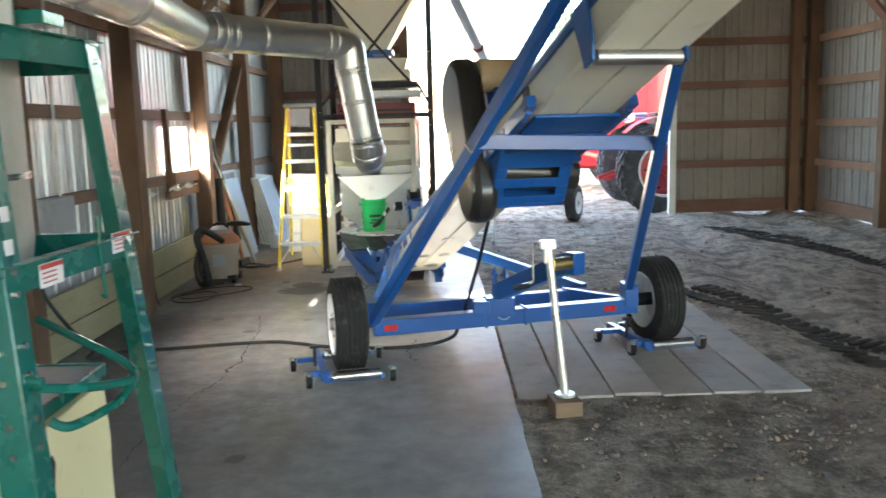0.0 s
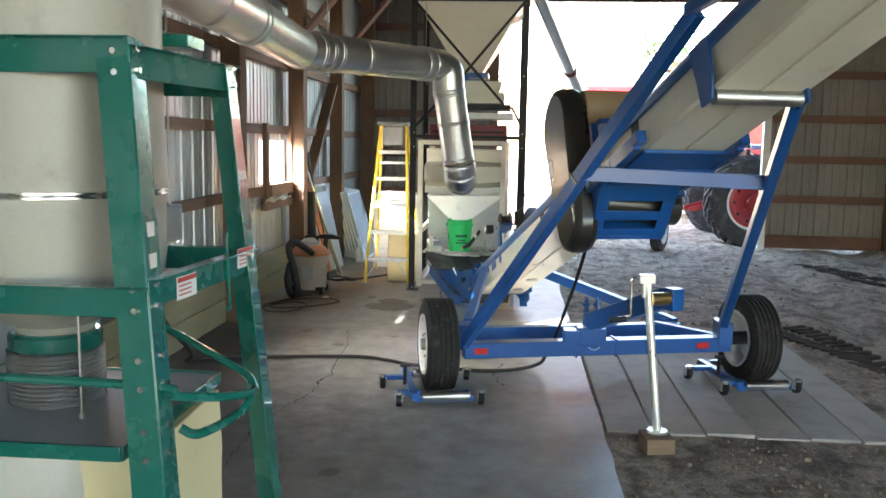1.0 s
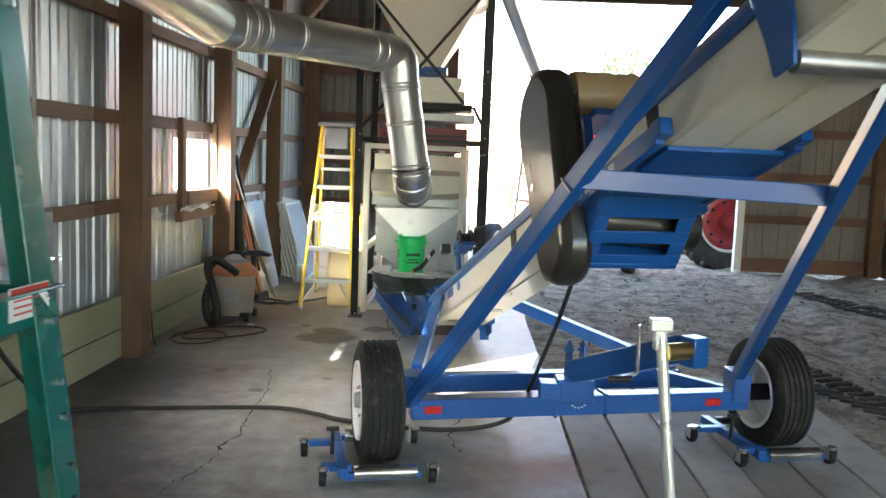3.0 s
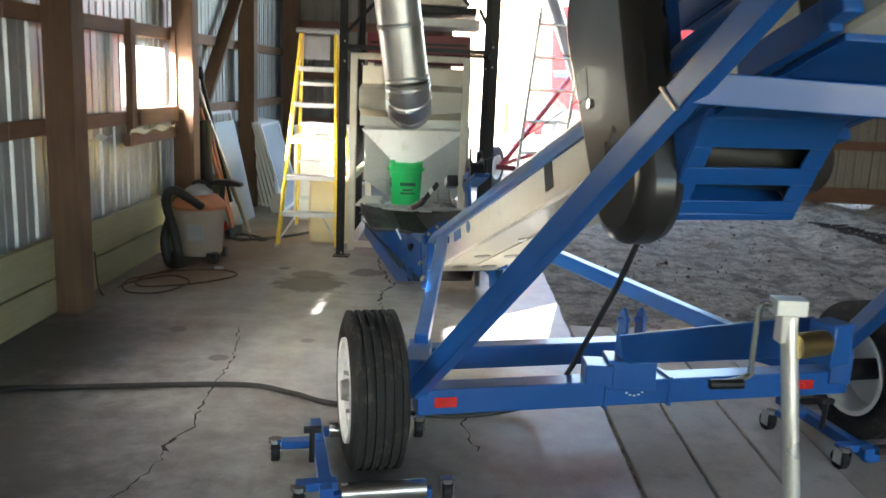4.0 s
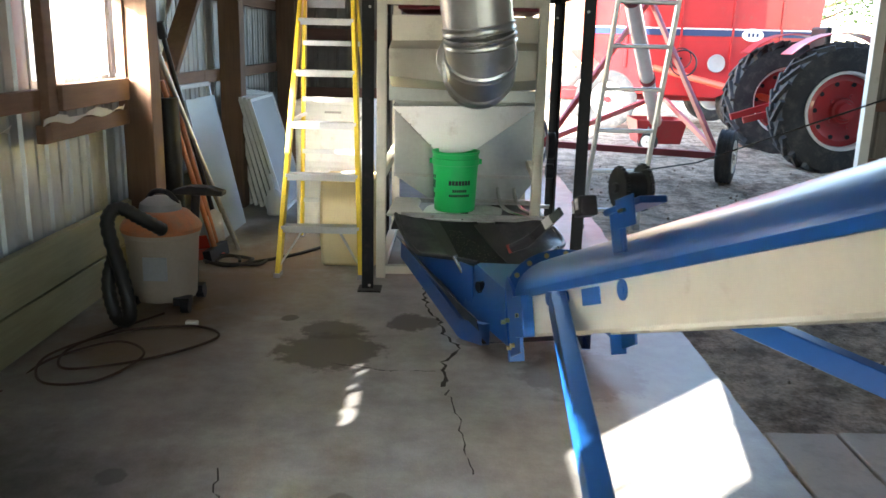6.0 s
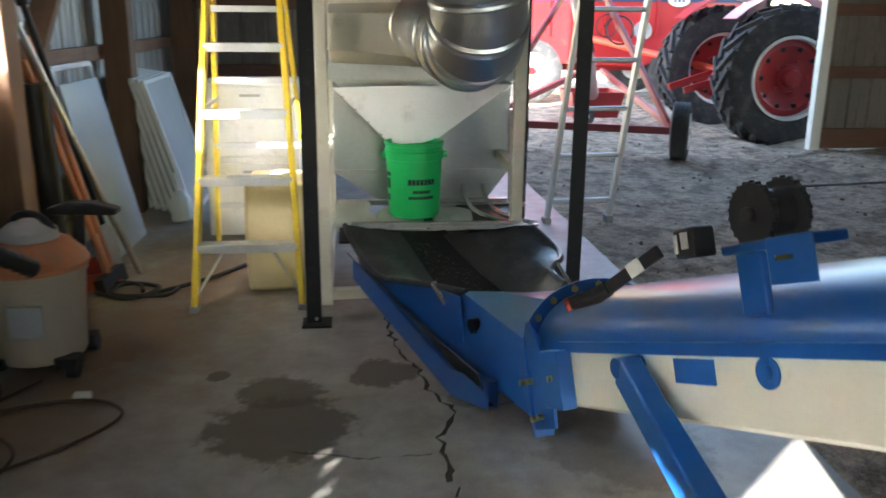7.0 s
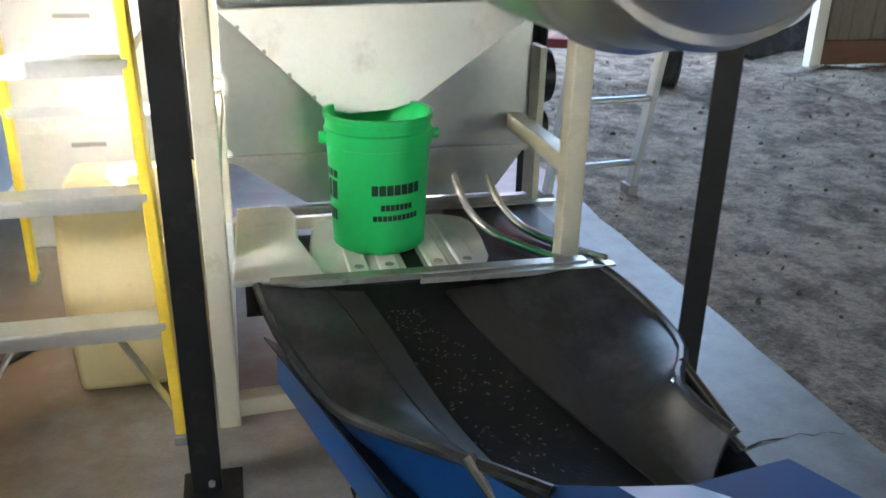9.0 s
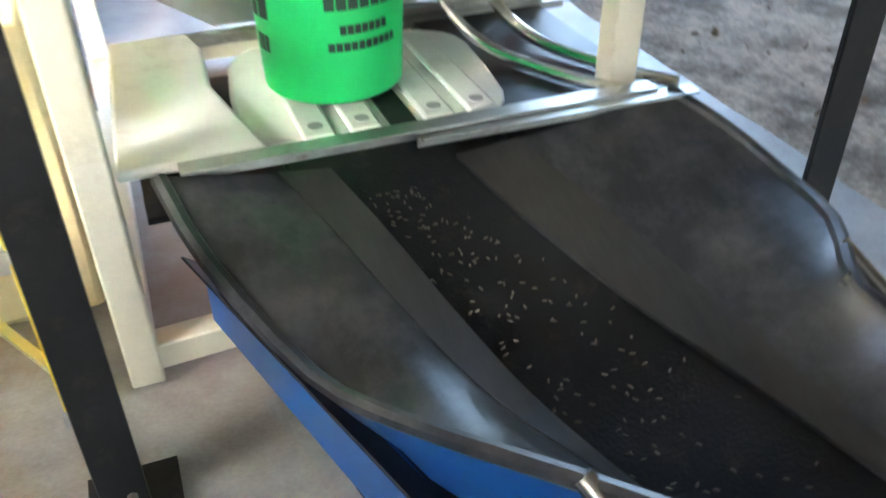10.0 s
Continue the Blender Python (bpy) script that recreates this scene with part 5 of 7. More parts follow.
    add_box(bm, (-1.60, 3.82, 0.686), (0.88, 0.82, 0.012))
    part("drum_lid", bm, GREY_PLASTIC, c, "grey lid board", bevel=0.003)
    bm = B()
    for p, q in (((-2.04, 3.41), (-1.16, 3.41)), ((-2.04, 4.23), (-1.16, 4.23)), ((-1.16, 3.41), (-1.16, 4.23)), ((-2.04, 3.41), (-2.04, 4.23))):
        add_bar(bm, (*p, 0.676), (*q, 0.676), 0.014, 0.045)
    pieces("lid_rim", bm, GREEN, c, bevel=0.003)
    bm = B()
    for x in (-1.80, -1.41):
        add_rod(bm, (x, 3.66, 0.69), (x, 3.66, 1.06), 0.005, n=8)
        add_rod(bm, (x, 3.66, 0.69), (x, 3.66, 0.71), 0.014, n=12)
    pieces("tie_rod", bm, STEEL, c)
    # looped lift handle on the right side
    bm = B()
    add_sweep(bm, smooth_path([at("fl", 0.91) + Vector((0.05, -0.02, 0)), at("fr", 0.86) + Vector((-0.05, 0.03, 0.02)), at("fr", 0.85) + Vector((0.02, 0.05, 0)), (-0.93, 3.55, 0.815), (-0.87, 3.70, 0.785), (-0.875, 3.76, 0.79), (-0.92, 3.80, 0.82), (-1.06, 3.86, 0.87), (-1.25, 3.95, 0.93)], 6), 0.014, 10)
    part("lift_handle", bm, GREEN, c)
    bm = B()
    add_sweep(bm, smooth_path([(-0.985, 3.42, 0.76), (-0.94, 3.45, 0.735), (-0.885, 3.62, 0.74), (-0.87, 3.70, 0.765), (-0.875, 3.76, 0.79)], 6), 0.014, 10)
    part("lift_handle", bm, GREEN, c)
    bm = B()
    p = at("fr", 1.18).lerp(at("br", 1.18), 0.66) + Vector((0.012, 0, 0))
    add_sweep(bm, smooth_path([p + Vector((0, 0, 0.09)), p, p + Vector((0, 0.012, -0.12)), p + Vector((0, 0.02, -0.18)), p + Vector((0, -0.012, -0.17))], 5), 0.006)
    part("hook", bm, GREEN, c)
    bm = B()
    add_box(bm, (-1.33, 4.17, 1.93), (0.25, 0.16, 0.045))
    part("top_clip", bm, GREEN, c, bevel=0.004)
    return c


dust_collector()

# collecting carton and bag below the lid board
carton = thing("collection_box", (-1.3, 3.95, 0), "tan collection box in a crumpled clear bag below the lid board", "box")
bm = B()
add_box(bm, (-1.39, 3.85, 0.325), (0.52, 0.60, 0.65))
bmesh.ops.subdivide_edges(bm, edges=bm.edges, cuts=5, use_grid_fill=True)
for v in bm.verts:
    v.co += 0.012 * noise.noise_vector(v.co * 5)
part("carton", bm, TANK, carton, bevel=0.004)
bm = B()
add_prism(bm, [(-0.03, -0.06), (0.015, -0.05), (0.035, 0.03), (0.02, 0.06), (-0.02, 0.03)], 0.003, frame_of((-1.118, 3.66, 0.50), (0, 1, 0), (0, 0, 1)))
part("torn_patch", bm, BLACK, carton, "dark torn patch")
bm = B()
rg = random.Random(3)
rows = []
for i in range(26):
    a = 2 * math.pi * i / 25
    rows.append([(-1.72 + (0.33 + 0.03 * rg.random()) * math.cos(a) * (1 + 0.1 * math.sin(j)), 3.60 + (0.18 + 0.02 * rg.random()) * math.sin(a), 0.66 - 0.09 * j) for j in range(8)])
rows[-1] = rows[0]
add_skin(bm, rows, 0.002)
part("plastic_bag", bm, FILM, carton, "crumpled clear bag", sharp=20)

# ---- galvanised duct ----
duct = thing("exhaust_duct", (-1.0, 8.5, 2.2), "round galvanised duct with crimped joints and elbows", "duct")


def duct_run(pts, r=0.148):
    bm = B()
    add_sweep(bm, pts, r, 32, caps=False)
    d = part("duct_section", bm, GALV, duct, sharp=60)
    return d


def ring(p, way, r=0.152, w=0.02):
    bm = B()
    q = Vector(way).to_track_quat("Z", "Y").to_matrix().to_4x4()
    add_lathe(bm, [(r - 0.006, -w), (r + 0.003, -w * 0.6), (r - 0.001, -w * 0.2), (r - 0.001, w * 0.2), (r + 0.003, w * 0.6), (r - 0.006, w)], Matrix.Translation(p) @ q, 32)
    part("joint_band", bm, GALV, duct, sharp=30)


d0, d1, d2 = Vector((-1.52, 4.0, 2.30)), Vector((-1.73, 7.70, 2.29)), Vector((-0.83, 8.97, 2.30))
duct_run([d0, d0.lerp(d1, 0.55)])
duct_run([d0.lerp(d1, 0.55), d1])
duct_run([d1, d1 + (d2 - d1) * 0.15, d2])
for t in (0.35, 0.545, 0.575, 0.985):
    ring(d0.lerp(d1, t), d1 - d0)
for t in (0.10, 0.16, 0.22, 0.42, 0.90, 0.97):
    ring(d1.lerp(d2, t), d2 - d1)
e1, e2 = Vector((-0.68, 9.09, 2.075)), Vector((-0.58, 9.18, 1.42))
elbow = smooth_path([d2, d2.lerp(Vector((-0.69, 9.10, 2.285)), 0.6), Vector((-0.695, 9.085, 2.24)), e1 + Vector((-0.003, -0.005, 0.03)), e1], 5)
duct_run(elbow)
duct_run([e1, e2])
for t in (0.0, 0.05, 0.45, 0.97):
    ring(e1.lerp(e2, t), e2 - e1)
low = smooth_path([e2, Vector((-0.57, 9.21, 1.34)), Vector((-0.568, 9.31, 1.262)), Vector((-0.573, 9.46, 1.24)), Vector((-0.585, 9.62, 1.243))], 5)
duct_run(low, 0.15)
for k in (2, 6, 10, 14):
    ring(low[k], low[k + 1] - low[k - 1], 0.155)
bm = B()
rs = []
pts = smooth_path([low[-1], Vector((-0.592, 9.86, 1.255)), Vector((-0.61, 10.2, 1.275)), Vector((-0.63, 10.47, 1.285))], 14)
for k in range(len(pts)):
    rs.append(0.152 if k % 2 else 0.138)
add_sweep(bm, pts, rs, 32, caps=False)
part("flexible_section", bm, GALV, duct, "ribbed flexible section", sharp=80)

# hanging wires that hold the duct
for x, y in ((-1.65, 6.4), (-1.56, 7.9), (-0.88, 8.91)):
    bm = B()
    add_rod(bm, (x, y, 2.4), (x, y, 4.6), 0.004, n=6)
    part("hanger_wire", bm, STEEL, duct)


# ---- overhead bin ----
def overhead_bin():
    c = thing("overhead_bin", (-0.53, 10.75, 0), "cream hopper-bottomed grain bin on tall black legs", "grain bin")
    legs = [(-1.137, 10.15), (0.03, 10.16), (-1.137, 11.38), (0.016, 11.38)]
    for x, y in legs:
        sx, sy = (1 if x < -0.5 else -1), (1 if y < 10.5 else -1)
        bm = B()
        add_box(bm, (x + sx * 0.0, y, 2.1), (0.065, 0.006, 4.2))
        add_box(bm, (x - sx * 0.03, y + sy * 0.03, 2.1), (0.006, 0.065, 4.2))
        leg = part("leg", bm, BLACK, c, bevel=0.001)
        bm = B()
        add_box(bm, (x + 0.012, y + 0.01, 0.005), (0.13, 0.12, 0.01))
        part("foot_plate", bm, BLACK, leg)
        bm = B()
        for z in (0.03, 1.55, 1.7, 2.3, 3.05):
            add_rod(bm, (x + sx * 0.01, y - 0.002, z), (x + sx * 0.01, y - 0.012, z), 0.008, n=6)
        pieces("leg_bolt", bm, STEEL, leg)
    bm = B()
    for z in (3.08, 1.66):
        add_bar(bm, (-1.137, 10.15, z), (0.03, 10.17, z), 0.006, 0.035)
        add_bar(bm, (-1.137, 11.38, z), (0.03, 11.38, z), 0.006, 0.035)
        add_bar(bm, (-1.137, 10.15, z), (-1.137, 11.38, z), 0.006, 0.035)
        add_bar(bm, (0.03, 10.17, z), (0.03, 11.38, z), 0.006, 0.035)
    pieces("ring_bar", bm, BLACK, c)
    for a, b in (((-1.13, 10.135, 3.06), (-0.18, 10.135, 2.0)), ((0.015, 10.145, 3.06), (-0.87, 10.145, 2.0)),
                 ((-1.13, 10.135, 1.75), (-0.80, 10.135, 2.1)), ((0.025, 10.145, 1.75), (-0.1, 10.145, 1.98))):
        bm = B()
        add_bar(bm, a, b, 0.006, 0.028)
        part("brace", bm, BLACK, c)
    bm = B()
    rows = [[(-0.56 + sx * w, 10.76 + sy * w, z) for sx, sy in ((-1, -1), (1, -1), (1, 1), (-1, 1), (-1, -1))] for w, z in ((0.12, 2.36), (0.78, 3.42), (0.80, 3.46), (0.80, 4.42))]
    add_skin(bm, rows, 0.004)
    part("hopper", bm, CREAM, c, "cream sheet-metal hopper", sharp=20)
    bm = B()
    add_box(bm, (-0.56, 10.76, 2.33), (0.30, 0.30, 0.07))
    add_box(bm, (-0.47, 10.5, 2.325), (0.22, 0.3, 0.05))
    pieces("slide_gate", bm, BLUE, c, "blue slide gate", bevel=0.004)
    return c


overhead_bin()


# ---- seed cleaner ----
def seed_cleaner():
    c = thing("seed_cleaner", (-0.53, 11.1, 0), "cream-framed seed cleaner with grey sheet-metal hoppers", "seed cleaner")
    for x, y, h in ((-1.085, 10.43, 1.62), (-0.176, 10.49, 1.62), (-1.085, 11.75, 1.62), (-0.15, 11.75, 1.62)):
        bm = B()
        add_box(bm, (x, y, h / 2), (0.055, 0.055, h))
        part("post", bm, IVORY, c, bevel=0.004)
    for a, b in (((-1.085, 10.43, 0.05), (-0.176, 10.49, 0.05)), ((-1.085, 11.75, 0.05), (-0.15, 11.75, 0.05)), ((-1.085, 10.43, 0.05), (-1.085, 11.75, 0.05)), ((-0.176, 10.49, 0.05), (-0.15, 11.75, 0.05)),
                 ((-1.085, 10.43, 1.60), (-0.176, 10.49, 1.60)), ((-0.176, 10.49, 0.62), (-0.15, 11.75, 0.62)), ((-1.085, 10.43, 0.62), (-1.085, 11.75, 0.62))):
        bm = B()
        add_bar(bm, Vector(a), Vector(b), 0.05, 0.05)
        part("frame_rail", bm, IVORY, c, bevel=0.003)
    # body panels
    bm = B()
    add_box(bm, (-0.585, 11.36, 0.775), (0.93, 0.72, 0.48))
    part("body_panel", bm, SHEET, c, "dull grey sheet panel", bevel=0.004)
    bm = B()
    add_prism(bm, [(-0.465, 0.0), (0.465, 0.0), (0.355, -0.15), (-0.235, -0.15)], 0.6, frame_of((-0.585, 11.61, 0.53), (1, 0, 0), (0, 0, 1)))
    part("lower_panel", bm, SHEET, c, bevel=0.003)
    bm = B()
    add_bar(bm, (-1.05, 10.99, 0.535), (-0.12, 10.99, 0.535), 0.012, 0.02)
    add_bar(bm, (-1.05, 10.99, 1.02), (-0.12, 10.99, 1.02), 0.012, 0.02)
    pieces("panel_lip", bm, STEEL, c)
    # front spout
    bm = B()
    F = frame_of((-0.602, 10.75, 1.0), (1, 0, 0), (0, -0.1, 1))
    add_prism(bm, [(-0.446, -0.01), (0.446, 0.01), (0.08, -0.262), (0.0, -0.285), (-0.11, -0.292), (-0.175, -0.28)], -0.012, F)
    spout = part("front_spout", bm, WHITE, c, "pale triangular discharge spout", bevel=0.003)
    bm = B()
    add_skin(bm, [[(-1.045, 10.755, 1.0), (-0.77, 10.785, 0.73), (-0.53, 10.785, 0.74), (-0.158, 10.755, 1.01)], [(-1.045, 10.98, 1.0), (-0.77, 10.90, 0.75), (-0.53, 10.90, 0.76), (-0.158, 10.98, 1.01)]], 0.004)
    part("spout_side", bm, SHEET, spout, sharp=15)
    bm = B()
    for t in (0.1, 0.35, 0.6, 0.85):
        p = F @ Vector((-0.42 + 0.25 * t, -0.03 - 0.25 * t, 0.002))
        add_rod(bm, p, p + Vector((0, -0.006, 0)), 0.006, n=6)
        p = F @ Vector((0.41 - 0.32 * t, -0.02 - 0.25 * t, 0.002))
        add_rod(bm, p, p + Vector((0, -0.006, 0)), 0.006, n=6)
    pieces("spout_screw", bm, STEEL, spout)
    # grey sheet standing in for the shaded wedge above the spout
    bm = B()
    add_prism(bm, [(-0.47, 0.02), (0.47, 0.02), (0.47, 0.09), (0.0, 0.10), (-0.47, 0.155)], 0.2, frame_of((-0.60, 10.97, 1.005), (1, 0, 0), (0, 0, 1)))
    part("shade_panel", bm, SHEET, c, bevel=0.002)
    # fan housing box in cream
    bm = B()
    rows = [[(-1.05, 10.68, 1.37), (-0.59, 10.62, 1.385), (-0.15, 10.68, 1.37)], [(-1.05, 10.50, 1.33), (-0.60, 10.47, 1.335), (-0.15, 10.50, 1.33)],
            [(-1.05, 10.50, 1.19), (-0.60, 10.47, 1.15), (-0.15, 10.50, 1.19)], [(-1.05, 10.72, 1.12), (-0.60, 10.72, 1.10), (-0.15, 10.72, 1.12)]]
    add_skin(bm, rows, 0.01)
    part("fan_housing", bm, IVORY, c, "cream folded fan housing", bevel=0.003, sharp=15)
    bm = B()
    add_box(bm, (-0.60, 11.15, 1.33), (0.90, 0.85, 0.40))
    part("fan_box", bm, IVORY, c, bevel=0.004)
    # red shaker boxes above
    bm = B()
    add_box(bm, (-0.58, 11.15, 1.68), (0.86, 1.0, 0.24))
    shaker = part("shaker_box", bm, DARK_RED, c, "dark red screen box", bevel=0.004)
    # black bars on the face paint the shade in the screen slots
    bm = B()
    add_box(bm, (-0.58, 10.645, 1.62), (0.80, 0.012, 0.035))
    add_box(bm, (-0.58, 10.645, 1.72), (0.80, 0.012, 0.02))
    for k in range(4):
        add_box(bm, (-0.85 + 0.21 * k, 10.643, 1.59), (0.03, 0.012, 0.03))
    part("screen_slot", bm, BLACK, shaker)
    # the black middle box stands in for the shaded space between the others
    for z, w, h, m in ((1.90, 0.78, 0.07, WHITE), (2.0, 0.72, 0.06, BLACK), (2.10, 0.56, 0.12, IVORY)):
        bm = B()
        add_box(bm, (-0.47, 10.95, z), (w, 0.6, h))
        part("feed_box", bm, m, c, bevel=0.006)
    bm = B()
    add_lathe(bm, [(0.33, 2.28), (0.33, 2.25), (0.26, 2.10)], Matrix.Translation((-0.45, 10.85, 0)) @ Matrix.Rotation(radians(45), 4, "Z"), 4)
    part("feed_hopper", bm, CREAM, c, sharp=20)
    # tray rails at the outlet
    for p, q, w, h in (((-0.965, 10.385, 0.404), (-0.16, 10.395, 0.395), 0.035, 0.03), ((-0.60, 10.37, 0.392), (-0.092, 10.365, 0.389), 0.03, 0.025),
                       ((-1.02, 10.96, 0.385), (-0.13, 10.95, 0.39), 0.03, 0.03), ((-0.66, 10.91, 0.375), (-0.035, 10.94, 0.365), 0.03, 0.025)):
        bm = B()
        add_bar(bm, p, q, w, 0.006)
        add_bar(bm, Vector(p) + Vector((0, w / 2, -h / 2)), Vector(q) + Vector((0, w / 2, -h / 2)), 0.006, h)
        part("tray_rail", bm, STEEL, c, "worn steel angle rail", bevel=0.001)
    bm = B()
    for x in (-0.21, -0.315):
        add_sweep(bm, smooth_path([(x - 0.06, 10.93, 0.47), (x - 0.055, 10.82, 0.415), (x - 0.02, 10.68, 0.38), (x + 0.06, 10.52, 0.375), (x + 0.12, 10.42, 0.38)], 6), 0.012, 10)
    part("curved_tube", bm, CHROME, c, "bright curved steel tube")
    bm = B()
    add_prism(bm, [(-0.08, 0.27), (0.07, 0.27), (0.09, 0.18), (0.08, 0.0), (0.13, -0.27), (-0.10, -0.27)], 0.02, frame_of((-0.955, 10.70, 0.372), (1, 0, 0), (0, 1, 0)))
    part("side_tray", bm, WHITE, c, "dusty pale plastic tray", bevel=0.008)
    bm = B()
    add_box(bm, (-0.55, 10.68, 0.30), (0.95, 0.50, 0.012))
    add_box(bm, (-0.26, 10.70, 0.335), (0.30, 0.50, 0.05))
    part("under_tray", bm, BLACK, c)
    # chain guard and motor on the right
    bm = B()
    add_rod(bm, (-0.04, 11.2, 0.72), (0.01, 11.2, 0.72), 0.09, n=24)
    add_rod(bm, (-0.04, 11.2, 0.55), (0.01, 11.2, 0.55), 0.05, n=20)
    part("pulley", bm, BLACK, c, bevel=0.004)
    bm = B()
    add_box(bm, (-0.10, 11.0, 0.6), (0.02, 0.10, 0.5))
    part("perforated_strip", bm, IVORY, c)
    return c


seed_cleaner()

# plastic lid the bucket stands on
bm = B()
outl = []
for k in range(24):
    a = 2 * math.pi * k / 24
    ca, sa = math.cos(a), math.sin(a)
    outl.append((0.245 * math.copysign(abs(ca) ** 0.45, ca), 0.225 * math.copysign(abs(sa) ** 0.45, sa)))
lid = thing("plastic_pallet", (-0.60, 10.70, 0.37), "dusty white ribbed plastic pad under the bucket", "pad")
bm = B()
add_prism(bm, outl, 0.022, pose(-0.60, 10.69, 0.340, 0, 0, -6))
part("pad", bm, WHITE, lid, bevel=0.008)
for x in (-0.735, -0.655, -0.525, -0.445):
    bm = B()
    add_box(bm, (x, 10.655, 0.364), (0.055, 0.36, 0.014))
    rib = part("rib", bm, WHITE, lid, bevel=0.006)
    # solid grey disc painting the shade of a hole
    bm = B()
    add_rod(bm, (x, 10.51, 0.366), (x, 10.51, 0.3725), 0.013, n=12)
    part("rib_hole", bm, GREY_PLASTIC, rib)
# black strip on the pad, painting the shade between the ribs
bm = B()
add_box(bm, (-0.59, 10.63, 0.363), (0.045, 0.40, 0.008))
part("dark_strip", bm, BLACK, lid)

# bucket
bucket = thing("bucket", (-0.652, 10.69, 0.371), "bright green plastic bucket with dark printing", "bucket")
m = Matrix.Translation((-0.652, 10.69, 0.371)) @ Matrix.Diagonal((0.98, 0.98, 1.0, 1))
bm = B()
add_lathe(bm, [(0.001, 0.002), (0.122, 0.002), (0.128, 0.008), (0.140, 0.285), (0.147, 0.288), (0.147, 0.325), (0.142, 0.328), (0.143, 0.352), (0.149, 0.355), (0.149, 0.368), (0.139, 0.368), (0.136, 0.29), (0.124, 0.012), (0.001, 0.012)], m, 48)
part("shell", bm, BUCKET, bucket, sharp=30)
bm = B()
for side in (-1, 1):
    add_rod(bm, m @ Vector((side * 0.145, -0.02, 0.305)), m @ Vector((side * 0.162, -0.02, 0.305)), 0.016, n=14)
pieces("ear", bm, BUCKET, bucket)


def wrap_bars(parent, rows, material, a_mid):
    """Plain bars of print curved round the bucket: rows of (height, bar height, first angle, last angle, count)."""
    bm = B()
    for z, h, a0, a1, n in rows:
        for k in range(n):
            s0 = a0 + (a1 - a0) * (k + 0.08) / n
            s1 = a0 + (a1 - a0) * (k + 0.94) / n
            rr = 0.128 + 0.012 * z / 0.285 + 0.0012
            pts = [(s0 + (s1 - s0) * j / 3) for j in range(4)]
            add_skin(bm, [[m @ Vector((rr * math.cos(a_mid + s), rr * math.sin(a_mid + s), z + dz)) for s in pts] for dz in (-h / 2, h / 2)])
    pieces("print", bm, material, parent, "dark bars of lettering")


wrap_bars(bucket, [(0.185, 0.028, -0.52, 0.52, 7), (0.137, 0.016, -0.34, 0.34, 7), (0.108, 0.015, -0.5, 0.5, 10)], INK, radians(-78))
wrap_bars(bucket, [(0.215, 0.02, -0.25, 0.25, 3), (0.17, 0.05, -0.22, 0.22, 2), (0.10, 0.03, -0.15, 0.15, 3)], INK, radians(-165))

# grain husks scattered on the belt and flaps
bm = B()
rg = random.Random(8)
for i in range(260):
    t = rg.random()
    y = 10.36 - 0.85 * t * t
    xc = -0.65 + (10.36 - y) * 0.33
    x = xc + rg.gauss(0, 0.055 + 0.03 * t)
    zz = 0.342 - 0.27 * (10.46 - y) + 0.06 * (10.46 - y) ** 2 - 0.006
    p = Matrix.Translation((x, y, zz)) @ Euler((rg.uniform(-0.3, 0.3), rg.uniform(-0.3, 0.3), rg.random() * 6)).to_matrix().to_4x4() @ Matrix.Diagonal((0.0055, 0.0022, 0.0016, 1))
    bmesh.ops.create_icosphere(bm, subdivisions=1, radius=1, matrix=p)
tagged(part("grain_husks", bm, HUSK, None), "dark seed husks strewn on the belt", "husks", kind="stuff")


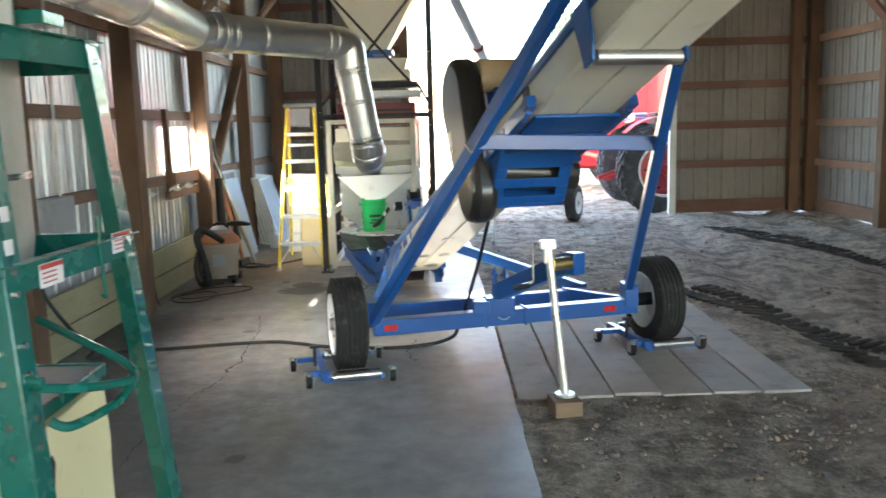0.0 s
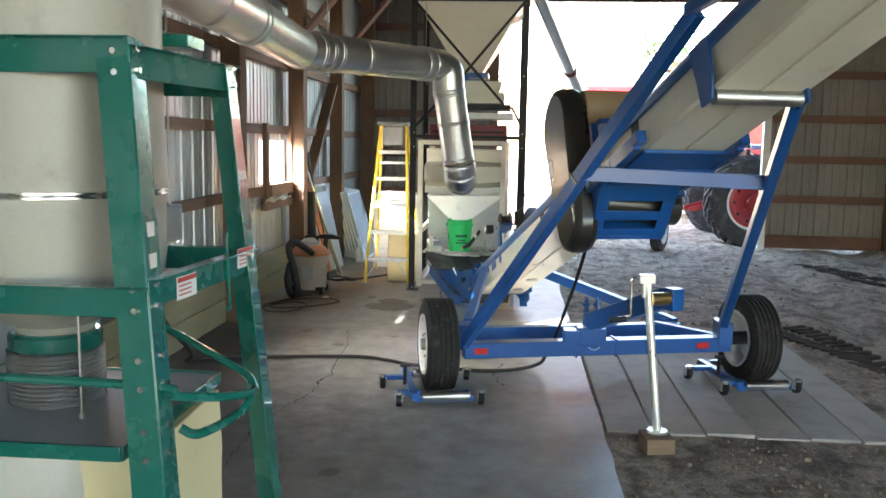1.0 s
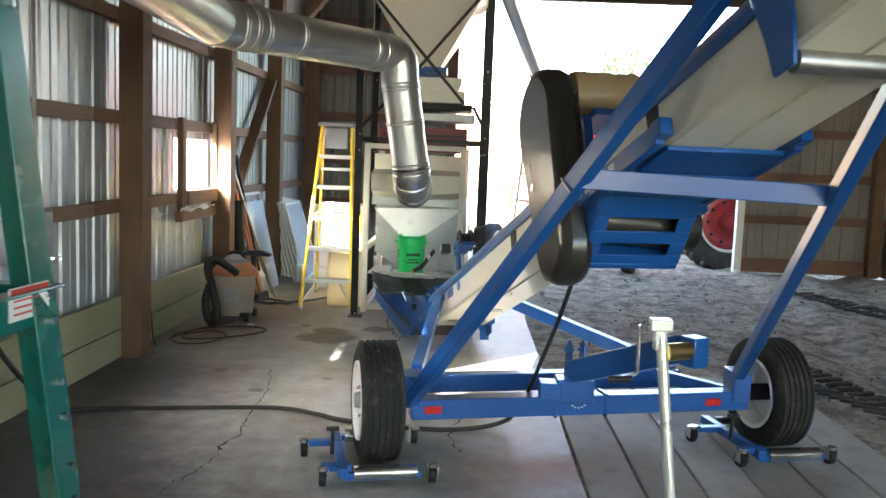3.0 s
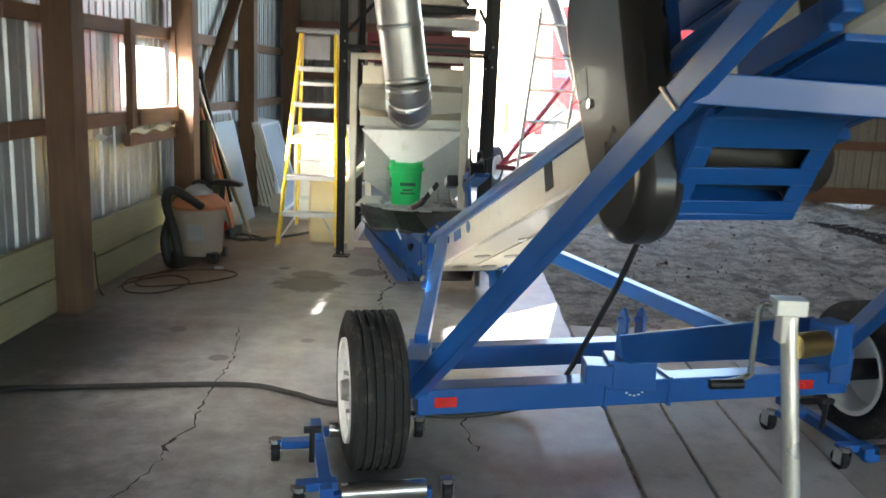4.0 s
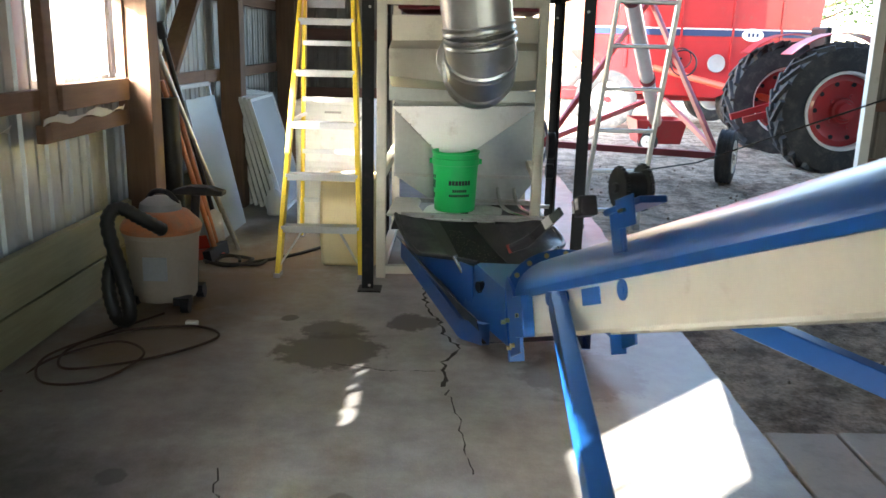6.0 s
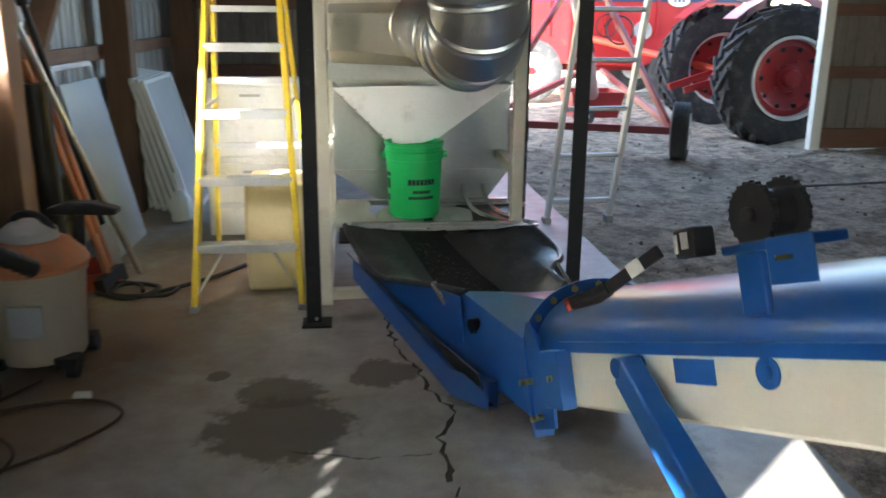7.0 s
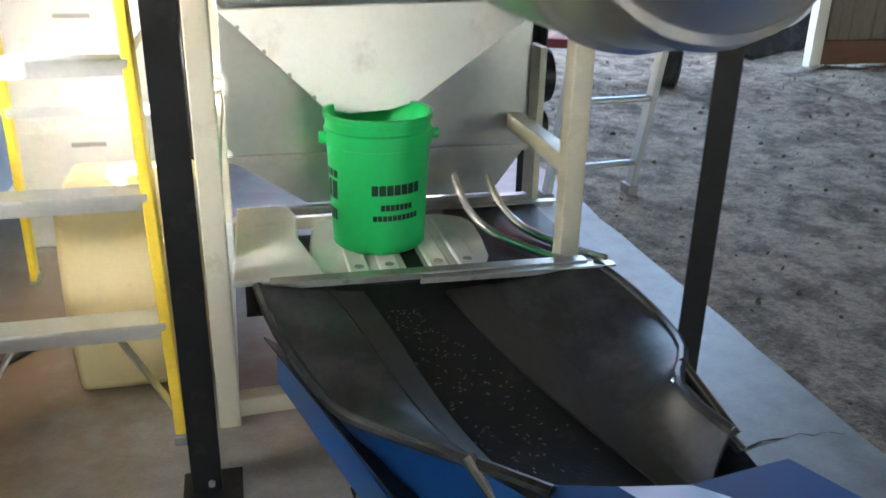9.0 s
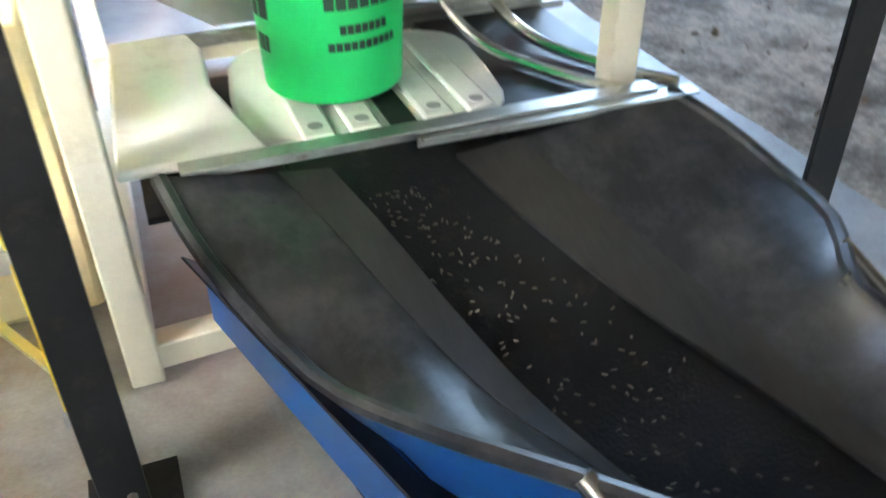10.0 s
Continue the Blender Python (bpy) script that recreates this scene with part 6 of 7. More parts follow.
# ---- step ladder ----
def step_ladder():
    c = thing("step_ladder", (-1.45, 10.8, 0), "yellow fibreglass step ladder with aluminium steps standing open", "ladder")
    fl, fr, tl, tr = Vector((-1.695, 10.385, 0)), Vector((-1.20, 10.39, 0)), Vector((-1.595, 10.86, 1.78)), Vector((-1.30, 10.87, 1.78))
    bl, br = Vector((-1.735, 11.45, 0)), Vector((-1.18, 11.45, 0))
    for a, b in ((fl, tl), (fr, tr)):
        bm = B()
        add_bar(bm, a, b, 0.028, 0.075, (0, 1, 0))
        rail = part("front_rail", bm, YELLOW, c, bevel=0.004)
        bm = B()
        add_box(bm, a + Vector((0, 0.004, 0.012)), (0.04, 0.09, 0.03))
        part("foot", bm, GREY_PLASTIC, rail, bevel=0.004)
    for a, b in ((bl, tl + Vector((0.0, 0.06, 0))), (br, tr + Vector((0.0, 0.06, 0)))):
        bm = B()
        add_bar(bm, a, b, 0.022, 0.05, (0, 1, 0))
        rail = part("rear_rail", bm, YELLOW, c, bevel=0.003)
        bm = B()
        add_box(bm, a + Vector((0, 0, 0.012)), (0.035, 0.06, 0.03))
        part("foot", bm, GREY_PLASTIC, rail, bevel=0.004)
    for k in range(5):
        z = 0.295 + 0.30 * k
        t = z / 1.78
        bm = B()
        p, q = fl.lerp(tl, t), fr.lerp(tr, t)
        add_bar(bm, p, q, 0.085, 0.008)
        add_bar(bm, p + Vector((0, -0.04, -0.018)), q + Vector((0, -0.04, -0.018)), 0.006, 0.036)
        part("step", bm, ALU, c, "ribbed aluminium step", bevel=0.002)
    for k in range(4):
        t = 0.16 + 0.2 * k
        bm = B()
        add_bar(bm, bl.lerp(tl, t), br.lerp(tr, t), 0.02, 0.03)
        pieces("rear_brace", bm, ALU, c)
    p, q = fl.lerp(tl, 0.165), fr.lerp(tr, 0.165)
    for a, b in ((p.lerp(q, 0.3), fl.lerp(tl, 0.03)), (p.lerp(q, 0.7), fr.lerp(tr, 0.03))):
        bm = B()
        add_bar(bm, a, b, 0.02, 0.006)
        pieces("knee_brace", bm, ALU, c)
    bm = B()
    add_box(bm, (-1.455, 10.90, 1.80), (0.36, 0.19, 0.045))
    part("top_cap", bm, GREY_PLASTIC, c, "grey moulded top cap", bevel=0.012)
    bm = B()
    add_box(bm, (-1.455, 10.82, 1.66), (0.22, 0.01, 0.20))
    part("label", bm, GREY_PLASTIC, c)
    for a, b, z in ((fl, tl, 0.9), (fr, tr, 0.9)):
        bm = B()
        p = a.lerp(b, z / 1.78)
        add_bar(bm, p, (p.x, 11.18, z + 0.0), 0.006, 0.022)
        part("spreader", bm, ALU, c)
    return c


step_ladder()

# ---- storage by the west wall ----
tank = thing("plastic_tank", (-1.34, 10.78, 0), "translucent yellowish plastic tank on the floor", "tank")
bm = B()
add_box(bm, (-1.305, 10.82, 0.275), (0.34, 0.34, 0.55))
bmesh.ops.subdivide_edges(bm, edges=bm.edges, cuts=4, use_grid_fill=True)
for v in bm.verts:
    k = 1 + 0.05 * math.sin(v.co.z * 5.8)
    v.co.x, v.co.y = -1.31 + (v.co.x + 1.31) * k, 10.82 + (v.co.y - 10.82) * k
part("shell", bm, TANK, tank, bevel=0.02, sharp=50)
bm = B()
add_rod(bm, (-1.30, 10.80, 0.54), (-1.30, 10.80, 0.575), 0.06, n=24)
part("cap", bm, TANK, tank, bevel=0.004)

crate = thing("white_cabinet", (-1.55, 11.95, 0), "white painted metal cabinet standing on the slab", "cabinet")
bm = B()
add_box(bm, (-1.55, 12.0, 0.47), (0.56, 0.45, 0.94))
part("body", bm, WHITE, crate, bevel=0.008)
for z in (0.70, 0.24):
    bm = B()
    add_box(bm, (-1.55, 11.772, z), (0.53, 0.012, 0.42))
    dr = part("door_panel", bm, WHITE, crate, bevel=0.004)
    bm = B()
    add_box(bm, (-1.55, 11.762, z + 0.16), (0.12, 0.012, 0.015))
    part("handle", bm, STEEL, dr)

panel = thing("blue_panel", (-2.35, 11.6, 0), "blue-grey sheet panel leaning on the wall", "panel")
bm = B()
add_prism(bm, [(0, 0), (0.62, 0), (0.62, 0.98), (0, 0.98)], 0.022, frame_of((-2.27, 11.22, 0.0), (0.03, 1, 0), (-0.22, 0, 1)))
part("sheet", bm, PANEL_BLUE, panel, bevel=0.003)
frame_t = thing("sash_frame", (-2.45, 11.8, 0), "bare aluminium sash frame leaning on the wall", "frame")
F = frame_of((-2.36, 11.30, 0.0), (0.03, 1, 0), (-0.16, 0, 1))
for a, b in (((0, 0), (0, 1.05)), ((0.62, 0), (0.62, 1.05)), ((0, 1.05), (0.62, 1.05)), ((0, 0.02), (0.62, 0.02))):
    bm = B()
    add_bar(bm, F @ Vector((*a, 0)), F @ Vector((*b, 0)), 0.03, 0.03, (1, 0, 0))
    pieces("frame_bar", bm, ALU, frame_t, bevel=0.003)

for k in range(7):
    e = thing("sieve_screen", (-2.2, 12.6, 0), "white-framed sieve screen leaning in a row", "screen", "screens by the wall")
    x0 = -2.02 - 0.058 * k
    F = frame_of((x0, 12.30 + 0.05 * k, 0.0), (0.0, 1, 0), (-0.30 + 0.012 * k, 0, 1))
    for a, b in (((0, 0), (0, 0.93)), ((0.85, 0), (0.85, 0.93)), ((0, 0.93), (0.85, 0.93)), ((0, 0.015), (0.85, 0.015))):
        bm = B()
        add_bar(bm, F @ Vector((*a, 0)), F @ Vector((*b, 0)), 0.03, 0.026, (0, 1, 0) if a[0] == b[0] else (1, 0, 0))
        pieces("frame_bar", bm, WHITE, e, bevel=0.003)
    bm = B()
    add_prism(bm, [(0.01, 0.01), (0.84, 0.01), (0.84, 0.92), (0.01, 0.92)], 0.004, F)
    part("mesh", bm, SCREEN, e)

jug = thing("white_scoop", (-2.08, 12.2, 0), "white plastic scoop with a round grip standing on end", "scoop")
m = Matrix.Translation((-2.06, 12.18, 0)) @ Matrix.Rotation(radians(-8), 4, "Y")
bm = B()
add_lathe(bm, [(0.001, 0.0), (0.06, 0.0), (0.078, 0.02), (0.07, 0.15), (0.03, 0.20), (0.018, 0.21), (0.016, 0.33), (0.001, 0.335)], m, 24)
part("scoop_body", bm, WHITE, jug)


def long_tool(name, label, base, top, r, handle, head_mat, head):
    e = thing(name, base, label, "tool", "tools on the wall")
    bm = B()
    add_rod(bm, base, top, r, n=12)
    part("handle", bm, handle, e)
    bm = B()
    b, t = Vector(base), Vector(top)
    d = (t - b).normalized()
    if head == "blade":
        add_prism(bm, [(-0.10, 0.0), (0.10, 0.0), (0.11, 0.25), (0.03, 0.30), (-0.03, 0.30), (-0.11, 0.25)], 0.006, frame_of(b - d * 0.02, (0.2, 1, 0), d))
    elif head == "bristle":
        add_box(bm, (0, 0, 0), (0.30, 0.10, 0.05), frame_of(b + d * 0.03, (0.1, 1, 0), d))
    else:
        add_rod(bm, t, t + d * 0.10, r * 1.9, n=12)
    part("head", bm, head_mat, e, bevel=0.002)
    return e


long_tool("shovel", "orange-handled shovel leaning on the wall", (-2.20, 10.95, 0.0), (-2.42, 10.72, 1.22), 0.017, ORANGE, STEEL, "blade")
long_tool("broom", "orange-handled push broom leaning on the wall", (-2.16, 10.78, 0.0), (-2.40, 10.60, 1.12), 0.016, ORANGE, BLACK, "bristle")
long_tool("fork", "dark-handled fork leaning on the wall", (-2.22, 11.12, 0.0), (-2.44, 10.80, 1.36), 0.015, BLACK, BLACK, "grip")
long_tool("scraper", "steel-handled scraper leaning on the wall", (-2.08, 11.0, 0.0), (-2.43, 10.66, 1.28), 0.014, STEEL, GREY_PLASTIC, "grip")
long_tool("pole", "pale wooden pole leaning on the wall", (-2.14, 11.18, 0.0), (-2.46, 11.02, 0.95), 0.018, BOARD_WOOD, WHITE, "grip")
brace = thing("diagonal_plank", (-2.44, 11.5, 1.0), "dark rough plank braced on the wall", "plank")
bm = B()
add_bar(bm, (-2.50, 10.75, 0.92), (-2.50, 12.45, 2.36), 0.05, 0.13, (1, 0, 0))
part("plank", bm, POST_WOOD, brace, bevel=0.005)
bm = B()
add_sweep(bm, [(-2.36, 10.60, 0.0), (-2.36, 10.60, 0.6), (-2.37, 10.60, 1.02)], 0.062, 20)
pipe = part("stove_pipe", bm, BLACK, None)
tagged(pipe, "dark metal pipe standing against a post", "pipe")
dustpan = thing("dustpan", (-2.28, 10.95, 0), "red plastic dustpan on the floor", "dustpan")
bm = B()
add_prism(bm, [(-0.12, -0.10), (0.12, -0.10), (0.09, 0.12), (-0.09, 0.12)], 0.012, pose(-2.26, 10.82, 0.0, 0, -8, 30))
add_bar(bm, (-2.34, 10.90, 0.02), (-2.38, 10.96, 0.09), 0.20, 0.012)
part("pan", bm, ORANGE_RED, dustpan, bevel=0.004)


def shop_vac():
    c = thing("shop_vacuum", (-2.17, 9.78, 0), "grey-tan shop vacuum with an orange lid and black hose", "vacuum")
    m = Matrix.Translation((-2.17, 9.80, 0))
    bm = B()
    add_lathe(bm, [(0.001, 0.05), (0.155, 0.05), (0.165, 0.07), (0.185, 0.38), (0.195, 0.385), (0.195, 0.41), (0.18, 0.415)], m, 32)
    part("drum", bm, VAC_TAN, c)
    bm = B()
    add_lathe(bm, [(0.20, 0.405), (0.205, 0.425), (0.19, 0.45), (0.14, 0.50), (0.10, 0.515), (0.001, 0.52)], m, 32)
    lid_part = part("lid", bm, ORANGE, c, "orange lid")
    bm = B()
    add_lathe(bm, [(0.11, 0.50), (0.10, 0.545), (0.06, 0.575), (0.001, 0.58)], m, 24)
    part("motor_cap", bm, GREY_PLASTIC, lid_part)
    bm = B()
    add_sweep(bm, smooth_path([(-2.08, 9.80, 0.54), (-2.12, 9.78, 0.60), (-2.2, 9.8, 0.60), (-2.25, 9.82, 0.54)], 5), 0.014)
    part("carry_handle", bm, BLACK, lid_part)
    pts = smooth_path([(-2.10, 9.62, 0.44), (-2.17, 9.52, 0.52), (-2.27, 9.50, 0.57), (-2.31, 9.46, 0.50), (-2.24, 9.40, 0.30), (-2.20, 9.38, 0.12), (-2.22, 9.40, 0.045), (-2.29, 9.44, 0.05), (-2.33, 9.47, 0.20), (-2.31, 9.52, 0.34)], 9)
    bm = B()
    add_sweep(bm, pts, [0.036 if k % 2 else 0.031 for k in range(len(pts))], 14)
    part("hose", bm, CORD, c, "ribbed black hose", sharp=80)
    for dx, dy in ((-0.13, -0.12), (0.13, -0.12), (0.13, 0.12), (-0.13, 0.12)):
        bm = B()
        add_rod(bm, (-2.17 + dx * 1.15 - 0.02, 9.80 + dy * 1.15, 0.035), (-2.17 + dx * 1.15 + 0.02, 9.80 + dy * 1.15, 0.035), 0.035, n=16)
        add_box(bm, (-2.17 + dx, 9.80 + dy, 0.06), (0.08, 0.07, 0.04))
        part("caster", bm, BLACK, c)
    bm = B()
    add_box(bm, (-2.15, 9.612, 0.24), (0.12, 0.01, 0.12))
    part("badge", bm, GREY_PLASTIC, c)
    return c


shop_vac()
head = thing("floor_nozzle", (-2.05, 10.06, 0), "black vacuum wand with a wide floor nozzle, upended", "nozzle")
bm = B()
add_sweep(bm, [(-2.10, 10.05, 0.0), (-2.08, 10.05, 0.3), (-2.06, 10.05, 0.56)], [0.028, 0.024, 0.024], 14)
part("wand", bm, BLACK, head)
bm = B()
add_prism(bm, [(-0.13, 0.0), (0.14, 0.0), (0.145, 0.025), (0.05, 0.05), (-0.05, 0.05), (-0.135, 0.025)], 0.07, frame_of((-2.04, 10.085, 0.545), (1, -0.1, 0.0), (0, 0, 1)))
part("nozzle_head", bm, BLACK, head, bevel=0.006)


def floor_cord(name, label, pts, r, material, category="cord"):
    bm = B()
    add_sweep(bm, smooth_path(pts, 8), r, 8)
    return tagged(part(name, bm, material, None, sharp=80), label, category)


floor_cord("electric_cable", "brown extension cable in loose loops on concrete", [(-2.45, 8.55, 0.30), (-2.44, 8.62, 0.008), (-2.40, 8.95, 0.008), (-2.20, 9.20, 0.008), (-2.02, 9.05, 0.008), (-2.1, 8.75, 0.008), (-2.32, 8.72, 0.008), (-2.42, 9.0, 0.012), (-2.22, 9.34, 0.008), (-1.92, 9.44, 0.008), (-1.76, 9.32, 0.008), (-1.86, 9.12, 0.008), (-2.08, 8.92, 0.012), (-2.3, 8.86, 0.014), (-2.36, 9.15, 0.008), (-2.12, 9.62, 0.008)], 0.006, BROWN_CORD)
plug = thing("plug_box", (-1.95, 9.42, 0), "small pale outlet box at the end of a cord", "outlet")
bm = B()
add_box(bm, (-1.93, 9.46, 0.014), (0.06, 0.035, 0.028))
part("shell", bm, LABEL, plug, bevel=0.006)
loop = [(-2.12 + 0.13 * math.cos(a) + 0.01 * k, 10.66 + 0.11 * math.sin(a), 0.011 + 0.006 * (k % 3)) for k, a in enumerate([0.8 * j for j in range(17)])]
floor_cord("air_hose", "black air hose coiled on concrete", loop + [(-1.95, 10.60, 0.011), (-1.7, 10.85, 0.011), (-1.5, 11.15, 0.011), (-1.25, 11.5, 0.011)], 0.0105, CORD, "hose")
floor_cord("power_cable", "thick black cable lying across the slab", [(-2.30, 6.12, 0.80), (-2.28, 6.15, 0.60), (-2.22, 6.28, 0.38), (-2.18, 6.52, 0.16), (-2.34, 6.82, 0.02), (-2.22, 6.96, 0.014), (-1.85, 7.04, 0.014), (-1.20, 7.155, 0.014), (-0.93, 7.08, 0.014), (-0.73, 6.98, 0.014), (-0.28, 6.90, 0.014), (0.0, 6.97, 0.014), (0.17, 7.0, 0.06), (0.20, 6.82, 0.19)], 0.013, CORD)

ebox = thing("junction_box", (-2.5, 6.85, 1.0), "grey steel electrical box on the wall girt", "electrical box")
bm = B()
add_box(bm, (-2.49, 6.86, 0.99), (0.09, 0.42, 0.26))
part("case", bm, GREY_PLASTIC, ebox, bevel=0.006)
bm = B()
add_box(bm, (-2.442, 6.86, 0.99), (0.008, 0.36, 0.21))
part("cover", bm, GREY_PLASTIC, ebox, bevel=0.002)
bm = B()
add_sweep(bm, [(-2.50, 6.98, 1.12), (-2.50, 6.98, 2.6)], 0.011)
part("conduit", bm, STEEL, ebox)


# pale strips on the sill boards, standing in for daylight through chinks
for y0, y1 in ((8.45, 9.0), (9.30, 10.25)):
    bm = B()
    rg = random.Random(int(y0 * 10))
    n = 26
    rows = [[(-2.502 + 0.008 * rg.random(), y0 + (y1 - y0) * k / n, 0.972 + 0.012 * math.sin(k * 0.6)), (-2.495 + 0.012 * rg.random(), y0 + (y1 - y0) * k / n, 0.995 + 0.014 * math.sin(k * 0.5) + 0.01 * rg.random())] for k in range(n + 1)]
    add_skin(bm, rows, 0.002)
    tagged(part("daylight_strip", bm, LABEL, None, sharp=20), "pale strips on the sill boards standing in for daylight through chinks", "film")

# ---- ladder on the bin and ladder on the header ----
def plain_ladder(name, label, a, b, w, n, m, step_mat):
    c = thing(name, a, label, "ladder")
    a, b, w = Vector(a), Vector(b), Vector(w)
    for p, q in ((a, b), (a + w, b + w)):
        bm = B()
        add_bar(bm, p, q, 0.028, 0.065, (0, 1, 0))
        rail = part("rail", bm, m, c, bevel=0.003)
        bm = B()
        add_box(bm, p + Vector((0, 0, 0.02)), (0.05, 0.09, 0.05))
        part("foot", bm, GREY_PLASTIC, rail, bevel=0.004)
    for k in range(n):
        bm = B()
        p = a.lerp(b, (k + 0.5) / n)
        add_rod(bm, p, p + w, 0.016, n=10)
        part("rung", bm, step_mat, c)
    return c


plain_ladder("extension_ladder", "dull aluminium ladder leaning up to the grain bin", (0.34, 11.98, -0.01), (0.52, 11.75, 2.15), (0.44, 0.05, 0), 7, ALU, ALU)
plain_ladder("hung_ladder", "short aluminium ladder hung flat on the header boards", (0.58, 14.90, 3.95), (0.58, 14.90, 5.0), (0.56, 0.0, 0), 3, ALU, ALU)

# ---- outside the doorway ----
def auger():
    c = thing("grain_auger", (2.3, 16.5, 0), "red-framed transport auger rising to the grain bin", "auger")
    a, b = Vector((2.15, 17.2, 0.28)), Vector((-0.25, 11.3, 4.25))
    bm = B()
    add_rod(bm, a, b, 0.085, n=24)
    tube = part("auger_tube", bm, GALV, c, "galvanised auger tube")
    bm = B()
    for t in (0.02, 0.18, 0.4, 0.6):
        d = (b - a).normalized()
        add_rod(bm, a.lerp(b, t) - d * 0.03, a.lerp(b, t) + d * 0.03, 0.10, n=24)
    pieces("tube_band", bm, DARK_RED, tube)
    bm = B()
    rows = [[(x, y, z) for x, y in ((2.15 - w, 17.3 - w), (2.15 + w, 17.3 - w), (2.15 + w, 17.3 + w), (2.15 - w, 17.3 + w), (2.15 - w, 17.3 - w))] for w, z in ((0.28, 0.10), (0.34, 0.42))]
    add_skin(bm, rows, 0.01)
    part("intake_hopper", bm, RED, c, sharp=20)
    bm = B()
    add_bar(bm, (0.35, 15.2, 0.28), (2.16, 14.42, 0.28), 0.07, 0.07)
    part("axle", bm, DARK_RED, c)
    for p, q in (((0.40, 15.15, 0.30), (1.65, 16.0, 1.93)), ((2.12, 14.44, 0.30), (1.65, 16.0, 1.93)), ((0.40, 15.15, 0.32), (2.1, 17.0, 0.75)), ((2.12, 14.44, 0.32), (2.15, 16.9, 0.7))):
        bm = B()
        add_bar(bm, p, q, 0.045, 0.06)
        part("frame_arm", bm, RED, c, bevel=0.004)
    for p in ((0.28, 15.24, 0.28), (2.21, 14.40, 0.28)):
        wheel_mesh(c, p, (0.90, -0.43, 0) if p[0] > 1 else (-0.90, 0.43, 0), 0.28, 0.17, 0.16, FARM_TYRE, WHITE, 3)
    bm = B()
    add_rod(bm, (1.98, 17.0, 0.16), (1.98, 17.0, 1.05), 0.025)
    part("jack_stand", bm, CHROME, c)
    wheel_mesh(c, (1.98, 16.98, 0.13), (-0.6, -0.8, 0), 0.135, 0.07, 0.07, FARM_TYRE, WHITE, 2)
    bm = B()
    add_lathe(bm, [(0.17, -0.012), (0.182, 0.0), (0.17, 0.012), (0.158, 0.0), (0.17, -0.012)], Matrix.Translation((2.35, 16.9, 1.18)) @ Matrix.Rotation(radians(80), 4, "X"), 24)
    part("hand_wheel", bm, BLACK, c)
    return c


auger()


def grain_wagon():
    c = thing("grain_wagon", (3.6, 20.5, 0), "red steel gravity grain wagon with a dark side stripe", "wagon")
    y0, y1 = 20.0, 22.4
    bm = B()
    side = [(1.45, 2.9), (1.55, 1.30), (2.3, 0.62), (3.75, 0.55), (5.35, 1.35), (5.5, 2.9)]
    add_prism(bm, side, y1 - y0, frame_of((0, y1, 0), (1, 0, 0), (0, 0, 1)))
    body = part("box", bm, RED, c, "red grain box", bevel=0.02)
    for x in (2.2, 3.1, 3.95, 4.75):
        bm = B()
        add_box(bm, (x, y0 - 0.012, 1.9), (0.035, 0.03, 1.7 if 2 < x < 5 else 1.2))
        part("rib", bm, RED, body)
    bm = B()
    add_box(bm, (3.45, y0 - 0.008, 1.62), (3.75, 0.012, 0.10))
    part("stripe", bm, NAVY, body, "navy side stripe")
    bm = B()
    add_box(bm, (3.45, y0 - 0.012, 1.685), (3.75, 0.012, 0.02))
    part("pinstripe", bm, LABEL, body, "white pinstripe")
    bm = B()
    add_lathe(bm, [(0.001, 0.02), (0.14, 0.02), (0.145, 0.0)], Matrix.Translation((4.28, y0 - 0.012, 1.60)) @ Matrix.Rotation(radians(90), 4, "X") @ Matrix.Diagonal((1.25, 0.72, 1, 1)), 28)
    part("badge", bm, LABEL, body, "white oval badge")
    bm = B()
    for k, (dx, dz) in enumerate(((-0.07, 0.0), (0.0, 0.0), (0.07, 0.0))):
        add_box(bm, (4.28 + dx, y0 - 0.036, 1.60 + dz), (0.035, 0.006, 0.06))
    pieces("badge_mark", bm, NAVY, body, "dark mark on the badge")
    bm = B()
    add_lathe(bm, [(0.001, 0.01), (0.12, 0.012), (0.14, 0.02), (0.15, 0.0)], Matrix.Translation((3.72, y0 - 0.015, 1.13)) @ Matrix.Rotation(radians(90), 4, "X"), 24)
    part("sight_glass", bm, GREY_PLASTIC, body, "round sight window")
    bm = B()
    add_rod(bm, (3.1, y0 - 0.12, 1.2), (3.1, y0, 1.2), 0.02)
    add_lathe(bm, [(0.17, -0.01), (0.18, 0.0), (0.17, 0.01), (0.16, 0.0), (0.17, -0.01)], Matrix.Translation((3.1, y0 - 0.12, 1.2)) @ Matrix.Rotation(radians(90), 4, "X"), 24)
    part("gate_wheel", bm, BLACK, c)
    bm = B()
    add_bar(bm, (1.2, y0 + 0.5, 0.55), (4.9, y0 + 0.5, 0.55), 0.12, 0.14)
    add_bar(bm, (1.2, y1 - 0.5, 0.55), (4.9, y1 - 0.5, 0.55), 0.12, 0.14)
    pieces("chassis", bm, RED, c)
    for x in (1.95, 4.36):
        for y in (y0 + 0.15, y1 - 0.15):
            wheel_mesh(c, (x, y, 0.50), (0, -1, 0) if y < 21 else (0, 1, 0), 0.50, 0.34, 0.27, FARM_TYRE, WHITE, 3, hub_mat=RED)
    bm = B()
    add_rod(bm, (2.6, 19.6, 1.05), (4.1, 17.3, 0.62), 0.05)
    part("tongue", bm, ORANGE_RED, c, "orange-red tongue bar")
    return c


grain_wagon()


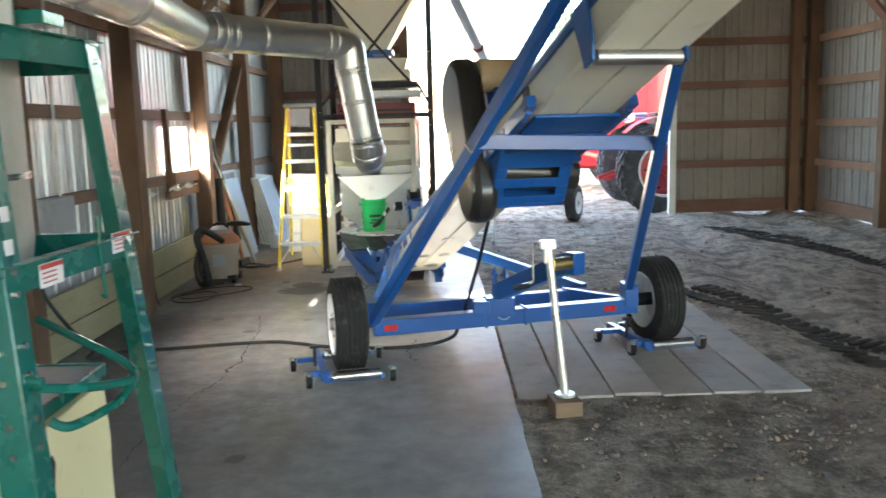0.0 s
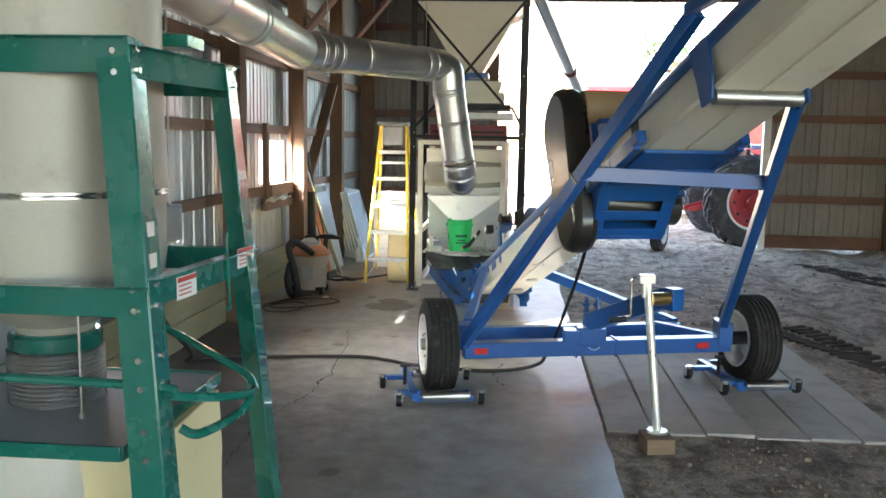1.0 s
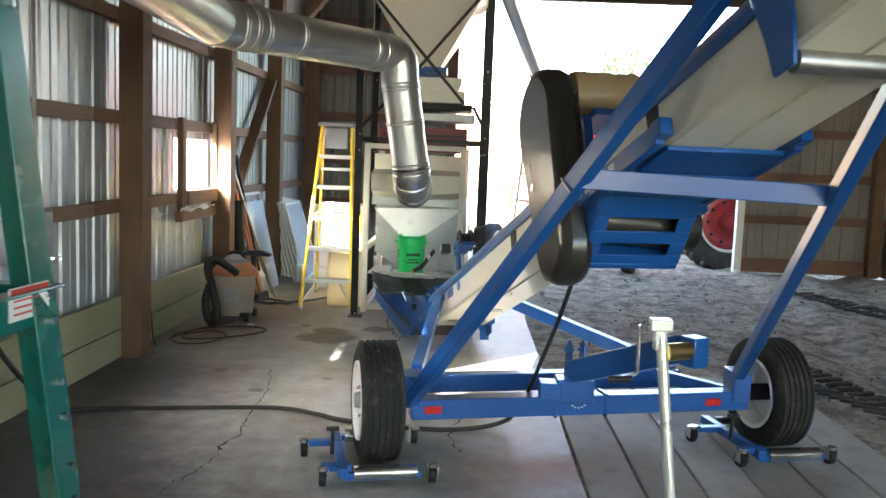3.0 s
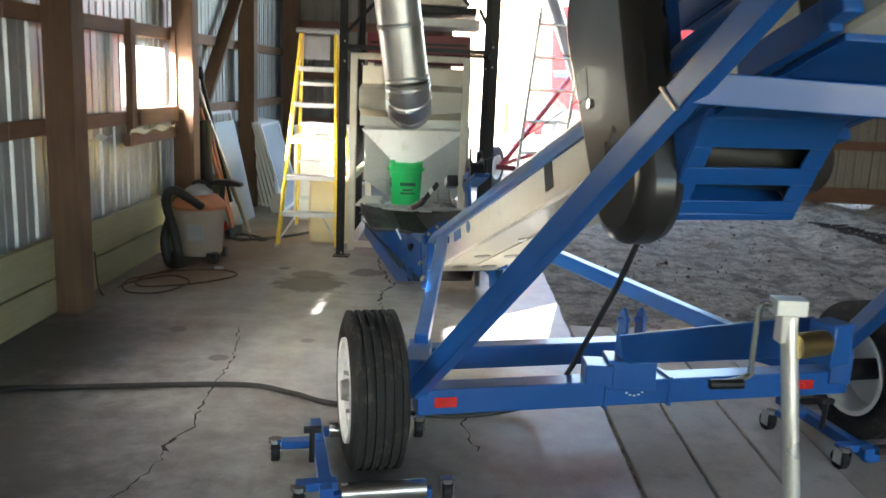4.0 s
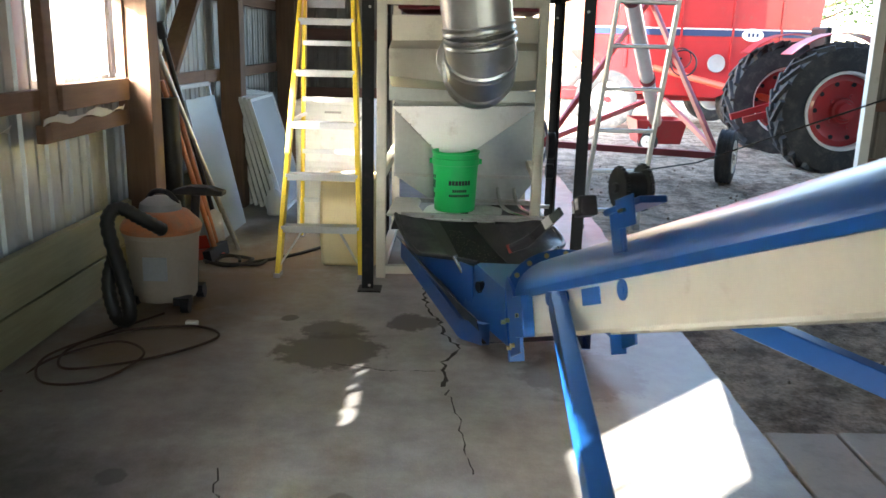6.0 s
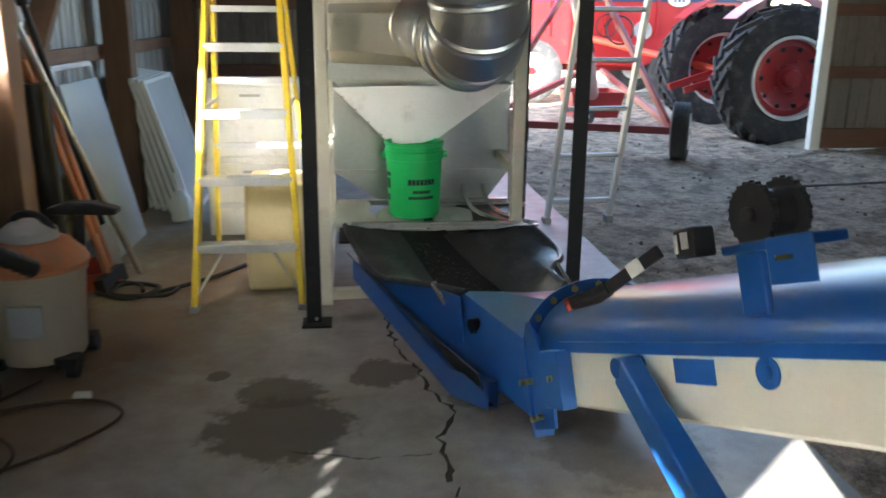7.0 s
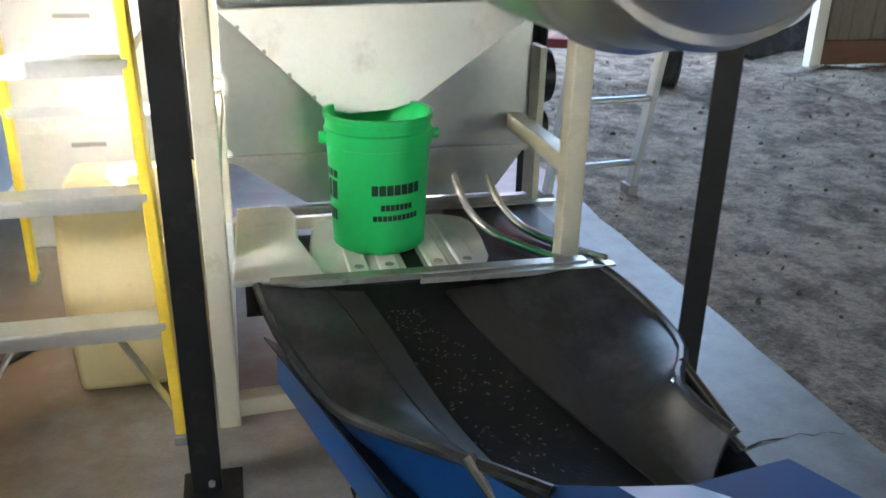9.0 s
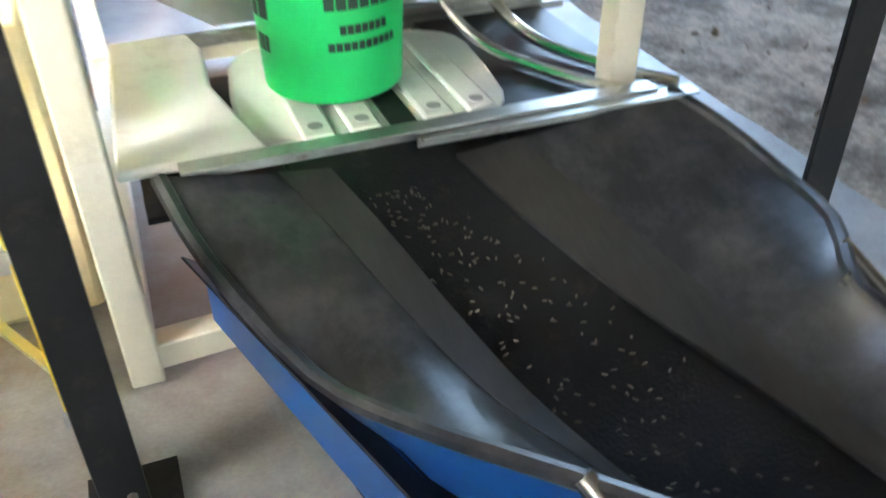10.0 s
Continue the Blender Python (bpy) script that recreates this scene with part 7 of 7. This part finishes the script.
def tractor():
    c = thing("tractor", (4.6, 16.8, 0), "red farm tractor with large lugged rear tyres", "tractor")
    for y, s in ((15.95, -1), (17.75, 1)):
        wheel_mesh(c, (4.02, y, 0.68), (0, s, 0), 0.83, 0.40, 0.46, FARM_TYRE, LABEL, 0, 22, hub_mat=RED)
        m = Matrix.Translation((4.02, y, 0.68)) @ Vector((0, s, 0)).to_track_quat("Z", "Y").to_matrix().to_4x4()
        bm = B()
        add_lathe(bm, [(0.445, 0.05), (0.43, 0.10), (0.36, 0.115), (0.30, 0.085), (0.16, 0.085), (0.14, 0.14), (0.08, 0.15), (0.07, 0.19), (0.001, 0.195)], m, 40)
        disc = part("wheel_disc", bm, RED, c, "red dished wheel disc")
        for k in range(10):
            a = 2 * math.pi * k / 10
            # solid black disc painting the shade in a wheel hole
            bm = B()
            add_rod(bm, m @ Vector((0.33 * math.cos(a), 0.33 * math.sin(a), 0.08)), m @ Vector((0.33 * math.cos(a), 0.33 * math.sin(a), 0.112)), 0.028, n=14)
            part("disc_hole", bm, BLACK, disc)
    bm = B()
    add_rod(bm, (4.02, 16.0, 0.68), (4.02, 17.7, 0.68), 0.09)
    part("rear_axle", bm, RED, c)
    bm = B()
    add_box(bm, (5.4, 16.85, 0.95), (2.9, 0.55, 0.45))
    add_box(bm, (5.9, 16.85, 1.35), (1.9, 0.6, 0.42))
    part("hood", bm, RED, c, bevel=0.05)
    for y in (16.1, 17.6):
        bm = B()
        pts = [(4.02 + 0.92 * math.cos(a), 0.68 + 0.92 * math.sin(a)) for a in [radians(25) + radians(110) * k / 10 for k in range(11)]]
        add_skin(bm, [[(x, y - 0.18, z) for x, z in pts], [(x, y + 0.18, z) for x, z in pts]], 0.012)
        part("fender", bm, RED, c)
    for y in (16.3, 17.4):
        wheel_mesh(c, (6.5, y, 0.38), (0, -1 if y < 17 else 1, 0), 0.38, 0.2, 0.2, FARM_TYRE, RED, 3)
    bm = B()
    add_bar(bm, (4.0, 16.5, 0.75), (3.1, 16.6, 0.48), 0.05, 0.08)
    add_bar(bm, (4.0, 17.2, 0.75), (3.1, 17.1, 0.48), 0.05, 0.08)
    add_bar(bm, (3.85, 16.6, 1.2), (3.35, 16.6, 0.5), 0.04, 0.05)
    pieces("lift_arm", bm, RED, c)
    bm = B()
    add_box(bm, (4.3, 16.85, 1.3), (0.45, 0.5, 0.1))
    add_box(bm, (4.08, 16.85, 1.5), (0.08, 0.5, 0.35))
    part("seat", bm, BLACK, c, bevel=0.03)
    return c


tractor()


def slatted_crib():
    c = thing("corn_crib", (1.2, 26, 0), "pale slatted timber crib raised on posts", "crib")
    rg = random.Random(11)
    bm = B()
    for x in (-1.6, -0.2, 1.2, 2.6, 4.0):
        add_box(bm, (x, 26.0, 1.85), (0.14, 0.14, 3.7))
        add_box(bm, (x, 28.2, 1.85), (0.14, 0.14, 3.7))
    pieces("post", bm, PALE_WOOD, c)
    z = 1.0
    while z < 3.62:
        bm = B()
        add_box(bm, (1.2, 25.9 + rg.uniform(-0.01, 0.01), z), (5.8, 0.03, 0.115))
        part("slat", bm, PALE_WOOD, c)
        bm = B()
        add_box(bm, (1.2, 28.3, z), (5.8, 0.03, 0.115))
        part("slat", bm, PALE_WOOD, c)
        z += 0.135 if z < 3.0 else 0.17
    bm = B()
    add_box(bm, (1.2, 27.1, 0.92), (5.8, 2.3, 0.05))
    part("deck", bm, PALE_WOOD, c)
    return c


slatted_crib()


def tree(x, y, h, seed):
    """A tapered trunk, forked limbs and a crown of many small leaf clumps."""
    rg = random.Random(seed)
    c = thing("tree", (x, y, 0), "leafy tree at the edge of the yard", "tree", "far trees")
    bm = B()
    tips = []
    add_sweep(bm, smooth_path([(x, y, -0.1), (x + 0.1, y, h * 0.25), (x - 0.1, y + 0.1, h * 0.55), (x, y, h * 0.85)], 4), [0.28 - 0.018 * k for k in range(13)], 8)
    for k in range(16):
        a, z = rg.random() * 6.28, h * rg.uniform(0.3, 0.8)
        r = h * rg.uniform(0.18, 0.34)
        tip = Vector((x + r * math.cos(a), y + r * math.sin(a), z + h * rg.uniform(0.05, 0.2)))
        add_sweep(bm, smooth_path([(x, y, z), (x + 0.5 * r * math.cos(a), y + 0.5 * r * math.sin(a), z + h * 0.04), tip], 3), [0.09, 0.08, 0.07, 0.055, 0.045, 0.03, 0.02], 6)
        tips.append(tip)
    part("trunk", bm, POST_WOOD, c)
    vs, fs = [], []
    for tip in tips + [Vector((x, y, h * 0.9))] * 2:
        for _ in range(170):
            p = tip + Vector((rg.gauss(0, 0.55), rg.gauss(0, 0.55), rg.gauss(0, 0.45)))
            u = Vector((rg.uniform(-1, 1), rg.uniform(-1, 1), rg.uniform(-1, 1))).normalized() * 0.11
            w = u.orthogonal().normalized() * 0.06
            i = len(vs)
            vs += [p - u, p + w, p + u, p - w]
            fs.append((i, i + 1, i + 2, i + 3))
    me = bpy.data.meshes.new("crown")
    me.from_pydata(vs, [], fs)
    me.materials.append(LEAF)
    ob = new("crown", me)
    ob.parent = c
    ob.matrix_parent_inverse = Matrix.Translation(c.location).inverted()
    return c


for x, y, h, sd in ((9.5, 34, 6.5, 1), (12.5, 38, 7.5, 2), (7.2, 42, 6.8, 3), (16, 36, 7, 4)):
    tree(x, y, h, sd)
